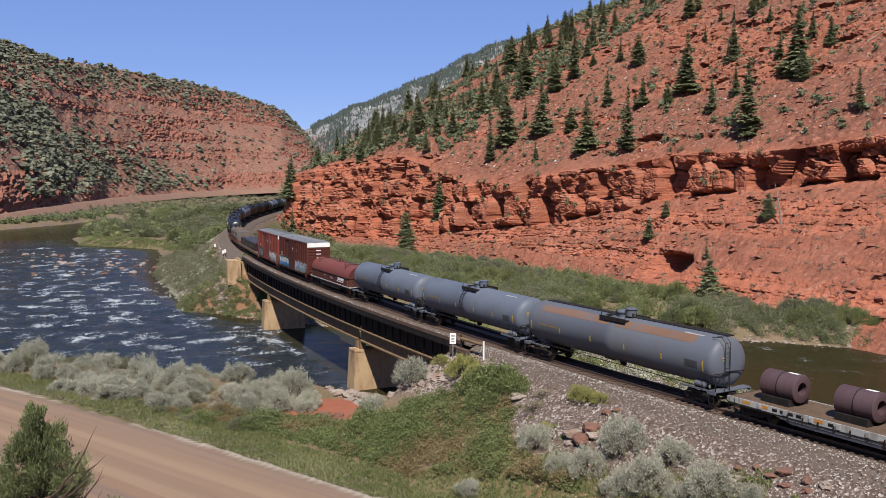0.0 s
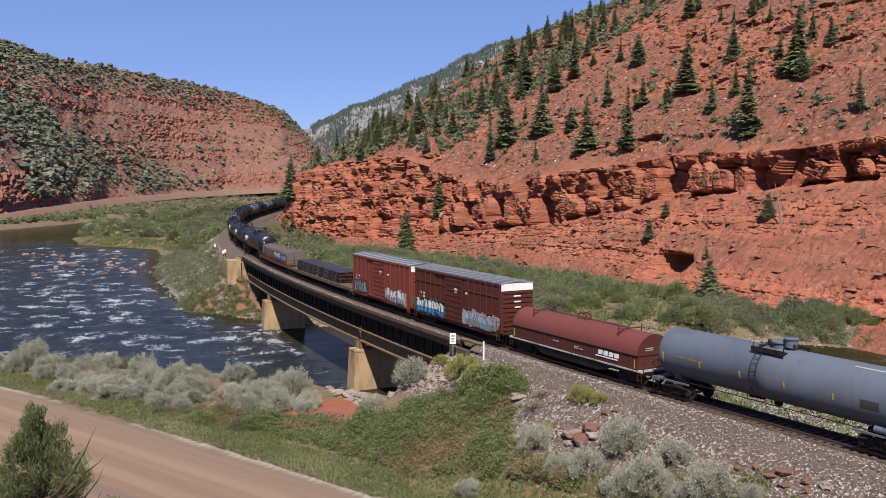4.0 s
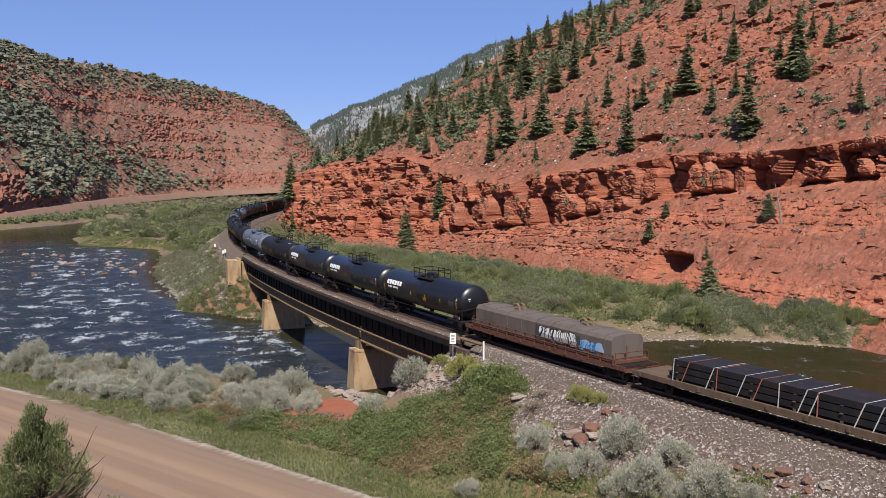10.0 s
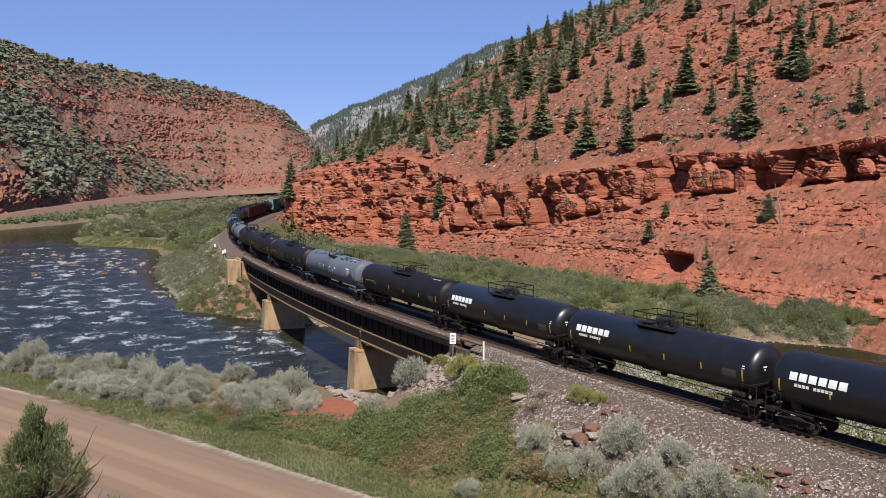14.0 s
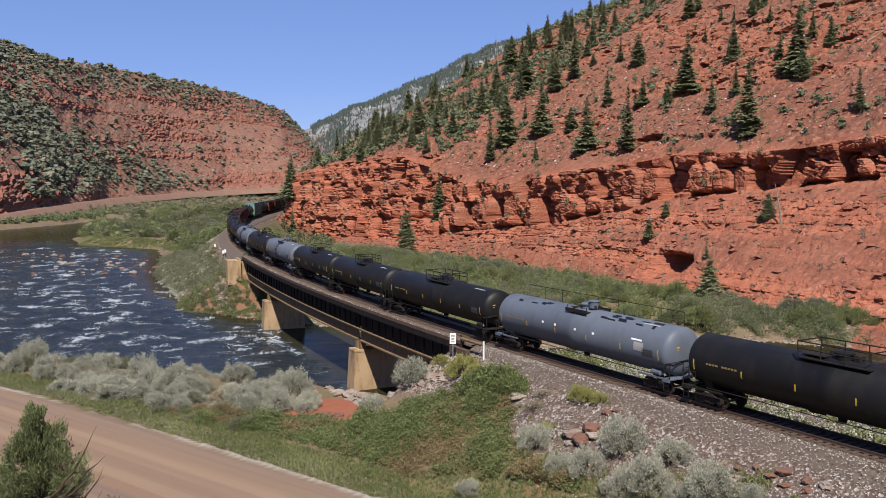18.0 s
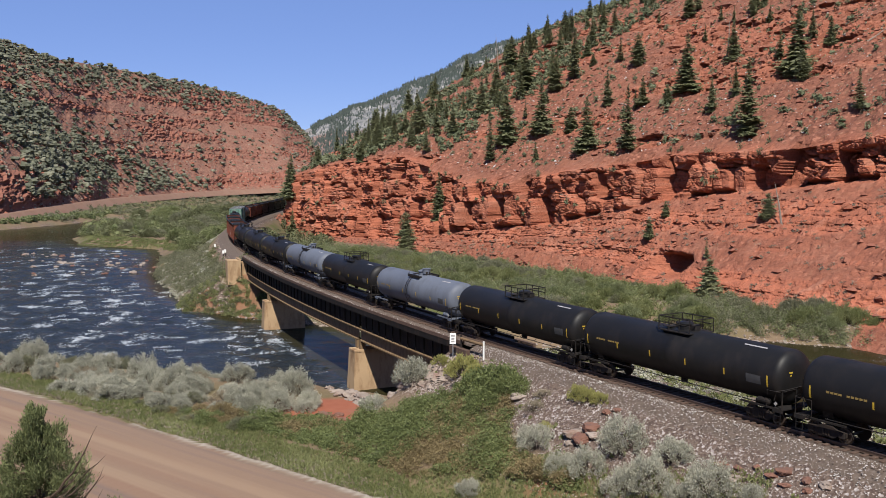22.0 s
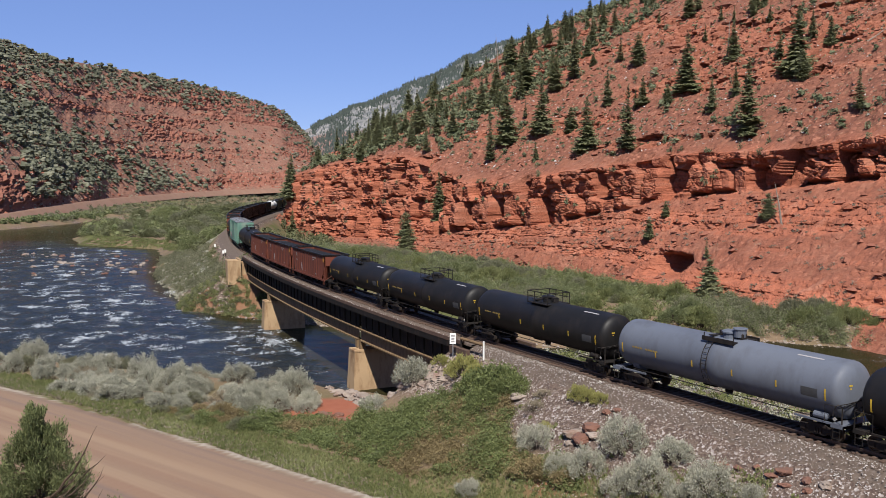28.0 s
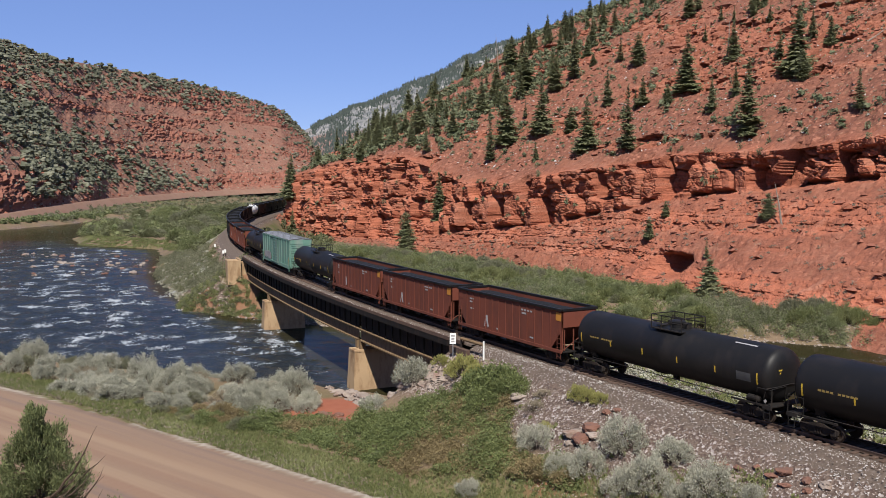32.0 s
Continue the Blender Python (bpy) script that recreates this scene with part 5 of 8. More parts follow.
# a bleached snag leaning out from the lower slope, and fallen trunks
def dead_tree(x, y, h, tilt, label):
    z = drop(x, y)
    d = tagged(new("dead_tree"), label, "dead tree")
    d.matrix_world = pose(x, y, z - 0.3, 0, tilt, 0)
    g = Geo().tube([(0, 0, 0), (0.1, 0, h * 0.5), (-0.05, 0.05, h)], [0.22, 0.14, 0.03], 7)
    part("trunk", g, DEADWOOD, d)
    rng = random.Random(int(x * 7))
    for k in range(7):
        zz, a = h * rng.uniform(0.3, 0.9), rng.random() * 6.28
        L = rng.uniform(0.4, 1.3)
        part("branch", Geo().tube([(0.05, 0, zz), (math.cos(a) * L * 0.6, math.sin(a) * L * 0.6, zz + 0.2), (math.cos(a) * L, math.sin(a) * L, zz + 0.1)], [0.05, 0.03, 0.01], 5), DEADWOOD, d)


dead_tree(60, 160, 8.0, -10, "bleached leaning dead pine trunk on the lower slope")
dead_tree(52, 206, 2.6, -25, "short bleached stump on the red slope")
dead_tree(7, 268, 3.5, 40, "fallen silvery dead trunk on the slope")
dead_tree(90, 196, 6.0, 55, "fallen bleached trunk on the upper slope")
for _x, _y, _h, _a in ((66, 214, 3.5, 78), (48, 236, 3.0, -70), (30, 262, 3.6, 74), (22, 270, 2.8, -76), (80, 236, 4.2, 72), (44, 262, 2.6, 70), (58, 246, 3.4, -74), (74, 262, 3.0, 76)):
    dead_tree(_x, _y, _h, _a, "fallen grey log lying on the red slope")
dead_tree(20, 330, 14.0, -4, "tall bare dead tree on the ridge")
dead_tree(70, 226, 10.0, 3, "tall grey dead conifer on the slope")

# ---- far hillside woods ----
FAR_TREES = surface_tree("hill_far", "hill_middle", "road_far")


def mountain_forest(rng):
    """Small dark spires over the mountain, thicker to its crest, in runs down the fall line."""
    nu, nv = MT_FACE.shape[:2]
    i, j = rng.integers(int(nu * 0.30), int(nu * 0.86), 60000), (nv * (0.25 + 0.75 * rng.random(60000))).astype(int)
    j = np.minimum(j, nv - 1)
    p = MT_FACE[i, j] + rng.normal(size=(len(i), 3)) * np.array([5.0, 3.0, 0.0])
    run_n = fbm(p[:, 0] / 26.0, p[:, 2] / 160.0, 171)
    v = j / nv
    keep = rng.random(len(i)) < np.clip(0.10 + 1.1 * (run_n - 0.45) + 0.75 * sstep(0.84, 0.98, v), 0.02, 0.85)
    p = p[keep][:17000]
    n = len(p)
    h, r = rng.uniform(4, 9, n), rng.uniform(1.5, 2.6, n)
    a = np.arange(5) * 2 * math.pi / 5
    ring = np.stack([np.cos(a), np.sin(a), 0 * a - 0.15], -1)[None] * np.stack([r, r, h], -1)[:, None, :]
    tip = np.stack([0 * h, 0 * h, h], -1)[:, None, :]
    vv = np.concatenate([ring, tip], 1) + p[:, None, :]
    f = np.array([(k, (k + 1) % 5, 5) for k in range(5)])[None] + (np.arange(n) * 6)[:, None, None]
    me = quads("mountain_forest", vv.reshape(-1, 3), f.reshape(-1, 3), MOUNTAIN_TREE)
    tagged(new("mountain_forest", me), "dark conifers dotting the pale mountainside", "trees", kind="stuff")


def far_woods():
    rng = np.random.default_rng(51)
    P = FAR_FACE.reshape(-1, 3)
    nu, nv = FAR_FACE.shape[:2]
    i, j = rng.integers(0, nu, 24000), (rng.random(24000) * nv).astype(int)
    p = FAR_FACE[i, j]
    u, v = i / nu, j / nv
    wood = sstep(0.80, 0.62, v + 1.9 * (u - 0.3)) * sstep(0.0, 0.07, v - 0.25 * (u < 0.34)) * (fbm(p[:, 0] * 0.03 + p[:, 1] * 0.03, p[:, 2] * 0.03, 53) > 0.34)
    top = sstep(0.62, 0.93, v + 0.15 * (fbm(p[:, 1] * 0.02, p[:, 2] * 0.03, 54) - 0.5) - 0.1 * u) * 0.75
    dens = np.clip(0.040 + 0.75 * wood + 0.95 * top, 0, 1) * (v > 0.02)
    p = p[rng.random(len(p)) < dens]
    p = p[rng.permutation(len(p))[:5600]]
    z = drop_many(p[:, 0], p[:, 1], FAR_TREES)
    n = len(p)
    size = 2.0 + 2.9 * rng.random(n) ** 1.5
    base = np.column_stack([p[:, :2], z - 0.3])
    pale = (rng.random(n) < 0.34) & (fbm(p[:, 0] * 0.02, p[:, 2] * 0.03 + p[:, 1] * 0.02, 58) > 0.42)
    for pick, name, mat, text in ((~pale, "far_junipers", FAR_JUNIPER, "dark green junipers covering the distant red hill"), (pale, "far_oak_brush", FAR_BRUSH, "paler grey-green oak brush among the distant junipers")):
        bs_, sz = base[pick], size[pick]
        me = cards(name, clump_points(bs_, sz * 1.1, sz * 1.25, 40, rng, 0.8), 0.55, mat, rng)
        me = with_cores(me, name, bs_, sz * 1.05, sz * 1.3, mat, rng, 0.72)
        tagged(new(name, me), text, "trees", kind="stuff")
    q = MID_FACE.reshape(-1, 3)
    q = q[rng.integers(0, len(q), 1500)]
    base = np.column_stack([q[:, :2], q[:, 2] - 0.5])
    size = 2.0 + 2.5 * rng.random(len(q))
    me = cards("valley_woods", clump_points(base, size, size * 1.7, 22, rng), 2.1, FAR_GREEN, rng)
    tagged(new("valley_woods", me), "dense green wood closing the valley behind the bend", "trees", kind="stuff")
    # blocks and short ledges weathering out
    i, j = rng.integers(0, nu, 7000), (rng.random(7000) * nv * 0.95).astype(int)
    r = FAR_FACE[i, j]
    r = r[fbm(r[:, 0] * 0.05 + r[:, 1] * 0.05, r[:, 2] * 0.09, 56) > 0.45]
    scatter_rocks("far_outcrops", r[:, 0], r[:, 1], r[:, 2] - 0.2, 0.6 + 1.9 * rng.random(len(r)) ** 2.5, RED_STONE, "red blocks and ledges on the distant hill", rng)
    mountain_forest(rng)
    # scattered grey brush
    i, j = rng.integers(0, nu, 1500), (rng.random(1500) * nv * 0.5).astype(int)
    p = FAR_FACE[i, j]
    base = np.column_stack([p[:, :2], p[:, 2] - 0.1])
    me = cards("far_sagebrush", clump_points(base, np.full(1500, 1.1), np.full(1500, 1.0), 16, rng), 0.7, SAGE, rng)
    tagged(new("far_sagebrush", me), "pale sagebrush on the distant lower slope", "shrubs", kind="stuff")


far_woods()

# ---- riverside ----
MEADOW = [(-39, 274), (-13, 242), (9, 214), (26, 190), (42, 160), (51, 132), (57, 117), (46, 125), (29, 127), (15, 128), (4, 140), (-4, 160), (-19, 195), (-34, 235), (-48, 270)]
ISLAND = [(-125, 318), (-138, 335), (-144, 380), (-150, 440), (-140, 520), (-100, 560), (-72, 420), (-66, 300), (-58, 240), (-66, 235), (-76, 258), (-86, 288)]
POINT = [(-66, 205), (-80, 255), (-60, 232), (-50, 190), (-42, 168), (-37, 160), (-30, 145), (-34, 147), (-44, 162), (-53, 178)]
BANK = [(-75, 100), (-56, 108), (-38, 103), (-24, 100), (-10, 99), (-8, 88), (-12, 82), (-25, 84), (-40, 90), (-60, 100)]
THICKET = [(-17, 75), (-11, 76), (-5, 70), (-2, 69), (2, 68), (5, 66), (5, 62), (4, 59), (6, 54.5), (8, 52), (7.8, 50.2), (5.2, 53.4), (1.2, 57.2), (-3.8, 61.2), (-8, 66.6), (-14.4, 71.2)]
FAR_BANK = [(-200, 380), (-190, 400), (-183, 440), (-180, 500), (-190, 500), (-200, 420)]


def riverside():
    rng = np.random.default_rng(61)
    p = in_poly(MEADOW, 2500, rng)
    dt = line_distance(p[:, 0], p[:, 1])[0]
    dr = path_distance(p[:, 0], p[:, 1], RIVER, True)[0]
    p = p[(dt > 6) & (dr > 1.5)]
    tall = fbm(p[:, 0] * 0.07, p[:, 1] * 0.07, 63)
    a, b = p[tall > 0.46], p[tall <= 0.52]
    near = a[:, 1] < 172
    rise = 0.5 + 3.0 * np.clip(fbm(a[:, 0] * 0.16, a[:, 1] * 0.16, 69) - 0.30, 0, 1) ** 1.3
    brush("near_willows", a[near], 1.5, 2.1, 240, 0.11, WILLOW, "light green willow brush by the river", "shrubs", rng, up=0.8, tall=2.2, mound=rise[near])
    brush("meadow_willows", a[~near], 1.5, 2.3, 130, 0.17, WILLOW, "tall light green willow thicket below the cliff", "shrubs", rng, up=0.9, tall=1.8, mound=rise[~near])
    brush("tall_willows", p[(tall > 0.60)], 1.3, 3.2, 170, 0.15, OLIVE_SAGE, "taller grey-olive willow clumps in the meadow", "shrubs", rng)
    brush("meadow_brush", b, 1.3, 1.0, 60, 0.18, GRASS, "low green meadow brush", "grass", rng, up=0.8, tall=1.6)
    toe = in_poly(MEADOW, 1500, rng)
    w = (toe[:, 0] - HB[0]) * HN[0] + (toe[:, 1] - HB[1]) * HN[1]
    toe = toe[w > -9]
    brush("toe_willows", toe[::2], 1.5, 2.0, 130, 0.18, WILLOW, "dark green bushes along the cliff foot", "shrubs", rng)
    brush("toe_bushes", toe[1::4], 1.4, 1.9, 150, 0.17, SHRUB, "green bushes between the willows", "shrubs", rng)
    dry = in_poly(MEADOW, 620, rng)
    dry = dry[line_distance(dry[:, 0], dry[:, 1])[0] > 6]
    brush("meadow_dry_brush", dry, 0.9, 0.9, 40, 0.20, DRY, "dry tan brush in the meadow", "shrubs", rng)
    p = in_poly(ISLAND, 420, rng)
    p = p[line_distance(p[:, 0], p[:, 1])[0] > 8]
    h = fbm(p[:, 0] * 0.04, p[:, 1] * 0.03, 65)
    brush("island_willows", p[h > 0.50], 3.2, 4.4, 250, 0.30, RIPARIAN, "tall grey-green willows by the river bend", "shrubs", rng, core=0.34)
    brush("island_trees", p[h <= 0.53], 2.8, 3.6, 220, 0.30, RIPARIAN, "dark green riverside bushes", "shrubs", rng, core=0.36)
    p = in_poly([(-128, 322), (-136, 345), (-112, 352), (-98, 322), (-108, 305)], 26, rng)
    brush("bend_trees", p, 3.6, 6.2, 460, 0.28, JUNIPER, "large dark olive bushes at the river bend", "bushes", rng, core=0.3)
    p = in_poly([(-125, 300), (-88, 283), (-66, 232), (-76, 262), (-90, 292), (-118, 312)], 500, rng)
    brush("point_grass", p, 1.3, 0.5, 70, 0.30, GRASS, "bright green grassy gravel point", "grass", rng, up=0.4)
    p = in_poly(POINT, 420, rng)
    p = p[(line_distance(p[:, 0], p[:, 1])[0] > 5.5)]
    k = fbm(p[:, 0] * 0.08, p[:, 1] * 0.08, 67)
    brush("point_willows", p[k > 0.48], 1.4, 1.7, 210, 0.17, OLIVE_SAGE, "light green bushes on the river point", "shrubs", rng)
    brush("point_sagebrush", p[k <= 0.48], 1.2, 1.2, 200, 0.15, OLIVE_SAGE, "grey sagebrush on the river point", "shrubs", rng)
    p = in_poly([(-50, 158), (-41, 149.5), (-33, 146), (-28, 142.5), (-29.5, 148), (-33, 152), (-38, 156), (-45, 162)], 320, rng)
    brush("bridge_end_bushes", p[::2], 0.9, 1.0, 180, 0.13, RIPARIAN, "green bushes on the slope below the bridge end", "shrubs", rng)
    brush("bridge_end_grass", p[1::2], 0.9, 0.8, 150, 0.13, GRASS, "green grass on the slope below the bridge end", "grass", rng, up=0.6, tall=2.0)
    p = in_poly([(46, 130), (56, 120), (70, 111.5), (82, 106), (88, 112), (72, 122), (60, 136)], 150, rng)
    brush("shore_willows", p, 1.3, 1.7, 170, 0.13, WILLOW, "green willows along the foot of the red slope", "shrubs", rng)
    p = in_poly([(-29, 146), (-36, 158), (-33, 168), (-25, 152), (-21, 143), (-27, 142)], 130, rng)
    brush("abutment_bushes", p, 1.1, 1.2, 200, 0.14, SHRUB, "green bushes below the bridge abutment", "shrubs", rng)
    s = rng.uniform(-45, 26, 900)
    x, y, _ = on_line(s, rng.uniform(3.6, 15, 900))
    q = np.column_stack([x, y])
    q = q[(path_distance(x, y, RIVER, True)[0] > 0.8) & (ground_z(x, y) > -9.0) & (ground_z(x, y) < -3.2 + 1.5 * rng.random(900))]
    k = fbm(q[:, 0] * 0.2, q[:, 1] * 0.2, 68)
    brush("approach_shrubs", q[k > 0.5], 0.9, 0.9, 150, 0.13, RIPARIAN, "green shrubs on the bank by the bridge", "shrubs", rng)
    brush("approach_sagebrush", q[k <= 0.47], 0.8, 0.8, 140, 0.12, OLIVE_SAGE, "grey brush on the bank by the bridge", "shrubs", rng)
    s2 = rng.uniform(-60, 20, 500)
    x, y, _ = on_line(s2, 3.4 + 8 * rng.random(500))
    scatter_rocks("bank_rocks", x, y, ground_z(x, y), 0.08 + 0.28 * rng.random(500) ** 2.5, RIPRAP, "pale rocks on the far railway bank", rng)
    p = in_poly(FAR_BANK, 260, rng)
    brush("far_bank_willows", p, 2.2, 2.4, 90, 0.8, WILLOW, "green willows along the far river bank", "shrubs", rng)
    far = np.column_stack([rng.uniform(-225, -60, 760), 430 + 520 * rng.random(760) ** 1.3])
    far = far[path_distance(far[:, 0], far[:, 1], RIVER, True)[0] > 3]
    far = far[~path_distance(far[:, 0], far[:, 1], RIVER, True)[1]]
    far = far[line_distance(far[:, 0], far[:, 1])[0] > 9]
    brush("far_valley_brush", far, 3.2, 3.2, 80, 0.55, OLIVE_SAGE, "distant green riverside brush", "shrubs", rng, core=0.36)
    # slope of the embankment by the far approach
    s = rng.uniform(-150, -14, 500)
    x, y, _ = on_line(s, rng.uniform(6, 17, 500))
    brush("bank_sagebrush", np.column_stack([x, y]), 0.9, 0.8, 60, 0.26, SAGE, "pale sagebrush on the railway bank", "shrubs", rng)
    s = rng.uniform(-330, -60, 420)
    x, y, _ = on_line(s, -rng.uniform(6, 26, 420))
    brush("inside_bend_brush", np.column_stack([x, y]), 2.2, 2.4, 70, 0.45, RIPARIAN, "green brush inside the railway bend", "shrubs", rng)


riverside()
for _x, _y, _h in ((-56, 330, 13), (-57, 342, 14), (-53, 318, 9), (-60, 352, 11)):
    plant_conifer(_x, _y, _h, 3, label="grey-green tree beside the bend of the railway")


# ---- sagebrush beside the road and on the bank ----
def sage_meshes(seed, r=1.0, h=1.0, n=6500, material=SAGE, size=0.038, tufts=78, loose=0.078, slim=1.9, stray=0.55):
    """Woody stems that fork to many leafy tufts with dark gaps between them."""
    rng = np.random.default_rng(seed)
    g = Geo()
    heads, aims = [], []
    lump = rng.normal(size=(6, 3))
    lump /= np.linalg.norm(lump, axis=1)[:, None]
    for k in range(tufts):
        a, e = rng.random() * 6.28, math.asin(rng.uniform(0.05, 1.0))
        d = np.array([math.cos(a) * math.cos(e), math.sin(a) * math.cos(e), math.sin(e)])
        out = (0.62 + 0.30 * rng.random()) * (1 + 0.28 * np.max(lump @ d) - 0.12)
        tip = np.array([d[0] * r * out, d[1] * r * out, h * (0.12 + 0.85 * d[2] * out)])
        heads.append(tip)
        aims.append(d * np.array([0.8, 0.8, 0.5]) + np.array([0, 0, 0.75]))
        if k % 3 == 0:
            mid = tip * np.array([0.45, 0.45, 0.40]) + rng.normal(size=3) * 0.05
            g.tube([(rng.normal() * 0.06, rng.normal() * 0.06, -0.15), tuple(mid), tuple(tip)], [0.034, 0.022, 0.008], 4, False)
    heads, aims = np.array(heads), np.array(aims)
    pick = rng.integers(0, tufts, n)
    q = rng.normal(size=(n, 3)) * np.array([loose * r, loose * r, loose * h * 1.1])
    pts = heads[pick] + q
    pts[:, 2] = np.maximum(pts[:, 2], 0.03)
    stems = g.mesh("stems")
    stems.materials.append(SAGE_WOOD)
    return stems, cards("leaves", pts, size, material, rng, tall=slim, up=stray, dirs=aims[pick] + 2.5 * q / r)


SAGES = [sage_meshes(200 + k, 1.0, 0.95 + 0.1 * k) for k in range(5)]
OLIVES = [sage_meshes(250 + k, 1.0, 1.0, 4600, OLIVE_SAGE) for k in range(2)]
DRYS = [sage_meshes(210, 1.0, 0.8, 2200, DRY, 0.038)]
RABBITS = [sage_meshes(220, 1.0, 0.85, 3600, RABBIT, 0.050)]
GREENS = [sage_meshes(230 + k, 1.0, 0.9, 5200, SHRUB, 0.062, 90, 0.12, 1.3, 1.2) for k in range(2)]
RUSSETS = [sage_meshes(240, 1.0, 0.8, 3600, RUSSET, 0.055, 90, 0.10, 1.4, 1.0)]


WILLOWS = [sage_meshes(260 + k, 1.0, 1.0, 6000, (WILLOW, OLIVE_SAGE, GRASS)[k % 3], 0.046, 90, 0.10, 2.2, 0.6) for k in range(6)]
RIVER_BUSHES = [sage_meshes(280 + k, 1.0, 1.0, 6000, (RIPARIAN, OLIVE_SAGE, RIPARIAN, JUNIPER)[k], 0.060, 80, 0.13, 1.3, 1.0) for k in range(4)]


def bush(x, y, width, kind, label, name="sagebrush", category="shrub", group="sagebrush by the road and railway", tall=1.0):
    z = float(ground_z(x, y)[0])
    b = tagged(new(name), label, category, group)
    s = width / 2
    b.matrix_world = pose(x, y, z - 0.08, 0, 0, (x * 131 + y * 57) % 360) @ Matrix.Diagonal((s, s, s * tall, 1))
    for n, me in zip(("woody_base", "foliage"), kind):
        o = new(n, me)
        o.parent = b
        tagged(o, kind="stuff")


def foreground():
    rng = np.random.default_rng(71)
    grey = "silvery grey sagebrush with woody stems"
    big = [(-5.7, 71.8, 2.6), (-2.5, 72.9, 3.4), (-12.2, 78.4, 2.2), (5.8, 56.1, 3.0), (10.6, 51.9, 3.4), (12.7, 49.1, 3.0), (8.4, 51.5, 3.2), (7.0, 52.5, 2.6), (11.2, 47.8, 3.3), (13.8, 45.3, 3.2), (1.6, 55.1, 2.0), (15.4, 43.9, 1.8), (12.5, 45.8, 2.4), (9.8, 48.6, 2.6)]
    for i, (x, y, w) in enumerate(big):
        bush(x, y, w * (0.84 if x > 4 else 1.0), SAGES[i % 5], grey, tall=1.1 if w > 2.5 else 0.9)
    olive = "olive-grey sagebrush with woody stems"
    for i, p in enumerate(in_poly(BANK, 66, rng)):
        w = 1.5 + 2.9 * rng.random() ** 1.3
        if ((p[0] + 9.0) / 5.0) ** 2 + ((p[1] - 80) / 5.0) ** 2 > 1 and not (-14 < p[0] < -2 and p[1] > 76):
            bush(p[0], p[1], w, SAGES[i % 5] if i % 3 else OLIVES[i % 2], grey if i % 3 else olive, tall=rng.uniform(0.7, 1.25))
    strip = [(-52, 98), (-38, 88), (-27, 82), (-17, 79), (-13, 84), (-25, 88), (-40, 95)]
    for i, p in enumerate(in_poly(strip, 38, rng)):
        bush(p[0], p[1], 1.4 + 2.2 * rng.random() ** 1.3, SAGES[i % 5] if i % 5 else DRYS[0], grey if i % 5 else "dry tan brush beside the road", tall=rng.uniform(0.8, 1.3))
    front = [(-37, 85.5), (-28, 83.5), (-21, 80.5), (-14, 79.5), (-12.5, 76.5), (-17, 75.5), (-22, 77.5), (-29, 80.5)]
    for i, p in enumerate(in_poly(front, 26, rng)):
        pick = (i * 7) % 6
        kind = DRYS[0] if pick == 5 else OLIVES[i % 2] if pick == 2 else SAGES[i % 5]
        bush(p[0], p[1], 1.2 + 1.9 * rng.random() ** 1.2, kind, "dry tan brush beside the road" if pick == 5 else olive if pick == 2 else grey, tall=rng.uniform(0.75, 1.25))
    for x, y, w in ((-14.0, 85.0, 3.4), (-16.6, 84.0, 2.6), (-12.0, 79.6, 2.6), (-14.6, 78.6, 3.2), (-17.0, 79.2, 2.8)):
        bush(x, y, w, SAGES[int(w * 10) % 5], "large silvery sagebrush beside the red earth", tall=1.15)
    fringe = [(-26, 78), (-20, 73.5), (-15.5, 70.5), (-12.5, 73), (-17, 75.5), (-23, 78.5)]
    for i, p in enumerate(in_poly(fringe, 34, rng)):
        kind, lab, nm = ((RUSSETS[0], "russet brown brush beside the thicket", "russet_bush"), (GREENS[1], "low green bush beside the dirt road", "leafy_shrub"), (OLIVES[0], olive, "sagebrush"))[(i * 5) % 3]
        bush(p[0], p[1], 1.1 + 1.2 * rng.random(), kind, lab, nm, tall=rng.uniform(0.6, 0.95))
    for x, y, w in ((9.5, 58.2, 1.5), (10.1, 57.4, 1.3), (9.0, 58.9, 1.7), (1.6, 69.4, 2.9), (2.4, 68.2, 2.0), (-0.2, 73.2, 1.5), (0.9, 70.8, 1.6), (6.6, 57.6, 1.0)):
        bush(x, y, w, RABBITS[0], "yellow-green rabbitbrush on the gravel bank", "rabbitbrush", "shrub", "rabbitbrush", 1.45)
    for x, y, w in ((4.0, 65.0, 3.6), (2.8, 66.0, 3.0), (5.0, 63.6, 2.6), (3.0, 63.6, 3.0)):
        bush(x, y, w, GREENS[0], "dense dark green leafy shrub", "leafy_shrub", "shrub", "green shrubs", 1.15)
    for x, y, w in ((6.9, 61.2, 1.6), (6.2, 60.2, 2.0), (5.2, 57.5, 1.8)):
        bush(x, y, w, DRYS[0], "dry grey-brown brush on the bank", "dry_bush", "shrub", "dry brush", 0.9)
    for x, y, w in ((6.2, 53.2, 2.6), (7.2, 51.6, 2.2), (-19, 76.5, 2.8), (-17.5, 75.5, 2.2), (-21, 77.5, 2.0), (5.0, 54.2, 2.2)):
        bush(x, y, w, RUSSETS[0], "russet brown brush beside the thicket", "russet_bush", "shrub", "russet brush", 0.9)
    p = in_poly(THICKET, 860, rng)
    q = fbm(p[:, 0] * 0.25, p[:, 1] * 0.25, 73)
    mound = 0.72 + 2.6 * np.clip(fbm(p[:, 0] * 0.34, p[:, 1] * 0.34, 75) - 0.22, 0, 1) ** 1.4
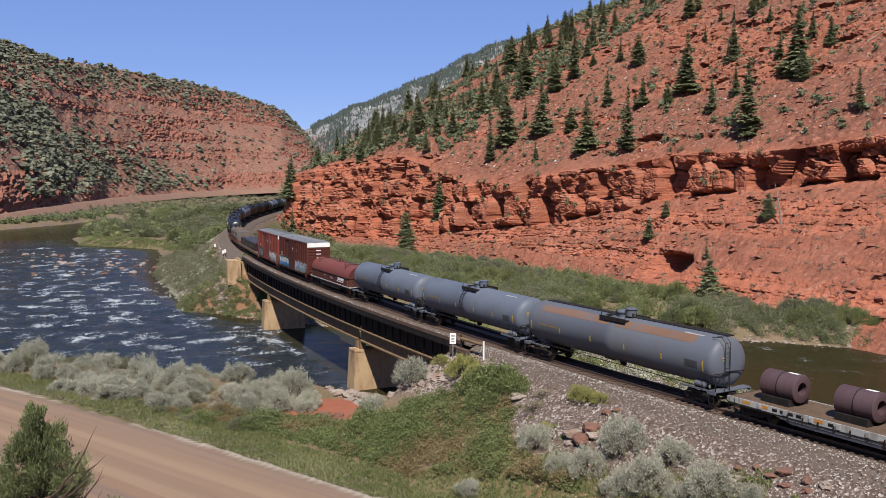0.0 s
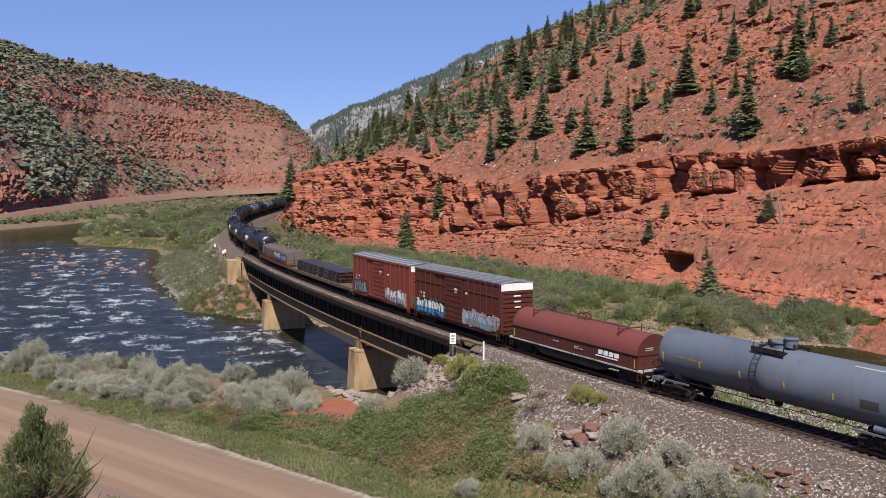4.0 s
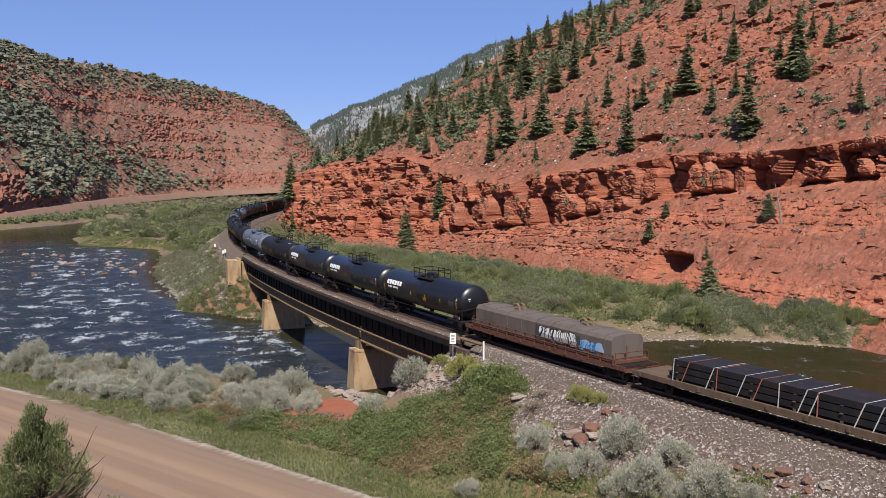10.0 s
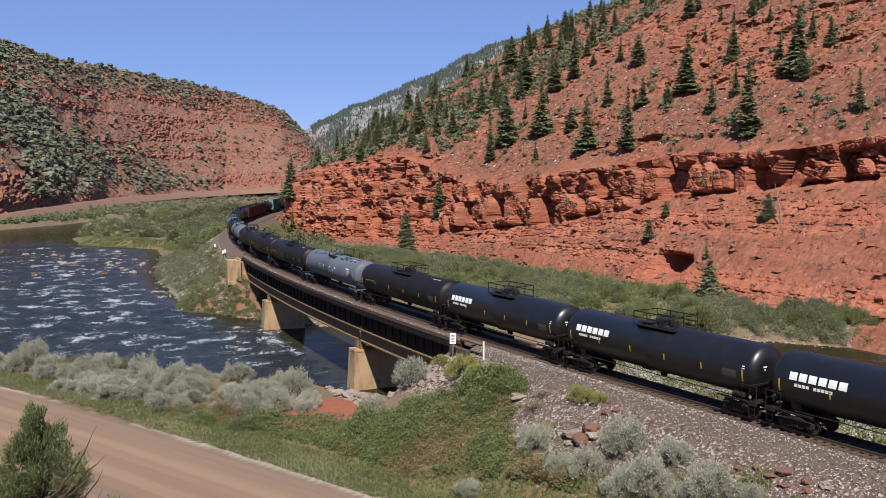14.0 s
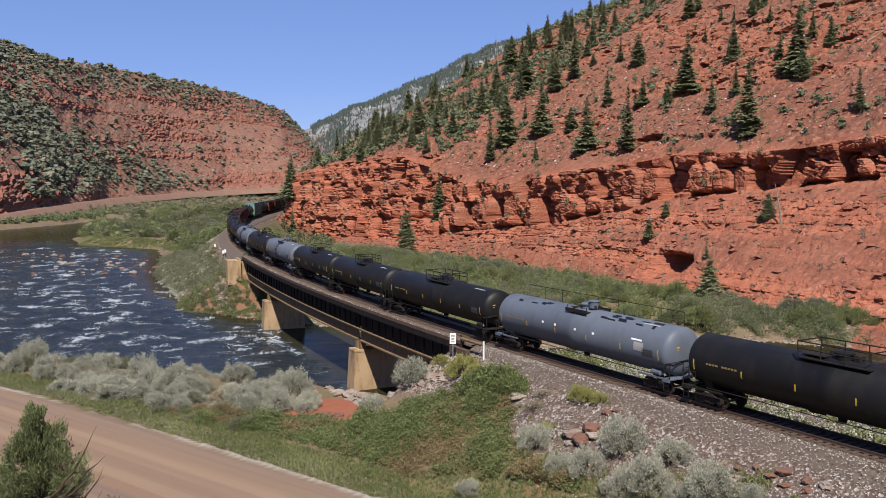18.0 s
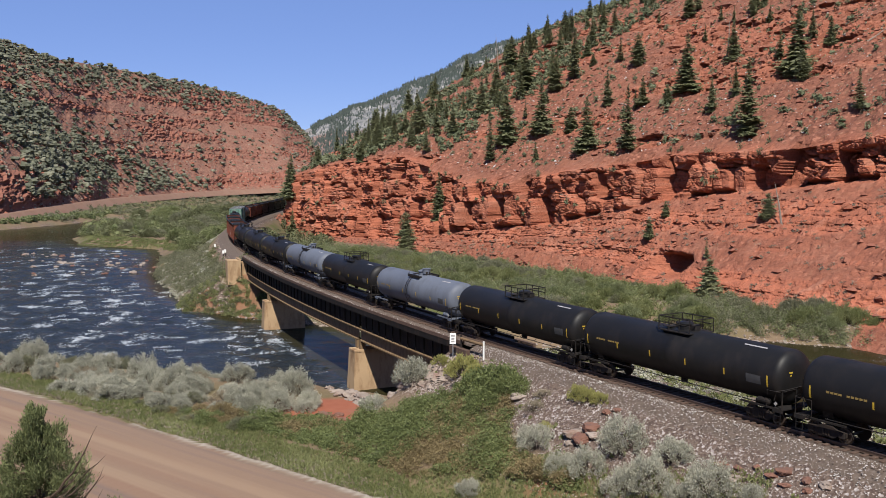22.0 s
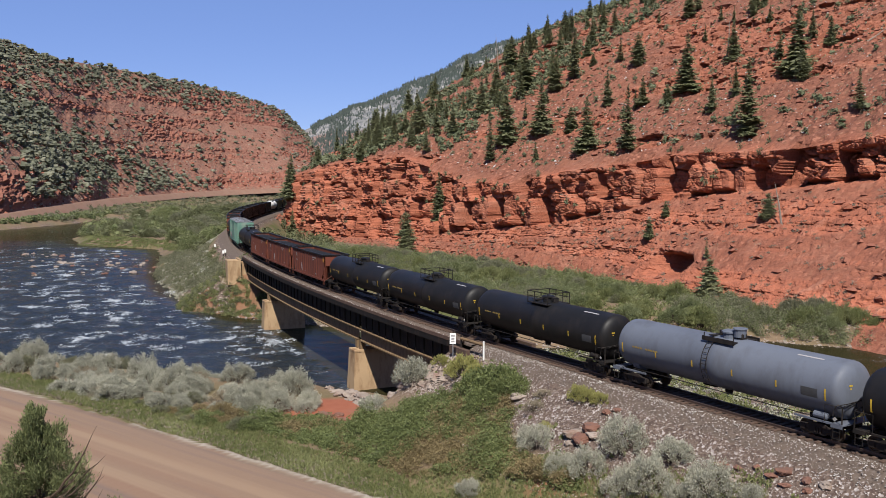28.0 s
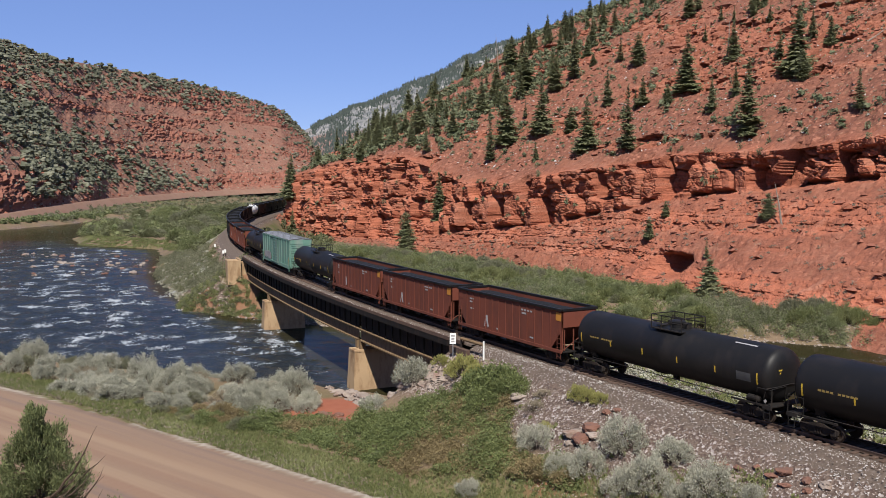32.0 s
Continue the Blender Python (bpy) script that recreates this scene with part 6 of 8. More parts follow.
    brush("thicket", p[q > 0.36], 1.0, 0.95, 280, 0.10, SHRUB, "dense low green shrub thicket beside the road", "shrubs", rng, mound=mound[q > 0.36])
    brush("thicket_olive", p[q <= 0.47], 0.95, 0.9, 210, 0.09, RUSSET, "olive-brown patches in the thicket", "shrubs", rng)
    # grass verge
    t = rng.random(13000)
    e = np.array(ROAD_EDGE[1:7], float)
    k = t * (len(e) - 1)
    gx, gy = np.interp(k, range(len(e)), e[:, 0]), np.interp(k, range(len(e)), e[:, 1])
    off = 0.1 + 4.6 * rng.random(13000) ** 1.15
    gx, gy = gx + off * 0.61, gy + off * 0.79
    base = np.column_stack([gx, gy, ground_z(gx, gy)])
    pts = clump_points(base, np.full(13000, 0.24), np.full(13000, 0.16) + 0.34 * rng.random(13000) ** 2, 8, rng)
    me = cards("verge_grass", pts, 0.066, GRASS, rng, up=0.4, tall=3.8)
    tagged(new("verge_grass", me), "green roadside grass along the dirt road", "grass", kind="stuff")
    k = rng.random(1500) * (len(e) - 1)
    gx, gy = np.interp(k, range(len(e)), e[:, 0]), np.interp(k, range(len(e)), e[:, 1])
    off = -0.1 + 2.4 * rng.random(1500) ** 1.3
    gx, gy = gx + off * 0.61, gy + off * 0.79
    base = np.column_stack([gx, gy, ground_z(gx, gy)])
    me = cards("dry_verge_grass", clump_points(base, np.full(1500, 0.25), np.full(1500, 0.28), 9, rng), 0.07, DRY, rng, up=0.4, tall=3.6)
    tagged(new("dry_verge_grass", me), "dry straw-coloured grass along the dirt road", "grass", kind="stuff")
    # weeds over the gravel bank
    s, l = rng.uniform(84, 128, 150), 4.5 + 8 * rng.random(150)
    x, y, _ = on_line(s, l)
    brush("bank_weeds", np.column_stack([x, y]), 0.28, 0.35, 40, 0.11, GRASS, "small weeds on the gravel bank", "weeds", rng, up=0.6, tall=1.6)
    # brush beyond the track
    s, l = rng.uniform(92, 150, 560), -(3.3 + 6 * rng.random(560))
    x, y, _ = on_line(s, l)
    q = np.column_stack([x, y])[~path_distance(x, y, RIVER, True)[1]]
    brush("far_side_grass", q[::2], 0.8, 0.6, 90, 0.12, GRASS, "bright green brush beyond the railway", "grass", rng, up=0.8, tall=1.6)
    brush("far_side_sagebrush", q[1::2], 0.7, 0.7, 80, 0.12, SAGE, "grey brush beyond the railway", "shrubs", rng)
    # stones
    n = 22000
    s, l = rng.uniform(91.5, 134, n), 1.4 + 8.6 * rng.random(n) ** 1.1
    x, y, _ = on_line(s, l)
    z = ground_z(x, y)
    z = np.where(l < 3.3, np.maximum(z, np.interp(l, (1.4, 2.2, 3.3), (-0.24, -0.30, -1.15))), z)
    white = rng.random(n) < 0.62
    size = np.where(white, 0.024 + 0.036 * rng.random(n) ** 3, 0.02 + 0.03 * rng.random(n) ** 3)
    scatter_rocks("pale_ballast_stones", x[white], y[white], z[white], size[white], WHITE_STONE, "pale ballast stones on the bank", rng)
    scatter_rocks("dark_ballast_stones", x[~white], y[~white], z[~white], size[~white], BALLAST, "dark ballast stones on the bank", rng)
    s = rng.uniform(2, 90, 500)
    x, y, _ = on_line(s, np.where(rng.random(500) < 0.7, 2.45, 2.2) + rng.normal(size=500) * 0.07)
    scatter_rocks("deck_stones", x, y, np.full(500, -0.10), 0.02 + 0.04 * rng.random(500) ** 2, WHITE_STONE, "small pale stones along the bridge deck edge", rng)
    p = in_poly([(-8, 84), (-3, 77), (1, 73), (2, 71), (-1, 70), (-4, 73), (-7, 79), (-12, 88)], 420, rng)
    scatter_rocks("riprap", p[:, 0], p[:, 1], ground_z(p[:, 0], p[:, 1]), 0.10 + 0.30 * rng.random(len(p)) ** 1.8, RIPRAP, "pale riprap stones at the bridge end", rng)
    p = in_poly([(-4, 73.5), (0, 74.5), (3.5, 71), (6, 67.5), (4.5, 66), (1.5, 68), (-2, 70)], 700, rng)
    scatter_rocks("bridge_end_stones", p[:, 0], p[:, 1], ground_z(p[:, 0], p[:, 1]), 0.05 + 0.15 * rng.random(len(p)) ** 2, RIPRAP, "pale broken stones spilling from the bridge end", rng)
    t = rng.random(900)
    e = np.array(RIVER[1:9], float)
    bx, by = np.interp(t * 7, range(8), e[:, 0]), np.interp(t * 7, range(8), e[:, 1]) + rng.normal(size=900) * 0.8
    scatter_rocks("shore_cobbles", bx, by, ground_z(bx, by), 0.10 + 0.25 * rng.random(900) ** 2, PEBBLE, "cobbles along the near shore", rng)
    e = np.array(RIVER[12:25], float)
    t = rng.random(2600) * 12
    bx, by = np.interp(t, range(13), e[:, 0]) + rng.normal(size=2600) * 1.1, np.interp(t, range(13), e[:, 1]) + rng.normal(size=2600) * 1.1
    bar = in_poly([(26, 124), (46, 122), (58, 115), (74, 105.5), (78, 110), (62, 122), (47, 130), (26, 130)], 2400, rng)
    scatter_rocks("cobble_bar", bar[:, 0], bar[:, 1], ground_z(bar[:, 0], bar[:, 1]), 0.06 + 0.15 * rng.random(2400) ** 2, PEBBLE, "pale cobble bar between the willows and the pool", rng)
    scatter_rocks("far_shore_cobbles", bx, by, ground_z(bx, by), 0.10 + 0.3 * rng.random(2600) ** 2, PEBBLE, "pale cobble bar along the far shore", rng)


foreground()


def willow_banks():
    """Single willows standing above the meadow, and round bushes on the inside of the river bend."""
    rng = np.random.default_rng(83)
    text = ("light green feathery willow bush in the meadow", "grey-olive willow bush in the meadow", "bright green leafy bush in the meadow")
    near = [(51, 132), (57, 117), (46, 125), (29, 128), (16, 130), (4, 142), (-4, 162), (-19, 197), (-30, 235), (-13, 242), (9, 214), (26, 190), (42, 160)]
    p = np.concatenate([in_poly(near, 150, rng), in_poly([(44, 133), (56, 121), (70, 112.5), (84, 106.5), (88, 111), (72, 121), (58, 135)], 46, rng)])
    clear = (line_distance(p[:, 0], p[:, 1])[0] > 7) & (path_distance(p[:, 0], p[:, 1], RIVER, True)[0] > 2)
    for i, (x, y) in enumerate(p[clear]):
        k = int(hash01(np.array([x * 0.31 + y * 0.17]), np.array([i * 1.0]))[0] * 6) % 6
        w = 2.2 + 2.6 * rng.random() ** 1.4
        bush(x, y, w, WILLOWS[k], text[k % 3], "willow_bush", "shrub", "willows in the meadow", rng.uniform(0.85, 1.35))
    p = in_poly(ISLAND, 90, rng)
    clear = (line_distance(p[:, 0], p[:, 1])[0] > 9) & (path_distance(p[:, 0], p[:, 1], RIVER, True)[0] > 3)
    for i, (x, y) in enumerate(p[clear]):
        k = i % 4
        bush(x, y, 5.5 + 5.0 * rng.random(), RIVER_BUSHES[k], "grey-olive bush on the river bend" if k == 1 else "rounded dark green bush on the river bend", "riverside_bush", "shrub", "bushes on the river bend", rng.uniform(0.75, 1.1))


willow_banks()


# ---- single boulders ----
def boulder(x, y, size, material, label, seed, z=None, group="boulders"):
    bm = bmesh.new()
    bmesh.ops.create_icosphere(bm, subdivisions=3, radius=1)
    r = random.Random(seed)
    ax = Vector((r.uniform(0.8, 1.5), r.uniform(0.7, 1.1), r.uniform(0.4, 0.65)))
    off = Vector((seed * 3.1, seed * 1.7, 0))
    for v in bm.verts:
        n = noise.noise(v.co * 1.3 + off) * 0.45 + noise.noise(v.co * 3.1 + off) * 0.14
        q = v.co * (1 + n)
        q = Vector(tuple(round(c * 2.6) / 2.6 * 0.45 + c * 0.55 for c in q))
        v.co = Vector((q.x * ax.x, q.y * ax.y, q.z * ax.z)) * size
    me = bpy.data.meshes.new("boulder")
    bm.to_mesh(me)
    bm.free()
    me.materials.append(material)
    o = tagged(new("boulder", me), label, "boulder", group)
    z = float(ground_z(x, y)[0]) if z is None else z
    o.matrix_world = pose(x, y, z + size * 0.18, 0, 0, seed * 47 % 360)


for _i, (_x, _y, _s) in enumerate(((-10.2, 76.2, 0.75), (-9.0, 76.8, 0.45), (-8.6, 75.2, 0.4), (-7.4, 82.5, 0.8), (-8.6, 83.6, 0.9), (-6.2, 82.0, 0.7), (-9.8, 84.2, 0.6), (-4.2, 74.6, 0.55), (-3.2, 73.6, 0.5), (-5.2, 75.4, 0.4))):
    boulder(_x, _y, _s, RIPRAP if _i > 2 else DULL_RED, "pale rough boulder by the bridge pier" if _i > 2 else "grey-red boulder on bare earth", 3 + _i)
for _i, (_x, _y, _s) in enumerate(((8.2, 55.4, 0.45), (8.6, 54.6, 0.6), (9.2, 55.2, 0.55), (9.4, 54.2, 0.5), (17.2, 44.4, 0.36), (17.8, 43.2, 0.34), (18.4, 42.4, 0.3), (16.9, 43.6, 0.26), (17.6, 42.6, 0.28), (7.8, 54.8, 0.35), (10.3, 56.0, 0.28), (10.9, 55.7, 0.25), (5.3, 62.6, 0.5), (14.8, 46.9, 0.32), (15.4, 46.2, 0.22), (15.0, 45.6, 0.36), (16.2, 45.6, 0.24), (16.6, 44.6, 0.3))):
    boulder(_x, _y, _s, DULL_RED if _i % 3 else RIPRAP, "flat red sandstone rock on the gravel bank", 23 + _i)
_r = random.Random(8)
for _i in range(92):
    _y = _r.uniform(205, 266)
    _x = -0.36 * _y - _r.uniform(-9, 24) + (235 - _y) * 0.12
    boulder(_x, _y, 0.20 + 0.75 * _r.random() ** 2.4, RIPRAP if _i % 3 else DULL_RED, "tan boulder breaking the river rapids", 60 + _i, WATER_Z - 0.1, "boulders in the river")


# ---- juniper close by ----
def juniper(x, y, h):
    rng = np.random.default_rng(91)
    z = float(ground_z(x, y)[0])
    t = tagged(new("juniper_tree"), "green juniper with dark twisted limbs", "juniper tree")
    t.matrix_world = pose(x, y, z - 0.1)
    part("trunk", Geo().tube([(0, 0, -0.4), (0.15, 0.05, h * 0.3), (-0.1, 0, h * 0.6), (0.05, 0, h * 0.93)], [0.22, 0.16, 0.10, 0.02], 9), BARK, t, smooth=True)
    pts = []
    dirs = []
    for k in range(170):
        zz = h * (0.06 + 0.9 * rng.random())
        a = rng.random() * 6.28
        reach = 3.2 * (1 - (zz / h)) ** 0.95 * rng.uniform(0.45, 1.15) + 0.08
        tip = np.array([math.cos(a) * reach, math.sin(a) * reach, zz + reach * rng.uniform(0.15, 0.6)])
        root = np.array([0, 0, zz])
        mid = root * 0.5 + tip * 0.5 + rng.normal(size=3) * 0.08
        if k % 3 == 0:
            part("limb", Geo().tube([tuple(root), tuple(mid), tuple(tip)], [0.05, 0.03, 0.008], 5), BARK, t)
        for j in range(4):
            w = 0.035 + 0.10 * min(1.0, reach)
            c = mid + (tip - mid) * rng.uniform(0.1, 1.1) + rng.normal(size=3) * w * 0.6
            q = rng.normal(size=(120, 3)) * np.array([w, w, w * 1.35]) * 0.9
            pts.append(c + q)
            dirs.append(np.tile((tip - root) / (reach + 0.3) * 0.6 + np.array([0, 0, 0.9]), (120, 1)) + 2.0 * q)
    part("foliage", cards("foliage", np.concatenate(pts), 0.036, JUNIPER, rng, up=0.35, tall=2.6, dirs=np.concatenate(dirs)), JUNIPER, t)
    lr = random.Random(5)
    for k in range(9):
        z0 = 3.3 + 1.0 * lr.random()
        pth = [Vector((0.5, -0.9, z0))]
        d = Vector((1.0, -0.25 + 0.3 * lr.random(), 0.05))
        for j in range(7):
            d = (d + Vector((lr.uniform(-0.1, 0.15), lr.uniform(-0.3, 0.3), lr.uniform(-0.25, 0.42)))).normalized()
            pth.append(pth[-1] + d * (0.26 + 0.05 * (k % 4)))
            if j > 2:
                w = (d + Vector((lr.uniform(-0.3, 0.5), lr.uniform(-0.5, 0.5), lr.uniform(-0.2, 0.9)))).normalized()
                part("twig", Geo().tube([tuple(pth[-1]), tuple(pth[-1] + w * 0.16 + Vector((0, 0, 0.02))), tuple(pth[-1] + w * 0.34 + Vector((0.03, 0, 0.07)))], [0.010, 0.007, 0.003], 4), BARK, t)
        part("dead_limb", Geo().tube([tuple(q) for q in pth], [0.066 - 0.0076 * i for i in range(len(pth))], 5), BARK, t, "bare dark dead limb")


juniper(-13.7, 30.0, 7.1)


# ---- lineside signs ----
def lineside():
    x, y, h = on_line(91.0, 4.0)
    z = float(ground_z(x, y)[0])
    s = tagged(new("bridge_sign"), "small white sign on a pale steel post", "sign")
    s.matrix_world = pose(x, y, 0, 0, 0, -6)
    part("post", Geo().tube([(0, 0.03, z - 0.4), (0, 0.03, 0.75)], 0.04, 8), GALV, s)
    part("board", Geo().box(-0.25, 0.25, -0.02, 0.0, -0.05, 0.85, 0.008), WHITE_P, s)
    for i, (a, b, w) in enumerate(((0.55, 0.68, 0.16), (0.30, 0.45, 0.12), (0.10, 0.2, 0.14))):
        part("sign_bar", Geo().box(-w, w, -0.027, -0.021, a, b), SPRAY_GREY, s)
    r = tagged(new("pipe_barrier"), "rusty white pipe barrier at the bridge end", "barrier")
    x0, y0, _ = on_line(90.6, 3.0)
    x1, y1, _ = on_line(94.0, 2.9)
    part("pipe", Geo().tube([(x0, y0, 0.25), (x1, y1, 0.25)], 0.13, 10), FLANGE, r)
    for a, b, m in ((x0, y0, GIRDER), (x1, y1, WHITE_P)):
        part("post", Geo().tube([(a, b, float(ground_z(a, b)[0]) - 0.6), (a, b, 0.55)], 0.07, 8), m, r)
    for sx, l, hh in ((-15.0, 3.7, 1.4), (-17.5, 3.9, 1.2), (-40.0, 4.4, 1.2)):
        a, b, _ = on_line(sx, l)
        zz = float(ground_z(a, b)[0])
        m = tagged(new("marker_post"), "short white lineside marker post", "marker post", "lineside markers")
        m.matrix_world = pose(a, b, zz - 0.2)
        part("post", Geo().box(-0.07, 0.07, -0.05, 0.05, 0, hh, 0.01), GIRDER, m)
        part("plate", Geo().box(-0.16, 0.16, -0.07, -0.055, hh - 0.5, hh + 0.1, 0.005), WHITE_P, m)


lineside()


# ---- white water: crests that rise and sink, and foam carried by the stream ----
FOAM = []


def foam_mesh(seed, lx, ly):
    """A broken crest: many small flecks of froth heaped along a line."""
    rng = np.random.default_rng(seed)
    n = 90
    a = rng.normal(size=n) * 0.5
    p = np.column_stack([a * lx, rng.normal(size=n) * ly * 0.6 + 0.3 * np.sin(a * 4), 0.10 + 0.35 * rng.random(n) * np.exp(-a * a)])
    me = cards("foam", p, 0.12 + 0.12 * rng.random(n), FOAM_M, rng)
    me.transform(Matrix.Diagonal((1, 1, 0.4, 1)))
    return me


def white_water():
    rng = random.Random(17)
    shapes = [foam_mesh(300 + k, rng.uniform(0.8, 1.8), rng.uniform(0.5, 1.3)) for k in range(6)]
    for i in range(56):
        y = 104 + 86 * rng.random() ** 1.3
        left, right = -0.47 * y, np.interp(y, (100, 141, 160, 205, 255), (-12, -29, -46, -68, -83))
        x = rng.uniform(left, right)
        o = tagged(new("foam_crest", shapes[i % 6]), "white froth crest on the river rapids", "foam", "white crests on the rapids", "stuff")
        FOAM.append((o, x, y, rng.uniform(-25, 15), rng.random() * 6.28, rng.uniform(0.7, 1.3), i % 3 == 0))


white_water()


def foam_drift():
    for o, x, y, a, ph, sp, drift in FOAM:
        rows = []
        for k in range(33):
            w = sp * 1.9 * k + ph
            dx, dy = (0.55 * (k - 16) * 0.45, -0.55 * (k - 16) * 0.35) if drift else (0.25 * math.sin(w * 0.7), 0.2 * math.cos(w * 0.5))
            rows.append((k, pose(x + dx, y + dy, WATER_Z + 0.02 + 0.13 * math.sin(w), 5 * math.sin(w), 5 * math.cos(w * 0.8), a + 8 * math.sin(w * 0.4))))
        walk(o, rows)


# ---- rolling stock: x forward, right side (-y) towards the camera, z from the rail ----
def arc_patch(x0, x1, a0, a1, r, zc, n=6, sk=0.0):
    """A thin curved patch on a tank's right side; a: degrees up from level."""
    g, v = Geo(), []
    for k in range(n + 1):
        a = radians(a0 + (a1 - a0) * k / n)
        for rr in (r + 0.012, r + 0.004):
            v += [(x0 + sk * k / n, -rr * math.cos(a), zc + rr * math.sin(a)), (x1 + sk * k / n, -rr * math.cos(a), zc + rr * math.sin(a))]
    f = []
    for k in range(n):
        i = 4 * k
        f += [(i, i + 1, i + 5, i + 4), (i + 2, i + 6, i + 7, i + 3), (i, i + 4, i + 6, i + 2), (i + 1, i + 3, i + 7, i + 5)]
    f += [(0, 2, 3, 1), (4 * n, 4 * n + 1, 4 * n + 3, 4 * n + 2)]
    return g.add(v, f)


TRUCK_MESH = {}


def truck_meshes():
    if TRUCK_MESH:
        return TRUCK_MESH
    g = Geo()
    for y in (-1, 1):
        lo = y * 1.0 - 0.075
        g.side([(-1.12, 0.62), (-0.62, 0.66), (-0.3, 0.80), (0.3, 0.80), (0.62, 0.66), (1.12, 0.62), (1.12, 0.38), (0.72, 0.40), (0.42, 0.22), (-0.42, 0.22), (-0.72, 0.40), (-1.12, 0.38)], lo, lo + 0.15)
        for x in (-0.89, 0.89):
            g.box(x - 0.17, x + 0.17, y * 1.0 - 0.12, y * 1.0 + 0.12, 0.30, 0.62, 0.03)
        for k in (-0.16, 0.0, 0.16):
            g.tube([(k, y * 1.06, 0.30), (k, y * 1.06, 0.60)], 0.07, 8)
    g.box(-0.2, 0.2, -1.0, 1.0, 0.45, 0.78, 0.04)
    TRUCK_MESH["truck"] = g.mesh("truck")
    TRUCK_MESH["truck"].materials.append(TRUCK_M)
    w = Geo()
    for y in (-0.755, 0.755):
        d = 1 if y > 0 else -1
        w.lathe([(y - 0.065 * d, 0.16), (y - 0.065 * d, 0.46), (y - 0.03 * d, 0.455), (y - 0.03 * d, 0.425), (y + 0.07 * d, 0.415), (y + 0.07 * d, 0.34), (y + 0.02 * d, 0.32), (y + 0.02 * d, 0.16), (y + 0.10 * d, 0.13)], 14, "y")
    w.lathe([(-1.08, 0.075), (1.08, 0.075)], 10, "y")
    for k in range(4):
        t = k * math.pi / 2
        for y in (-0.80, 0.80):
            w.box(0.24 * math.cos(t) - 0.05, 0.24 * math.cos(t) + 0.05, y - 0.02, y + 0.02, 0.24 * math.sin(t) - 0.05, 0.24 * math.sin(t) + 0.05)
    TRUCK_MESH["wheelset"] = w.mesh("wheelset", True)
    TRUCK_MESH["wheelset"].materials.append(WHEEL_M)
    c = Geo().box(-0.35, 0.25, -0.07, 0.07, 0.74, 0.92, 0.02).box(0.2, 0.45, -0.16, 0.12, 0.70, 0.96, 0.04).tube([(0.1, -0.35, 0.75), (0.35, -0.28, 0.45), (0.55, -0.2, 0.42)], 0.03)
    TRUCK_MESH["coupler"] = c.mesh("coupler")
    TRUCK_MESH["coupler"].materials.append(UNDER)
    return TRUCK_MESH


def running_gear(car, length, centres):
    """Two trucks with two wheelsets each, and the couplers."""
    tm = truck_meshes()
    for x in (centres / 2, -centres / 2):
        t = new("truck", tm["truck"])
        t.parent, t.matrix_basis = car, Matrix.Translation((x, 0, 0))
        for dx in (0.89, -0.89):
            w = new("wheelset", tm["wheelset"])
            w.parent, w.matrix_basis = t, Matrix.Translation((dx, 0, 0.42))
    for d in (1, -1):
        c = new("coupler", tm["coupler"])
        c.parent, c.matrix_basis = car, Matrix.Translation((d * (length / 2 - 0.45), 0, 0)) @ pose(0, 0, 0, 0, 0, 0 if d > 0 else 180)


def ladder_geo(x, y, z0, z1, w=0.4, along="x"):
    g = Geo()
    a, b = ((x - w / 2, y), (x + w / 2, y)) if along == "x" else ((x, y - w / 2), (x, y + w / 2))
    for p in (a, b):
        g.tube([(*p, z0), (*p, z1)], 0.022, 5)
    for z in np.arange(z0 + 0.15, z1, 0.33):
        g.tube([(*a, z), (*b, z)], 0.014, 4)
    return g


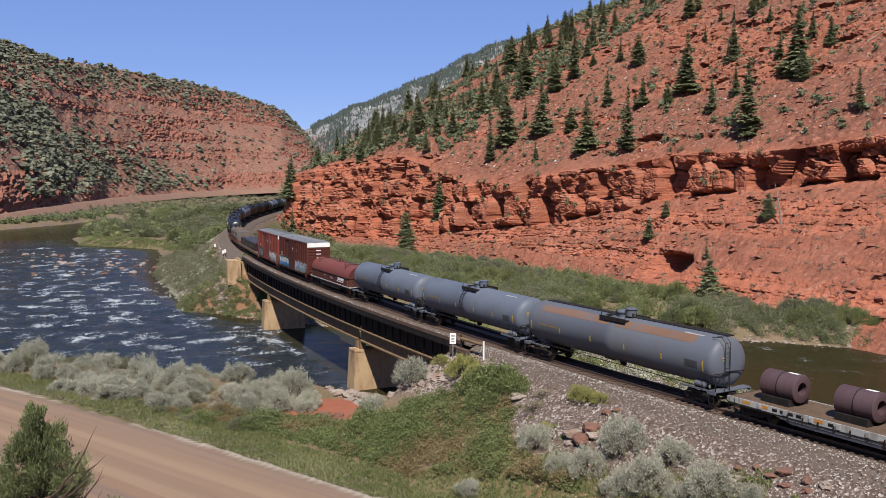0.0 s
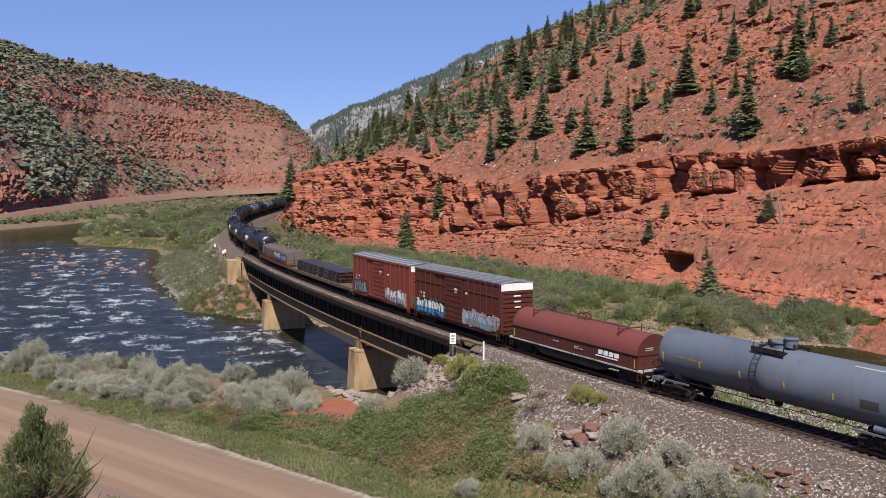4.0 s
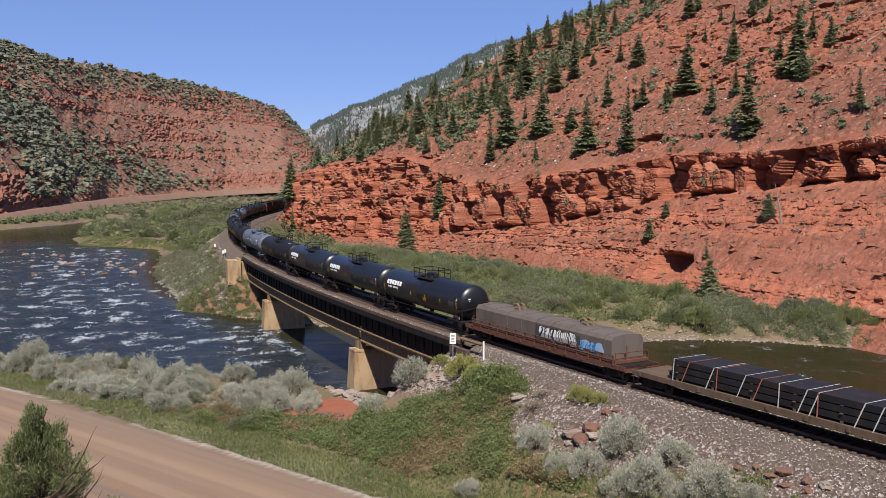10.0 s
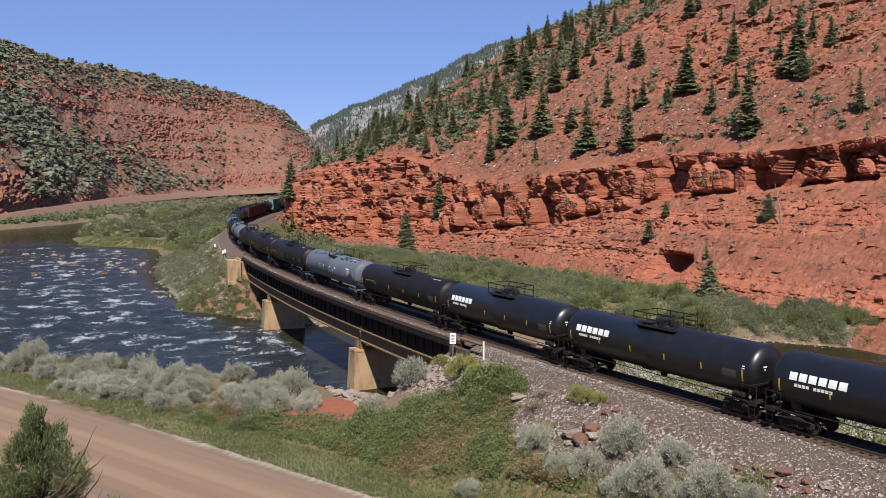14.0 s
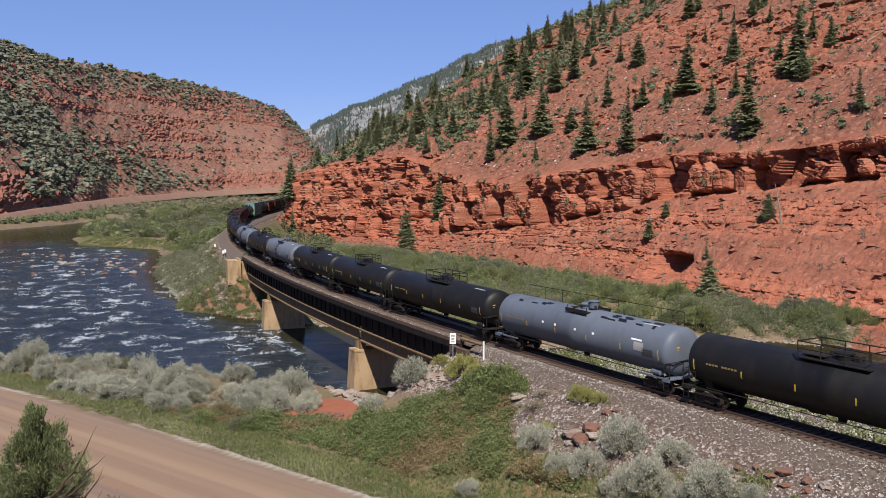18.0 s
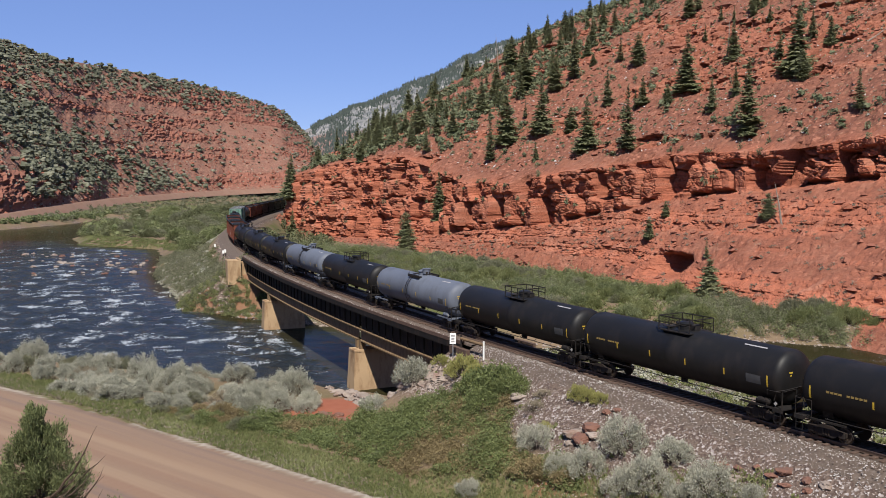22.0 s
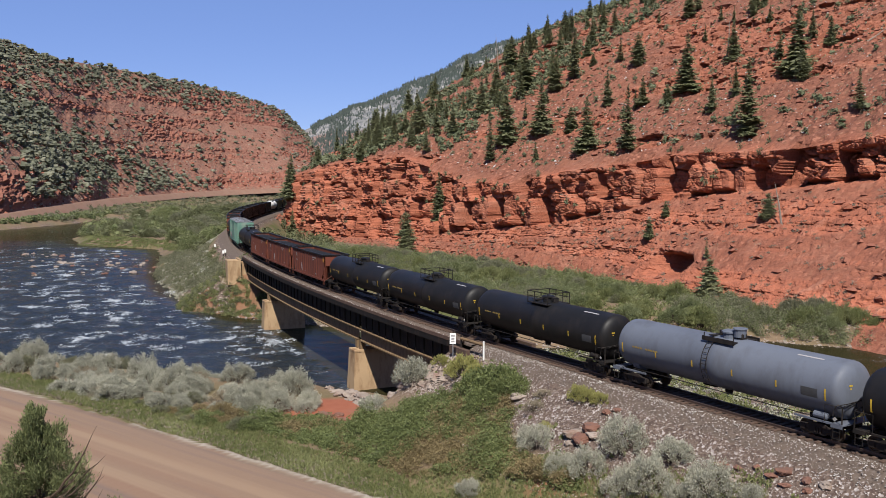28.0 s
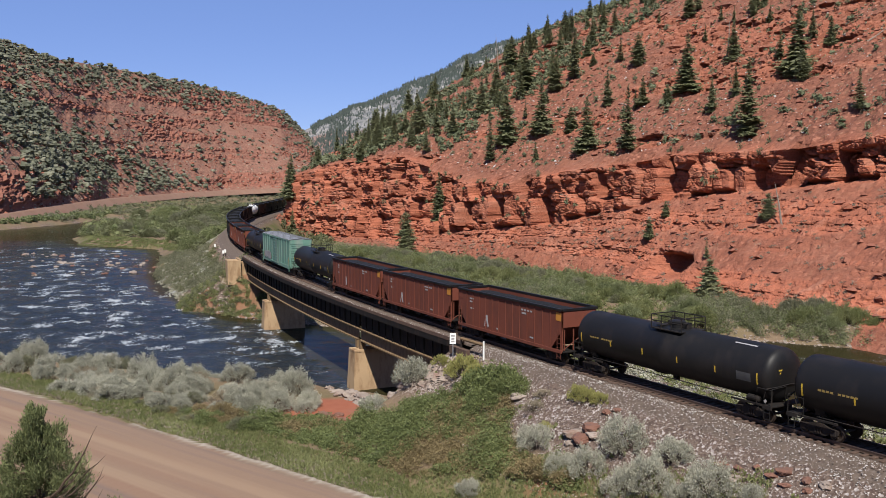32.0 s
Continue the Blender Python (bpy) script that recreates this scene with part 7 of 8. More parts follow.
def tank_car(length, paint, label, r=1.5, logo=False, platform=2.6, long_rail=False, marks=MARK_P, band=None, side_ladder=False, end_ladder=False, patch=None, zc=2.62, walkway=False):
    """A tank wagon with stub sills, dome, platform and rails."""
    car = tagged(new("tank_car"), label, "tank car", "wagons of the freight train")
    half = length / 2 - 0.52
    prof = [(-half, 0.05)]
    for k in range(1, 9):
        a = k / 8 * math.pi / 2
        prof.append((-half + 0.62 * (1 - math.cos(a)), r * math.sin(a) ** 0.72))
    body = prof + [(-half + 1.5, r), (-0.35, r), (-0.32, r + 0.012), (0.32, r + 0.012), (0.35, r)] + [(-x, rr) for x, rr in prof[::-1]]
    trim = paint if paint in (GREY_P, PALE_P, RUSTY_GREY) else UNDER
    part("tank", Geo().lathe(body, 48, "x", (0, 0, zc)), paint, car, smooth=True)
    running_gear(car, length, length - 4.2)
    for d in (1, -1):
        x = d * (length / 2 - 2.1)
        g = Geo().box(min(x - d * 1.1, x + d * 1.6), max(x - d * 1.1, x + d * 1.6), -0.3, 0.3, 0.75, 1.05, 0.03)
        part("stub_sill", g, UNDER, car)
        part("saddle", Geo().prism([(-1.15, 1.75), (-0.9, 1.15), (-0.35, 0.95), (0.35, 0.95), (0.9, 1.15), (1.15, 1.75), (0, zc - r + 0.25)], x - 0.3, x + 0.3), paint, car)
        xe = d * (length / 2 - 0.75)
        part("end_platform", Geo().box(xe - 0.32, xe + 0.32, -1.45, 1.45, 1.02, 1.10, 0.01).box(xe - 0.32, xe + 0.32, -1.48, -1.42, 0.9, 1.12).box(xe - 0.32, xe + 0.32, 1.42, 1.48, 0.9, 1.12).box(min(xe, xe - d * 2.6), max(xe, xe - d * 2.6), -1.36, -1.26, 0.98, 1.08), trim, car)
        g = Geo().tube([(xe + d * 0.28, -1.4, 1.1), (xe + d * 0.28, -1.4, 2.05), (xe + d * 0.28, -0.3, 2.1), (xe + d * 0.28, -0.3, 1.1)], 0.022, 5)
        g.tube([(xe - d * 0.7, -1.45, 1.1), (xe - d * 0.7, -1.45, 2.0), (xe + d * 0.28, -1.45, 2.0), (xe + d * 0.28, -1.45, 1.1)], 0.022, 5)
        part("end_rail", g, UNDER, car)
        part("step_ladder", Geo().tube([(xe - 0.2, -1.45, 1.05), (xe - 0.2, -1.45, 0.35), (xe + 0.2, -1.45, 0.35), (xe + 0.2, -1.45, 1.05)], 0.022, 5).tube([(xe - 0.2, -1.45, 0.7), (xe + 0.2, -1.45, 0.7)], 0.018, 5), UNDER, car)
        hr = half + 0.06
        part("head_rail", Geo().tube([(d * (hr - 0.55), -1.42, zc - 1.15), (d * (hr - 0.42), -1.38, zc - 0.62), (d * (hr - 0.05), -1.0, zc - 0.50), (d * hr, 0.0, zc - 0.42), (d * (hr - 0.05), 1.0, zc - 0.50)], 0.028, 5), UNDER, car, "black curved handrail over the tank end")
        if d > 0:
            part("air_reservoir", Geo().lathe([(half - 1.75, 0.08), (half - 1.7, 0.17), (half - 0.95, 0.17), (half - 0.9, 0.08)], 12, "x", (0, -1.2, 1.30)), trim, car)
        part("brake_wheel", Geo().lathe([(xe + d * 0.05, 0.28), (xe + d * 0.09, 0.28)], 14, "x", (0, 0.7, 1.9)), UNDER, car) if d < 0 else None
    zt = zc + r
    part("manway", Geo().lathe([(zt - 0.12, 0.46), (zt + 0.22, 0.44), (zt + 0.26, 0.52), (zt + 0.34, 0.52), (zt + 0.42, 0.38)], 18, "z"), paint, car)
    part("valve_box", Geo().box(0.62, 1.05, -0.22, 0.22, zt - 0.05, zt + 0.34, 0.05), UNDER, car)
    part("vent_pipe", Geo().tube([(-0.8, 0.1, zt - 0.05), (-0.8, 0.1, zt + 0.3)], 0.1, 8), UNDER, car)
    p = platform / 2
    part("dome_platform", Geo().box(-p, p, -1.05, -0.62, zt - 0.16, zt - 0.10).box(-p, p, 0.62, 1.05, zt - 0.16, zt - 0.10).box(-p, -0.75, -0.62, 0.62, zt - 0.0, zt + 0.04), UNDER, car)
    if side_ladder or long_rail or walkway:
        for y in (-1.07, 1.07):
            part("toe_board", Geo().box(-p - 0.1, p + 0.1, y - 0.02, y + 0.02, zt - 0.24, zt + 0.02), UNDER, car)
        for x in (-p, p):
            part("grab_post", Geo().tube([(x, -1.0, zt - 0.2), (x, -1.0, zt + 0.22)], 0.03, 5), UNDER, car)
        part("dome_cover", Geo().lathe([(zt + 0.1, 0.36), (zt + 0.52, 0.36), (zt + 0.56, 0.42), (zt + 0.62, 0.40)], 16, "z", (0.7, 0.0, 0.0)), paint, car)
    else:
        for y in (-1.0, 1.0):
            for zz in (0.35, 0.72):
                part("railing_bar", Geo().tube([(-p, y, zt + zz), (p, y, zt + zz)], 0.036, 5), UNDER, car)
            for x in np.linspace(-p, p, 4):
                part("railing_post", Geo().tube([(x, y, zt - 0.14), (x, y, zt + 0.72)], 0.036, 5), UNDER, car)
        for x in (-p, p):
            part("railing_bar", Geo().tube([(x, -1.0, zt + 0.72), (x, 1.0, zt + 0.72)], 0.036, 5), UNDER, car)
    if long_rail:
        g = Geo().box(-half + 1.2, half - 1.2, 0.5, 0.95, zt - 0.25, zt - 0.2)
        for x in np.linspace(-half + 1.2, half - 1.2, 9):
            g.tube([(x, 0.95, zt - 0.3), (x, 0.95, zt + 0.75)], 0.02, 5)
        g.tube([(-half + 1.2, 0.95, zt + 0.75), (half - 1.2, 0.95, zt + 0.75)], 0.022, 5)
        part("roof_handrail", g, UNDER, car)
    if walkway:
        part("top_walkway", Geo().box(-half + 0.8, half - 0.5, 0.02, 0.62, zt - 0.02, zt + 0.05), UNDER, car)
    if side_ladder:
        g = Geo()
        for x in (-0.75, -0.35):
            g.tube([(x, -(r + 0.09) * math.cos(radians(a)), zc + (r + 0.09) * math.sin(radians(a))) for a in range(-38, 72, 10)], 0.025, 5)
        for a in range(-36, 70, 12):
            y, z = -(r + 0.09) * math.cos(radians(a)), zc + (r + 0.09) * math.sin(radians(a))
            g.tube([(-0.75, y, z), (-0.35, y, z)], 0.016, 4)
        part("side_ladder", g, UNDER, car)
    if end_ladder:
        part("end_ladder", ladder_geo(half + 0.12, -0.55, 1.1, zt - 0.25, 0.4, "y"), UNDER, car)
        part("end_ladder_top", Geo().tube([(half + 0.12, -0.75, zt - 0.25), (half - 0.2, -0.75, zt + 0.05), (half - 0.9, -0.75, zt - 0.05)], 0.022, 5).tube([(half + 0.12, -0.35, zt - 0.25), (half - 0.2, -0.35, zt + 0.05), (half - 0.9, -0.35, zt - 0.05)], 0.022, 5), UNDER, car)
    part("bottom_outlet", Geo().lathe([(zc - r - 0.32, 0.16), (zc - r - 0.3, 0.2), (zc - r + 0.1, 0.26)], 12, "z"), UNDER, car)
    part("brake_pipe", Geo().tube([(-half + 1.5, -1.1, 1.12), (half - 1.5, -1.1, 1.12)], 0.03, 5).tube([(-half + 1.5, 1.0, 1.12), (half - 1.5, 1.0, 1.12)], 0.03, 5).tube([(-2.2, 0.3, 1.0), (-1.2, 0.3, 1.0)], 0.15, 8), UNDER, car)
    for x in np.linspace(-half + 1.6, half - 1.6, 8):
        part("pipe_hanger", Geo().tube([(x, -1.1, 1.12), (x, -0.75, zc - r + 0.32)], 0.016, 4), UNDER, car)
    if marks:
        for x in np.linspace(-half + 0.85, half - 0.9, 6):
            tall = 14 if abs(x) < half - 1.2 else 24
            part("reflector", arc_patch(x - 0.045, x + 0.045, -tall / 2 - 6, tall / 2 - 6, r, zc, 3), YELLOW_P if marks is MARK_P else marks, car)
    grey = STENCIL
    part("stencil_panel", arc_patch(half - 2.35, half - 1.35, -16, 2, r, zc, 4), grey, car, "pale stencilled data panel")
    if not logo:
        part("roof_notice", arc_patch(half - 3.3, half - 1.7, 66, 70, r, zc, 2), SPRAY_GREY, car, "pale painted strip on the shoulder")
    for k in range(2 if logo else 0):
        part("data_line", arc_patch(half - 0.95, half - 0.75, 8 + k * 5, 10 + k * 5, r, zc, 1), WHITE_P if logo else marks or WHITE_P, car)
    x0 = -half + 1.45
    lines = [(0, 0.5), (0.58, 0.5), (1.16, 0.5), (1.74, 0.5), (2.32, 0.5), (2.9, 0.5)]
    if logo:
        for dx, w in lines:
            part("logo_block", arc_patch(x0 + dx, x0 + dx + w * 0.92, 9, 25, r, zc, 3), WHITE_P, car, "plain white painted block")
    for k, w in enumerate((0.18, 0.18, 0.18, 0.18, 0.0, 0.17, 0.17, 0.17, 0.17, 0.17)):
        if w:
            part("number_bar", arc_patch(x0 + 0.35 + k * 0.23, x0 + 0.35 + k * 0.23 + w, -3 if logo else -1, 3 if logo else 3, r, zc, 1), WHITE_P if logo else (marks or WHITE_P), car)
    e = half - 0.78 * 0.16
    for k in range(3):
        part("end_mark", Geo().box(half - 0.075, half - 0.035, -0.78 + 0.06 * k, -0.36, zc + 0.34 - k * 0.16, zc + 0.42 - k * 0.16), WHITE_P if logo else (YELLOW_P if marks else WHITE_P), car)
    part("placard", Geo().add([(half - 0.3 + a, y, 1.36 + c) for y in (-1.52, -1.50) for a, c in ((0, -0.12), (0.12, 0), (0, 0.12), (-0.12, 0))],
                                      [(0, 1, 2, 3), (7, 6, 5, 4), (0, 4, 5, 1), (1, 5, 6, 2), (2, 6, 7, 3), (3, 7, 4, 0)]), DIRTY_WHITE, car, "grimy white diamond placard holder")
    if band:
        part("rust_patch", arc_patch(-half + 1.6, half - 2.0, 40, 66, r - 0.006, zc, 10), band, car, "rusted flaking paint along the shoulder", smooth=True)
    if patch:
        part("repaint_patch", arc_patch(0.9, 1.6, -24, -10, r, zc, 3, 0.15), patch, car, "yellow painted patch")
    return car


def graffiti(car, x0, x1, z0, z1, y, mats, seed):
    """A sprayed piece: ragged cloud, swollen shapes filled in two tones, outlines and glints; nothing legible.
    mats: cloud, lower fill, upper fill, outline, glint (fewer: cloud and line only)."""
    rng = random.Random(seed)
    step = [0]

    def lay(pts, m):
        step[0] += 1
        yy = y - 0.004 - 0.0007 * step[0]
        part("graffiti", Geo().side(pts, yy - 0.0003, yy + 0.0003), m, car, "sprayed graffiti shape")

    def blob(cx, cz, w, h, n=11, rough=0.22, lo=0.0, hi=1.0):
        pts = []
        for k in range(n):
            a = k * 2 * math.pi / n
            r = 1 + rng.uniform(-rough, rough)
            px, pz = cx + w * r * max(-0.9, min(0.9, 1.2 * math.cos(a))), cz + h * r * max(-0.9, min(0.9, 1.2 * math.sin(a)))
            pts.append((px, pz))
        return pts

    def stroke(path, w, m):
        left, right = [], []
        for k, (px, pz) in enumerate(path):
            qx, qz = path[min(k + 1, len(path) - 1)]
            ox, oz = path[max(k - 1, 0)]
            d = math.hypot(qx - ox, qz - oz) or 1
            nx, nz = -(qz - oz) / d * w / 2, (qx - ox) / d * w / 2
            left.append((px + nx, pz + nz))
            right.append((px - nx, pz - nz))
        for k in range(len(path) - 1):
            lay([left[k], left[k + 1], right[k + 1], right[k]], m)

    L, H = x1 - x0, z1 - z0
    rich = len(mats) > 3
    n = max(3, int(L / 0.75))
    for k in range(n + 1):
        lay(blob(x0 + L * k / n, z0 + H * rng.uniform(0.42, 0.6), L / n * 0.75, H * rng.uniform(0.38, 0.52), 12, 0.25), mats[0])
    outline = mats[3] if rich else mats[-1]
    for k in range(n):
        cx, cz = x0 + L * (k + 0.5) / n, z0 + H * rng.uniform(0.44, 0.54)
        w, h = L / n * 0.52, H * rng.uniform(0.36, 0.46)
        if rich:
            big = blob(cx, cz, w, h, 12, 0.16)
            lay([(cx + (px - cx) * 1.12, cz + (pz - cz) * 1.1) for px, pz in big], outline)
            lay(big, mats[1])
            lay([(px, max(pz, cz - 0.05 * H)) for px, pz in big], mats[2])
        for j in range(3 if rich else 4):
            a, bx = rng.uniform(-0.8, 0.8), rng.uniform(-0.5, 0.5)
            path = [(cx + w * (a + bx * t + 0.35 * math.sin(t * 5 + k)), cz + h * (0.85 - 1.7 * t)) for t in (0, 0.3, 0.6, 1.0)]
            stroke(path, L / n * rng.uniform(0.07, 0.16), outline if j else mats[-1])


def boxcar(length, paint, roof, label, height=5.15, ribs=14, marks=WHITE_P, tags=()):
    car = tagged(new("boxcar"), label, "boxcar", "wagons of the freight train")
    half, w = length / 2 - 0.52, 1.5
    z0, z1 = 1.05, height - 0.22
    part("body", Geo().box(-half, half, -w, w, z0, z1, 0.02), paint, car)
    part("side_sill", Geo().box(-half + 0.4, half - 0.4, -w - 0.03, w + 0.03, 0.78, 1.22, 0.02), paint, car)
    part("roof", Geo().prism([(-w - 0.04, z1), (w + 0.04, z1), (w + 0.04, z1 + 0.08), (0, z1 + 0.24), (-w - 0.04, z1 + 0.08)], -half - 0.02, half + 0.02), roof, car, "weathered galvanised roof")
    seam = Geo().prism([(-w - 0.05, z1 + 0.02), (-w - 0.05, z1 + 0.12), (0, z1 + 0.285), (w + 0.05, z1 + 0.12), (w + 0.05, z1 + 0.02), (0, z1 + 0.2)], -0.11, 0.11).mesh("roof_seam")
    seam.materials.append(GALV if roof is ROOF_SEAM else ROOF_SEAM)
    for x in np.linspace(-half + 0.05, half - 0.05, 13):
        o = new("roof_seam", seam)
        o.parent, o.matrix_basis = car, Matrix.Translation((x, 0, 0))
    for side in (-1, 1):
        rib = Geo().box(-0.07, 0.07, min(side * w, side * (w + 0.075)), max(side * w, side * (w + 0.075)), z0 + 0.12, z1 - 0.1, 0.015).mesh("side_post")
        rib.materials.append(paint)
        for x in np.linspace(-half + 0.25, half - 0.25, ribs):
            if abs(x) > 1.7:
                o = new("side_post", rib)
                o.parent, o.matrix_basis = car, Matrix.Translation((x, 0, 0))
        y = side * (w + 0.05)
        g = Geo().box(-1.55, 1.55, min(y, y + side * 0.05), max(y, y + side * 0.05), z0 + 0.1, z1 - 0.15, 0.015)
        door = part("sliding_door", g, paint, car)
        for z in np.linspace(z0 + 0.35, z1 - 0.45, 8):
            part("door_rib", Geo().box(-1.45, 1.45, min(y + side * 0.05, y + side * 0.08), max(y + side * 0.05, y + side * 0.08), z, z + 0.10), paint, door)
        part("door_track", Geo().box(-3.4, 1.7, min(y, y + side * 0.1), max(y, y + side * 0.1), z0 + 0.02, z0 + 0.1).box(-3.4, 1.7, min(y, y + side * 0.1), max(y, y + side * 0.1), z1 - 0.13, z1 - 0.05), paint, car)
        part("top_chord", Geo().box(-half, half, min(side * w, side * (w + 0.06)), max(side * w, side * (w + 0.06)), z1 - 0.14, z1 + 0.02), paint, car)
        for d in (-1, 1):
            part("corner_ladder", ladder_geo(d * (half - 0.3), side * (w + 0.1), 0.5, 2.2 if d < 0 else 2.2, 0.42), paint, car)
    for d in (-1, 1):
        g = Geo()
        for z in np.linspace(z0 + 0.25, z1 - 0.75, 9):
            g.prism([(-1.35, z), (1.35, z), (1.35, z + 0.18), (-1.35, z + 0.18)], d * half if d > 0 else -half - 0.06, half + 0.06 if d > 0 else -half)
        part("end_corrugation", g, paint, car)
        part("end_panel", Geo().box(min(d * half, d * (half + 0.04)), max(d * half, d * (half + 0.04)), -w + 0.02, w - 0.02, z1 - 0.52, z1 + 0.06), WHITE_P if marks is WHITE_P else paint, car, "pale painted panel under the roof edge")
        part("end_ladder", ladder_geo(d * (half + 0.12), -1.15, 0.9, 2.4, 0.42, "y"), paint, car)
        part("crossover_step", Geo().box(min(d * half, d * (half + 0.35)), max(d * half, d * (half + 0.35)), -1.3, 1.3, 1.0, 1.06), UNDER, car)
        for k in range(3):
            part("end_mark", Geo().box(d * (half + 0.065), d * (half + 0.072), -0.35 + 0.05 * k, 0.3, z1 - 1.0 - 0.45 * k, z1 - 0.9 - 0.45 * k), marks, car)
    part("centre_sill", Geo().box(-half, half, -0.3, 0.3, 0.62, 1.05), UNDER, car)
    part("brake_gear", Geo().box(-1.8, -0.6, -0.5, 0.3, 0.55, 0.95, 0.05).tube([(0.4, 0.4, 0.75), (1.6, 0.4, 0.75)], 0.2, 10).tube([(-5, -0.5, 0.6), (5, -0.5, 0.6)], 0.025, 5), UNDER, car)
    yb = -w - 0.008
    for i, (x, z, wd) in enumerate(((-half + 1.0, 2.75, 0.42), (-half + 1.0, 2.45, 0.34), (-half + 1.75, 2.75, 0.42), (-half + 1.75, 2.45, 0.34), (1.75 + 0.2, 3.6, 0.5), (0.2, 3.75, 0.5), (0.2, 3.55, 0.42), (half - 1.9, 2.1, 0.3), (half - 1.9, 1.9, 0.34), (half - 1.3, 2.1, 0.3), (half - 1.3, 1.9, 0.26))):
        dy = 0.10 if abs(x) < 1.5 else 0.0
        part("number_bar", Geo().box(x, x + wd, yb - dy - 0.006, yb - dy, z, z + 0.16), marks, car)
    for i, (a, b, c, d2, mats) in enumerate(tags):
        graffiti(car, a, b, c, d2, -w - 0.085, mats, 50 + i + int(length * 7) + len(label))
    if roof is ROOF_SEAM:                              # panelled sides: two rows of level ribs between the posts
        for z in (z0 + 1.35, z1 - 1.05):
            for a, c in ((-half + 0.25, -1.75), (1.75, half - 0.25)):
                part("level_rib", Geo().box(a, c, -w - 0.06, -w, z - 0.05, z + 0.05, 0.012), paint, car)
    for x in (-half + 0.75, half - 1.05):
        part("reflector", Geo().box(x - 0.05, x + 0.05, -w - 0.02, -w - 0.008, 1.3, 2.3), ORANGE_P, car, "orange reflective strip")
    running_gear(car, length, length - 4.0)
    return car


def hopper(length, paint, label, coal=True):
    """An open coal gondola with posts, sloped-end bays and end cages."""
    car = tagged(new("coal_hopper"), label, "hopper car", "wagons of the freight train")
    half, w, z0, z1 = length / 2 - 0.5, 1.52, 1.0, 3.95
    be = half - 1.35
    for side in (-1, 1):
        y0, y1 = sorted((side * (w - 0.04), side * w))
        part("side_sheet", Geo().side([(-half, z1), (half, z1), (half, 2.6), (be, z0 + 0.05), (-be, z0 + 0.05), (-half, 2.6)], y0, y1), paint, car)
        rib = Geo().box(-0.05, 0.05, min(side * w, side * (w + 0.045)), max(side * w, side * (w + 0.045)), z0 + 0.05, z1 - 0.02, 0.012).mesh("side_post")
        rib.materials.append(paint)
        for x in np.linspace(-be + 0.1, be - 0.1, 13):
            o = new("side_post", rib)
            o.parent, o.matrix_basis = car, Matrix.Translation((x, 0, 0))
        y0, y1 = sorted((side * (w - 0.06), side * (w + 0.13)))
        part("top_chord", Geo().box(-half, half, y0, y1, z1 - 0.02, z1 + 0.15, 0.02), DULL_BLACK, car)
        y0, y1 = sorted((side * (w - 0.02), side * (w + 0.06)))
        part("side_sill", Geo().box(-half, half, y0, y1, z0 - 0.12, z0 + 0.12, 0.01), paint, car)
        for d in (-1, 1):
            part("end_panel", Geo().box(min(d * (half - 0.75), d * (half - 0.12)), max(d * (half - 0.75), d * (half - 0.12)), min(side * (w + 0.012), side * (w + 0.02)), max(side * (w + 0.012), side * (w + 0.02)), z1 - 0.75, z1 - 0.15), ORANGE_P if d > 0 else paint, car, "yellow-orange reflective end panel" if d > 0 else "")
            part("corner_post", Geo().box(min(d * (half - 0.1), d * half), max(d * (half - 0.1), d * half), *sorted((side * (w - 0.1), side * w)), z0, z1), paint, car)
            part("cage_ladder", ladder_geo(d * (half - 0.35), side * (w + 0.03), 0.45, 2.5, 0.4), paint, car)
    for d in (-1, 1):
        a, b = (be, half) if d > 0 else (-half, -be)
        sl = [(d * half, z1), (d * half, 2.75), (d * (be - 1.0), z0), (d * (be - 1.05), z0 + 0.06), (d * (half - 0.06), 2.8), (d * (half - 0.06), z1)]
        part("slope_sheet", Geo().side(sl, -w + 0.05, w - 0.05), paint, car)
        part("end_chord", Geo().box(min(d * (half - 0.1), d * (half + 0.06)), max(d * (half - 0.1), d * (half + 0.06)), -w, w, z1 - 0.02, z1 + 0.15), DULL_BLACK, car)
        brace = Geo()
        for y in (-1.2, -0.4, 0.4, 1.2):
            brace.tube([(d * (half - 0.15), y, z0 + 0.05), (d * (half - 0.15), y, 2.8)], 0.045, 5)
        brace.tube([(d * (half - 0.15), -1.3, 1.1), (d * (half - 0.15), 1.3, 2.6)], 0.035, 5)
        part("end_cage", brace, paint, car)
        part("end_deck", Geo().box(min(d * (be - 0.6), d * (half + 0.1)), max(d * (be - 0.6), d * (half + 0.1)), -1.45, 1.45, z0 - 0.06, z0), UNDER, car)
    part("inner_floor", Geo().box(-be + 1, be - 1, -w + 0.05, w - 0.05, z0, z0 + 0.06), DARK_IN, car)
    nx, ny = 40, 9
    xs, ys = np.linspace(-half + 0.1, half - 0.1, nx), np.linspace(-w + 0.06, w - 0.06, ny)
    X, Y = np.meshgrid(xs, ys, indexing="ij")
    top = 3.55 + 0.35 * (1 - (Y / w) ** 2) * np.clip((half - np.abs(X)) / 1.6, 0, 1) + 0.14 * (fbm(X * 1.1, Y * 1.4, 5) - 0.5)
    part("coal", quads("coal", np.stack([X, Y, top], -1).reshape(-1, 3), grid_faces(nx, ny), COAL), COAL, car, "heaped black coal")
    part("centre_sill", Geo().box(-half, half, -0.28, 0.28, 0.65, 1.0), UNDER, car)
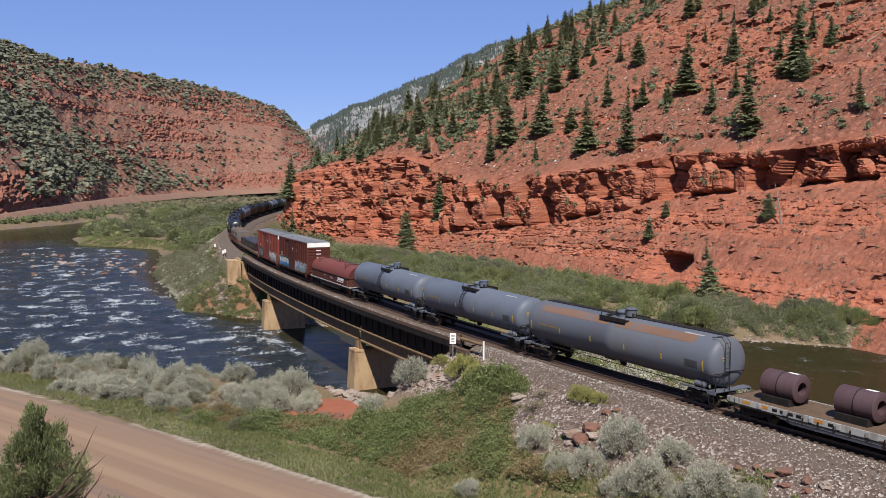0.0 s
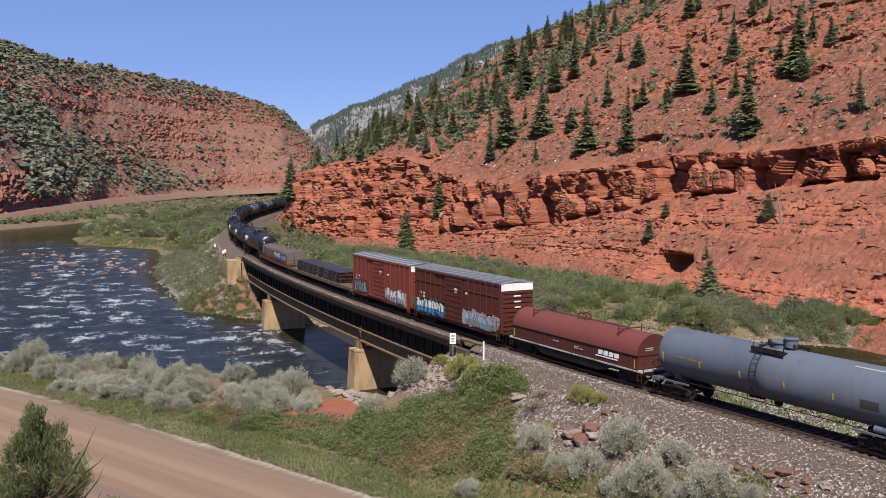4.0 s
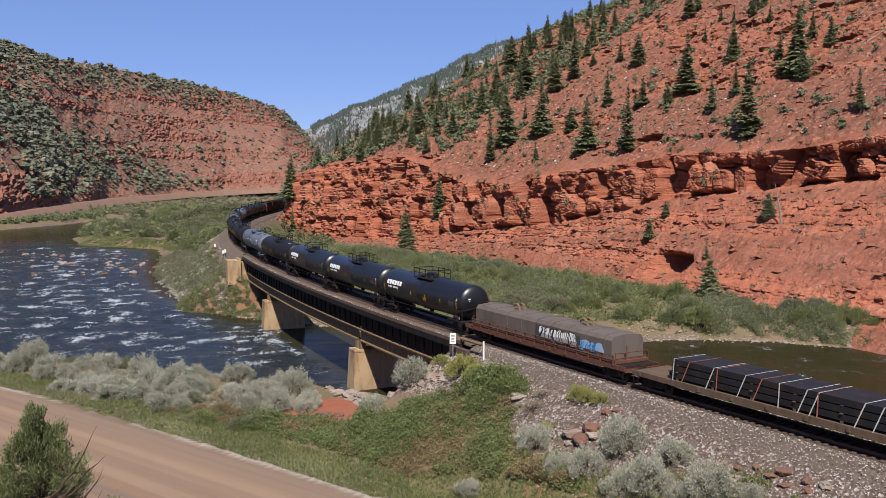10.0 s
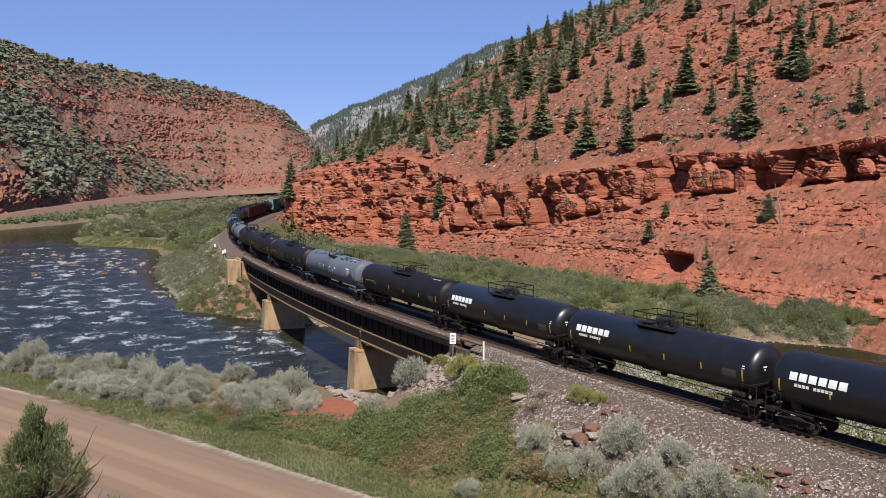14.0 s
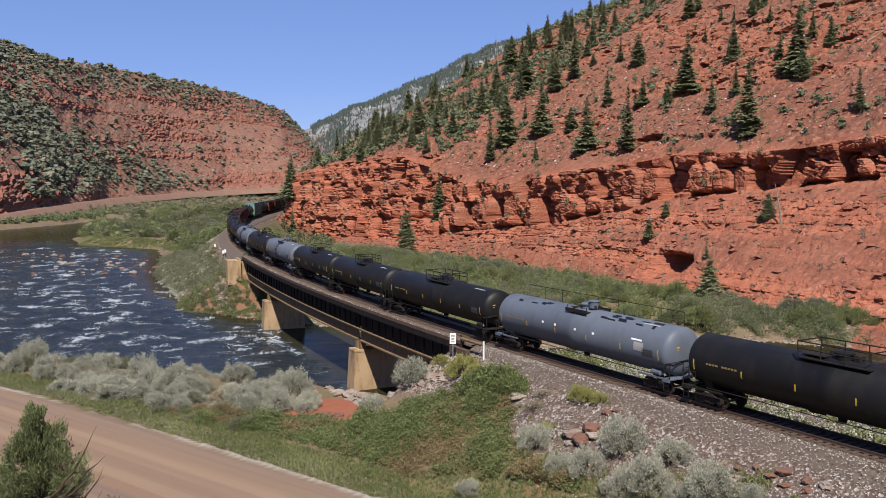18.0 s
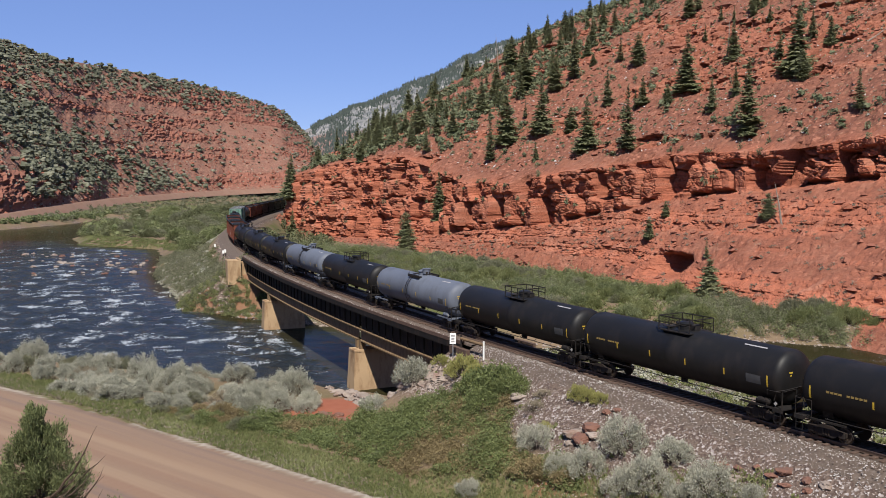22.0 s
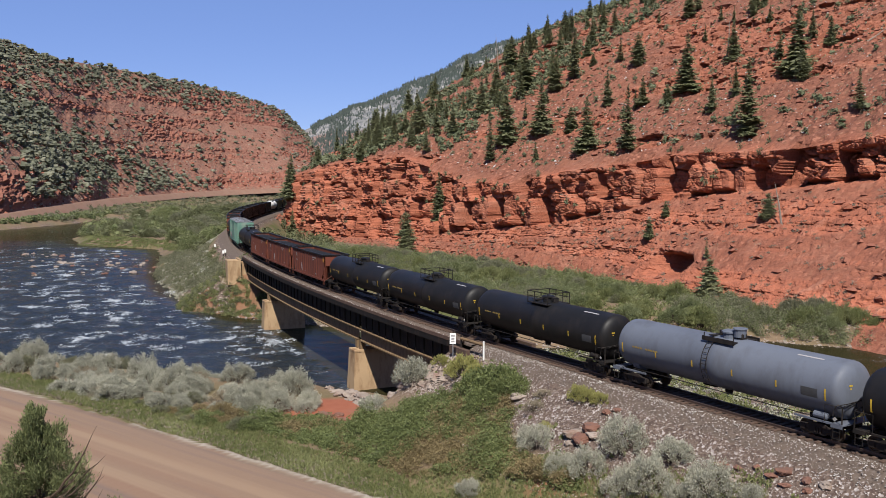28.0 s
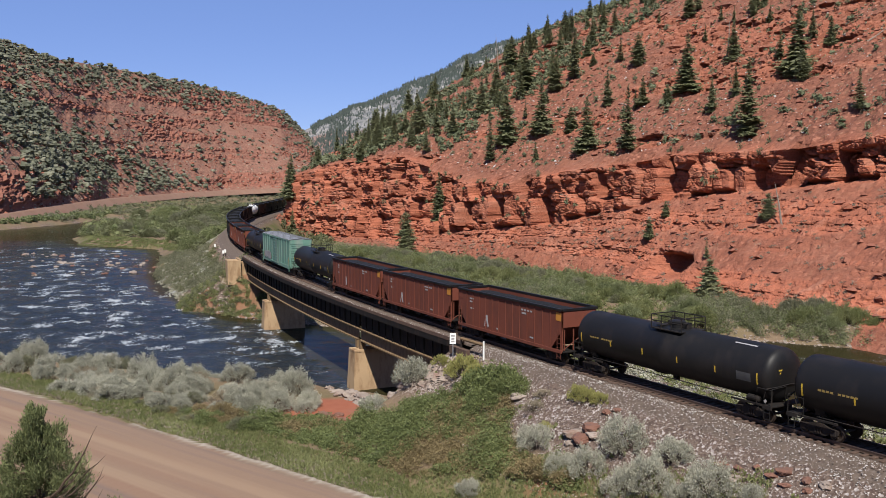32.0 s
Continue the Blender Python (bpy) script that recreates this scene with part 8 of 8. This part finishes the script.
    for x in (-2.6, 0, 2.6):
        part("hopper_chute", Geo().side([(x - 1.0, 1.0), (x + 1.0, 1.0), (x + 0.35, 0.45), (x - 0.35, 0.45)], -1.1, 1.1), UNDER, car)
    for i, (x, z, wd) in enumerate(((-be + 0.6, 3.3, 0.6), (-be + 0.6, 3.05, 0.5), (-be + 0.7, 2.5, 0.5), (2.2, 3.35, 0.28), (2.6, 3.35, 0.28), (3.0, 3.35, 0.28), (3.4, 3.35, 0.28), (2.3, 3.1, 0.6), (-1.3, 1.35, 0.2), (3.4, 1.4, 0.45))):
        part("number_bar", Geo().box(x, x + wd, -w - 0.02, -w - 0.012, z, z + 0.13), SPRAY_GREY, car)
    part("stencil_mark", Geo().side([(-3.2, 1.35), (-3.0, 1.35), (-2.85, 1.9), (-2.7, 1.35), (-2.5, 1.35), (-2.7, 2.3), (-3.0, 2.3)], -w - 0.02, -w - 0.012), SPRAY_GREY, car, "pale painted stencil shape")
    running_gear(car, length, length - 4.2)
    return car


def flat_deck(name, length, deck_mat, sill_mat, label, fish=True, category="flat car"):
    car = tagged(new(name), label, category, "wagons of the freight train")
    half = length / 2 - 0.5
    part("deck", Geo().box(-half, half, -1.45, 1.45, 1.02, 1.12, 0.01), deck_mat, car)
    for side in (-1, 1):
        y0, y1 = sorted((side * 1.42, side * 1.50))
        drop = 0.45 if fish else 0.75
        part("side_sill", Geo().side([(-half, 1.14), (half, 1.14), (half, 0.85), (half - 2.9, 0.80), (half - 4.4, drop), (-half + 4.4, drop), (-half + 2.9, 0.80), (-half, 0.85)], y0, y1), sill_mat, car)
        for x in np.linspace(-half + 0.7, half - 0.7, 11):
            part("stake_pocket", Geo().box(x - 0.09, x + 0.09, min(side * 1.5, side * 1.57), max(side * 1.5, side * 1.57), 0.86, 1.12), sill_mat, car)
    part("centre_sill", Geo().box(-half, half, -0.35, 0.35, 0.55, 1.02), UNDER, car)
    for d in (-1, 1):
        part("end_sill", Geo().box(min(d * (half - 0.1), d * half), max(d * (half - 0.1), d * half), -1.45, 1.45, 0.75, 1.12), sill_mat, car)
        part("step_ladder", ladder_geo(d * (half - 0.35), -1.5, 0.35, 1.05, 0.4), UNDER, car)
    running_gear(car, length, length - 4.4)
    return car


def hooded_coil_car(length):
    """A low coil wagon under one long round hood."""
    car = tagged(new("hooded_coil_car"), "dark red coil wagon under a long rounded faded hood", "coil car", "wagons of the freight train")
    half, hl, w = length / 2 - 0.5, length / 2 - 0.95, 1.36
    part("underframe", Geo().side([(-half, 1.06), (half, 1.06), (half, 0.82), (half - 3.2, 0.78), (half - 4.4, 0.42), (-half + 4.4, 0.42), (-half + 3.2, 0.78), (-half, 0.82)], -1.30, 1.30), DULL_BLACK, car)
    part("trough", Geo().prism([(-w, 1.06), (w, 1.06), (w, 2.02), (-w, 2.02)], -hl, hl), RED_BODY, car, "dark red trough side")
    arc = [(-w * 1.01 * math.cos(radians(a)), 2.02 + 1.33 * math.sin(radians(a))) for a in range(0, 181, 9)]
    part("hood", Geo().prism(arc, -hl + 0.02, hl - 0.02), RED_HOOD, car, "faded red rounded hood", smooth=True)
    for x in (-hl, hl):
        part("hood_end", Geo().prism([(y * 1.015, 2.02 + (z - 2.02) * 1.012) for y, z in arc], x - 0.05, x + 0.05), RED_BODY, car)
    for y in (-1, 1):
        part("hood_flange", Geo().box(-hl, hl, min(y * w, y * (w + 0.05)), max(y * w, y * (w + 0.05)), 1.98, 2.05), DULL_BLACK, car)
        part("sill_stripe", Geo().box(-half, half, min(y * 1.30, y * 1.42), max(y * 1.30, y * 1.42), 1.00, 1.10, 0.01), DIRTY_WHITE, car, "grimy white painted sill edge")
        for x in np.linspace(-hl + 0.6, hl - 0.6, 12):
            part("trough_post", Geo().box(x - 0.05, x + 0.05, min(y * w, y * (w + 0.03)), max(y * w, y * (w + 0.03)), 1.1, 1.97), RED_BODY, car)
    part("roof_walk", Geo().box(-4.2, 4.2, 0.25, 0.6, 3.27, 3.36), RED_BODY, car, "dark rail along the hood's crown")
    for y in (-0.2, 0.2):
        part("lifting_arch", Geo().tube([(-0.5, y, 3.3), (-0.42, y, 3.72), (0, y, 3.82), (0.42, y, 3.72), (0.5, y, 3.3)], 0.06, 6), RED_BODY, car, "hoop-shaped lifting bracket")
    for x in (-hl + 2.3, hl - 2.3):
        for y in (-1.0, 1.0):
            part("stacking_post", Geo().tube([(x, y, 2.85), (x, y, 3.6)], 0.045, 6), RED_BODY, car)
        part("stacking_bar", Geo().tube([(x, -1.0, 3.42), (x, 1.0, 3.42)], 0.04, 6).tube([(x, -1.0, 3.2), (x, -0.4, 3.42)], 0.035, 5), RED_BODY, car)
    for d in (-1, 1):
        g = Geo().tube([(d * half, -1.25, 0.9), (d * half, -1.25, 1.75), (d * half, 1.25, 1.75), (d * half, 1.25, 0.9)], 0.03, 5).tube([(d * half, -1.25, 1.35), (d * half, 1.25, 1.35)], 0.025, 5)
        part("end_rail", g, RED_BODY, car)
        part("end_platform", Geo().box(min(d * hl, d * half), max(d * hl, d * half), -1.3, 1.3, 1.06, 1.12), DIRTY_WHITE, car)
        part("step_ladder", ladder_geo(d * (half - 0.25), -1.36, 0.35, 1.05, 0.4), RED_BODY, car)
    x0 = hl - 3.9
    for k in range(4):
        part("logo_block", Geo().side([(x0 + 0.55 * k, 1.56), (x0 + 0.55 * k + 0.44, 1.56), (x0 + 0.55 * k + 0.50, 1.86), (x0 + 0.55 * k + 0.06, 1.86)], -w - 0.045, -w - 0.032), WHITE_P, car, "plain white painted block")
    part("logo_bar", Geo().side([(x0 - 0.3, 1.40), (x0 + 2.0, 1.40), (x0 + 2.05, 1.48), (x0 - 0.22, 1.48)], -w - 0.045, -w - 0.032), WHITE_P, car, "white painted underline")
    for x, z, wd in ((-1.9, 1.62, 0.34), (-1.5, 1.62, 0.3), (0.6, 1.6, 0.5), (0.65, 1.48, 0.4), (1.2, 1.5, 0.4)):
        part("number_bar", Geo().box(x, x + wd, -w - 0.045, -w - 0.032, z, z + 0.09), SPRAY_GREY, car)
    for z in (2.45, 2.32):
        part("number_bar", Geo().box(hl + 0.051, hl + 0.06, -0.75, -0.1, z, z + 0.07), SPRAY_GREY, car)
    for x in (-hl + 0.25, hl - 0.25):
        part("reflector", Geo().box(x - 0.05, x + 0.05, -w - 0.045, -w - 0.032, 1.2, 1.8), YELLOW_P, car)
    running_gear(car, length, length - 4.2)
    return car


# ---- make up the train: rear coupling of each wagon, at 13 s ----
SPEED, GAIN = 12.343, 0.00496
CARS = []          # (object, s of centre, length, extra loads)


def run(t):
    return SPEED * (t - 13) + 0.5 * GAIN * (t - 13) ** 2


def put(car, front, rear, *loads):
    CARS.append((car, (front + rear) / 2, front - rear, loads))


def coil(x):
    c = tagged(new("steel_coil"), "strapped dark purple-grey steel coil", "steel coil", "coils on the flat wagon")
    g = Geo()
    n = 40
    prof = [(-1.1, 0.36), (-1.1, 0.73), (-1.07, 0.77), (1.07, 0.77), (1.1, 0.73), (1.1, 0.36)]
    v = [(a, r * math.cos(k * 2 * math.pi / n), r * math.sin(k * 2 * math.pi / n)) for a, r in prof for k in range(n)]
    f = [(i * n + k, i * n + (k + 1) % n, ((i + 1) % 6) * n + (k + 1) % n, ((i + 1) % 6) * n + k) for i in range(6) for k in range(n)]
    part("winding", g.add(v, f), COIL_M, c, smooth=True)
    part("paper_label", Geo().add([(xx, rr * math.sin(a), rr * math.cos(a)) for xx in (0.25, 0.85) for a in (-0.12, 0.05, 0.22) for rr in (0.772, 0.780)],
                                  [(0, 2, 8, 6), (2, 4, 10, 8), (1, 7, 9, 3), (3, 9, 11, 5), (0, 6, 7, 1), (4, 5, 11, 10), (0, 1, 3, 2), (2, 3, 5, 4), (6, 8, 9, 7), (8, 10, 11, 9)]), WHITE_P, c, "white paper label")
    part("band", Geo().add([(xx, 0.782 * math.cos(k * math.pi / 20), 0.782 * math.sin(k * math.pi / 20)) for xx in (-0.03, 0.03) for k in range(40)], [(k, (k + 1) % 40, 40 + (k + 1) % 40, 40 + k) for k in range(40)]), UNDER, c, "thin steel band")
    for y in (-0.52, 0.52):
        part("chock", Geo().prism([(y - 0.3, -0.93), (y + 0.3, -0.93), (y + (0.3 if y > 0 else 0.05), -0.55), (y - (0.3 if y < 0 else 0.05), -0.55)], -0.9, 0.9), UNDER, c, "dark timber chock")
    return c, pose(x, 0, 2.05)


def beam_load():
    """Three tiers of wide-flange beams with straps."""
    b = tagged(new("beam_stack"), "strapped stack of dark steel beams on timber blocks", "steel beams")
    L = 18.4
    for tier in range(3):
        z = 1.26 + tier * 0.40
        for k in range(8):
            y = -1.26 + k * 0.325
            web = [(y, z), (y + 0.30, z), (y + 0.30, z + 0.04), (y + 0.17, z + 0.04), (y + 0.17, z + 0.30), (y + 0.30, z + 0.30), (y + 0.30, z + 0.34), (y, z + 0.34), (y, z + 0.30), (y + 0.13, z + 0.30), (y + 0.13, z + 0.04), (y, z + 0.04)]
            lo, hi = -L / 2 + 0.13 * ((k * 5 + tier * 3) % 4), L / 2 - 0.11 * ((k * 3 + tier) % 4)
            part("beam", Geo().prism(web, lo, hi), BEAM_M, b)
            for xe, e in ((lo, -1), (hi, 1)):
                part("cut_end", Geo().prism(web, min(xe, xe + e * 0.012), max(xe, xe + e * 0.012)), CUT_STEEL, b)
        part("side_plate", Geo().box(-L / 2 + 0.4, L / 2 - 0.5, -1.285, -1.265, z + 0.01, z + 0.33), BEAM_M, b)
        part("top_plate", Geo().box(-L / 2 + 0.4, L / 2 - 0.5, -1.26, 1.31, z + 0.342, z + 0.352), BEAM_M, b)
        for x in np.linspace(-L / 2 + 0.8, L / 2 - 0.8, 7):
            part("spacer_block", Geo().box(x - 0.08, x + 0.08, -1.38 if tier == 1 else -1.3, 1.4, z - 0.14 if tier == 0 else z - 0.046, z - 0.002), WOOD_DECK, b)
    for i, x in enumerate((-8.6, -7.9, -6.0, -5.2, -3.7, -2.6, -0.9, 0.3, 1.0, 1.5, 3.6, 4.6, 7.0, 7.9)):
        lean = 0.45 if i % 3 else -0.1
        mt = STRAP_R if i in (1, 3, 5, 9, 12) else STRAP_W
        part("strap", Geo().add([(x, -1.50, 1.1), (x + 0.07, -1.50, 1.1), (x + lean + 0.07, -1.295, 2.43), (x + lean, -1.295, 2.43), (x + lean, 1.40, 2.43), (x + lean + 0.07, 1.40, 2.43)], [(0, 1, 2, 3), (3, 2, 5, 4)]), mt, b)
    return b, pose(-0.9, 0, 0)


def build_train():
    # coil wagon
    c = flat_deck("coil_flat_car", 18.4, WOOD_DECK, DIRTY_WHITE, "grey-white depressed flat wagon carrying steel coils", True)
    for x in (-7.6, -6.4, -3.0, 1.0, 4.5):
        part("orange_panel", Geo().box(x, x + 0.5, -1.512, -1.504, 0.92, 1.08), ORANGE_P, c)
    part("rub_rail", Geo().box(-8.6, 8.6, -1.53, -1.502, 0.72, 0.80), UNDER, c, "dark rail along the side sill")
    part("side_rail", Geo().tube([(-5.0, -1.54, 0.62), (8.4, -1.54, 0.62)], 0.03, 5), UNDER, c)
    for x in np.linspace(-4.6, 8.2, 15):
        part("rail_bracket", Geo().box(x - 0.025, x + 0.025, -1.56, -1.50, 0.58, 0.98), UNDER, c)
    for x in (-8.2, -5.6, -5.1, -4.6, -4.1, -2.2):
        part("number_bar", Geo().box(x, x + 0.3, -1.512, -1.504, 0.90, 1.06), DULL_BLACK, c)
    graffiti(c, 1.2, 3.6, 0.5, 0.95, -1.51, [RUST], 3)
    put(c, 295.55, 277.15, coil(-6.0), coil(-1.4), coil(2.6), coil(6.4))
    put(tank_car(20.0, RUSTY_GREY, "long grey tank wagon streaked with rust", 1.52, False, 2.4, False, MARK_P, RUST_STREAK, False, True, walkway=True), 277.15, 257.3)
    put(tank_car(18.0, GREY_P, "plain grey tank wagon with a black side ladder", 1.50, False, 2.2, side_ladder=True), 257.3, 239.6)
    put(tank_car(17.6, GREY_P, "short grey tank wagon with yellow data marks", 1.50, False, 2.0, side_ladder=True), 239.6, 222.0)
    r = hooded_coil_car(16.2)
    put(r, 222.0, 205.7)
    put(boxcar(16.4, BROWN_BOX, ROOF_SEAM, "dark brown ribbed boxcar with blue graffiti", 5.2, 16, WHITE_P, [(-7.3, -1.7, 0.95, 2.45, [SPRAY_GREEN, SPRAY_BLUE, WHITE_P, SPRAY_DARK, SPRAY_SKY]), (2.1, 7.0, 1.0, 2.4, [SPRAY_GREY, SPRAY_TEAL, SPRAY_SKY, STRAP_R, SPRAY_TEAL])]), 205.7, 189.4)
    put(boxcar(16.4, RED_BOX, GALV, "faded red ribbed boxcar with silver graffiti", 5.2, 14, WHITE_P, [(-6.9, -3.3, 1.0, 2.5, [STENCIL, SPRAY_DARK, SPRAY_GREY]), (2.0, 6.3, 1.0, 2.5, [SPRAY_GREY, SPRAY_GREY, WHITE_P, SPRAY_DARK, WHITE_P])]), 189.4, 173.15)
    f = flat_deck("beam_flat_car", 27.0, WOOD_DECK, WOOD_DECK, "long rusty flat wagon loaded with steel beams", False)
    put(f, 173.15, 146.4, beam_load())
    h = flat_deck("covered_coil_car", 21.4, UNDER, RUST, "low rust-red wagon with a faded tan hood", False, "covered wagon")
    part("trough", Geo().box(-9.2, 9.2, -1.42, 1.42, 1.12, 1.38, 0.03), RUST, h)
    for side in (-1, 1):
        for x in np.linspace(-9.0, 9.0, 15):
            part("side_post", Geo().box(x - 0.05, x + 0.05, min(side * 1.46, side * 1.55), max(side * 1.46, side * 1.55), 1.05, 1.72), RUST, h)
        for z in (1.42, 1.70):
            part("side_rail", Geo().tube([(-9.1, side * 1.53, z), (9.1, side * 1.53, z)], 0.035, 6), RUST, h)
    for x0, x1 in ((-8.7, -0.06), (0.06, 8.7)):
        part("hood", Geo().prism([(-1.36, 1.38), (-1.36, 2.62), (-1.15, 2.88), (0, 3.0), (1.15, 2.88), (1.36, 2.62), (1.36, 1.38)], x0, x1), TAN_HOOD, h, "faded grey-tan removable hood")
    for d in (-1, 1):
        part("end_rail", Geo().tube([(d * 9.15, -1.4, 1.1), (d * 9.15, -1.4, 1.85), (d * 9.15, 1.4, 1.85), (d * 9.15, 1.4, 1.1)], 0.04, 6).tube([(d * 9.15, -1.4, 1.5), (d * 9.15, 1.4, 1.5)], 0.03, 6).tube([(d * 9.15, -0.45, 1.1), (d * 9.15, -0.45, 2.3)], 0.05, 6), RUST, h)
    for x in (-4.3, 4.3):
        part("lifting_arch", Geo().tube([(x - 0.42, 0.25, 2.95), (x - 0.36, 0.25, 3.3), (x, 0.25, 3.42), (x + 0.36, 0.25, 3.3), (x + 0.42, 0.25, 2.95)], 0.095, 7).tube([(x - 0.42, -0.25, 2.95), (x - 0.36, -0.25, 3.3), (x, -0.25, 3.42), (x + 0.36, -0.25, 3.3), (x + 0.42, -0.25, 2.95)], 0.095, 7), FLANGE, h, "tan steel lifting arches")
    for x in np.linspace(-7.9, 7.9, 9):
        part("hood_rib", Geo().prism([(-1.39, 1.8), (-1.39, 2.66), (-1.17, 2.93), (0, 3.03), (1.17, 2.93), (1.39, 2.66), (1.39, 1.8), (1.3, 1.8), (1.3, 2.6), (0, 2.9), (-1.3, 2.6), (-1.3, 1.8)], x - 0.03, x + 0.03), TAN_HOOD, h)
    graffiti(h, 0.4, 4.9, 1.45, 2.6, -1.395, [STENCIL, SPRAY_GREY, WHITE_P, SPRAY_DARK, SPRAY_GREY], 8)
    graffiti(h, 5.3, 7.4, 1.45, 2.3, -1.395, [SPRAY_SKY, WHITE_P, SPRAY_BLUE], 9)
    put(h, 146.4, 125.4)
    s = 125.1
    proto = {}
    def again(key, make, front, rear):
        if key in proto:
            o = copy_thing(proto[key], Matrix.Identity(4))
        else:
            o = proto[key] = make()
        put(o, front, rear)
    logo = lambda: tank_car(18.1, BLACK_P, "glossy black tank wagon with white block logo", 1.52, True, 3.6, patch=None)
    put(tank_car(18.1, BLACK_P, "glossy black tank wagon with white logo and yellow patch", 1.52, True, 3.6, patch=YELLOW_P), 125.4, 107.5)
    again("logo", logo, 107.5, 89.9)
    again("logo", logo, 89.9, 72.0)
    dull = lambda: tank_car(17.9, DULL_BLACK, "dull black tank wagon with yellow reflectors", 1.53, False, 2.6)
    long_dull = lambda: tank_car(20.4, DULL_BLACK, "long dull black tank wagon with a railed walkway", 1.53, False, 4.2)
    grey = lambda: tank_car(17.9, PALE_P, "pale grey tank wagon with yellow reflectors", 1.53, False, 2.2, side_ladder=True)
    again("long", long_dull, 72.0, 52.2)
    t = tank_car(20.5, GREY_P, "long blue-grey tank wagon with a roof handrail", 1.56, False, 2.2, True)
    part("data_sheet", arc_patch(6.6, 7.5, -6, 14, 1.56, 2.62, 4), SPRAY_GREY, t, "pale weathered data sheet")
    part("data_sheet", arc_patch(6.3, 7.3, 17, 21, 1.56, 2.62, 2), WHITE_P, t, "small white notice")
    for x in (-3.4, -1.9, 0.4, 2.4):
        part("small_notice", arc_patch(x, x + 0.22, 6, 12, 1.56, 2.62, 2), WHITE_P, t)
    sr = random.Random(31)
    for k in range(16):
        x, a = sr.uniform(-7.5, 7.6) if k < 6 else sr.uniform(2.6, 7.4), sr.uniform(52, 74)
        w = sr.uniform(0.25, 0.9)
        part("oil_stain", arc_patch(x, x + w, a, a + sr.uniform(4, 12), 1.556, 2.62, 3, sr.uniform(-0.3, 0.3)), DULL_BLACK, t, "dark spilled stain")
    put(t, 52.2, 30.8)
    again("long", long_dull, 30.8, 10.3)
    for k, (a, b) in zip("ddgdgddd", ((10.3, -7.2), (-7.2, -24.6), (-24.6, -42.8), (-42.8, -60.6), (-60.6, -78.0), (-78.0, -96.3), (-96.3, -114.3), (-114.3, -132.2))):
        again(k, dull if k == "d" else grey, a, b)
    red_hop = lambda: hopper(15.9, HOPPER_P, "red oxide coal hopper heaped with coal")
    dark_hop = lambda: hopper(16.4, DULL_BLACK, "dark coal hopper heaped with coal")
    for a, b in ((-132.2, -148.7), (-148.7, -164.5), (-164.5, -179.8)):
        again("hop", red_hop, a, b)
    again("d", dull, -179.8, -198.3)
    put(boxcar(19.6, GREEN_BOX, GALV, "faded green boxcar with white scrawls", 5.0, 12, GREEN_BOX, [(-6.9, -3.5, 1.2, 2.4, [SPRAY_GREY])]), -198.3, -218.4)
    again("d", dull, -218.4, -236.6)
    a = -236.6
    for k in range(8):
        again("hop" if k in (0, 1) else "dhop", red_hop if k in (0, 1) else dark_hop, a, a - 16.4)
        a -= 16.4
    put(tank_car(16.6, WHITE_P, "white tank wagon with dark fittings", 1.5, False, 2.2), a, a - 16.6)
    a -= 16.6
    for k in range(10):
        again("dhop", dark_hop, a, a - 16.4)
        a -= 16.4


build_train()


def car_pose(s, centres):
    """Rests on two truck centres."""
    x0, y0, _ = on_line(s + centres / 2)
    x1, y1, _ = on_line(s - centres / 2)
    return (x0 + x1) / 2, (y0 + y1) / 2, math.degrees(math.atan2(y0 - y1, x0 - x1))


def motions():
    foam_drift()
    times = [k * 0.5 for k in range(65)]
    steps = [k / 30 for k in range(961)]
    wheel_keys = {}
    for car, s, length, loads in CARS:
        rows = []
        for t in times:
            at = min(max(s + run(t), LINE_S[0] + 12), LINE_S[-1] - 12)
            x, y, a = car_pose(at, length - 4.2)
            rows.append((t, pose(x, y, 0, 0, 0, a)))
        walk(car, rows)
        for load, m in loads:
            walk(load, [(t, r @ m) for t, r in rows])
        for child in car.children:
            if child.name.startswith("truck"):
                x = child.location.x
                swing = []
                for t in times[::4]:
                    at = min(max(s + run(t), LINE_S[0] + 12), LINE_S[-1] - 12)
                    a = car_pose(at, length - 4.2)[2]
                    h = math.degrees(on_line(at + x)[2])
                    swing.append((t, pose(x, 0, 0, 0, 0, (h - a + 180) % 360 - 180)))
                walk(child, swing)
                for w in child.children:
                    key = round(w.location.x, 2)
                    if key not in wheel_keys:
                        spin = [(t, pose(key, 0, 0.42) @ Matrix.Rotation(run(t) / 0.42, 4, "Y")) for t in steps]
                        walk(w, spin)
                        wheel_keys[key] = w.animation_data
                    else:
                        w.rotation_mode = "QUATERNION"
                        own = w.animation_data_create()
                        own.action = wheel_keys[key].action
                        own.action_slot = wheel_keys[key].action_slot


motions()
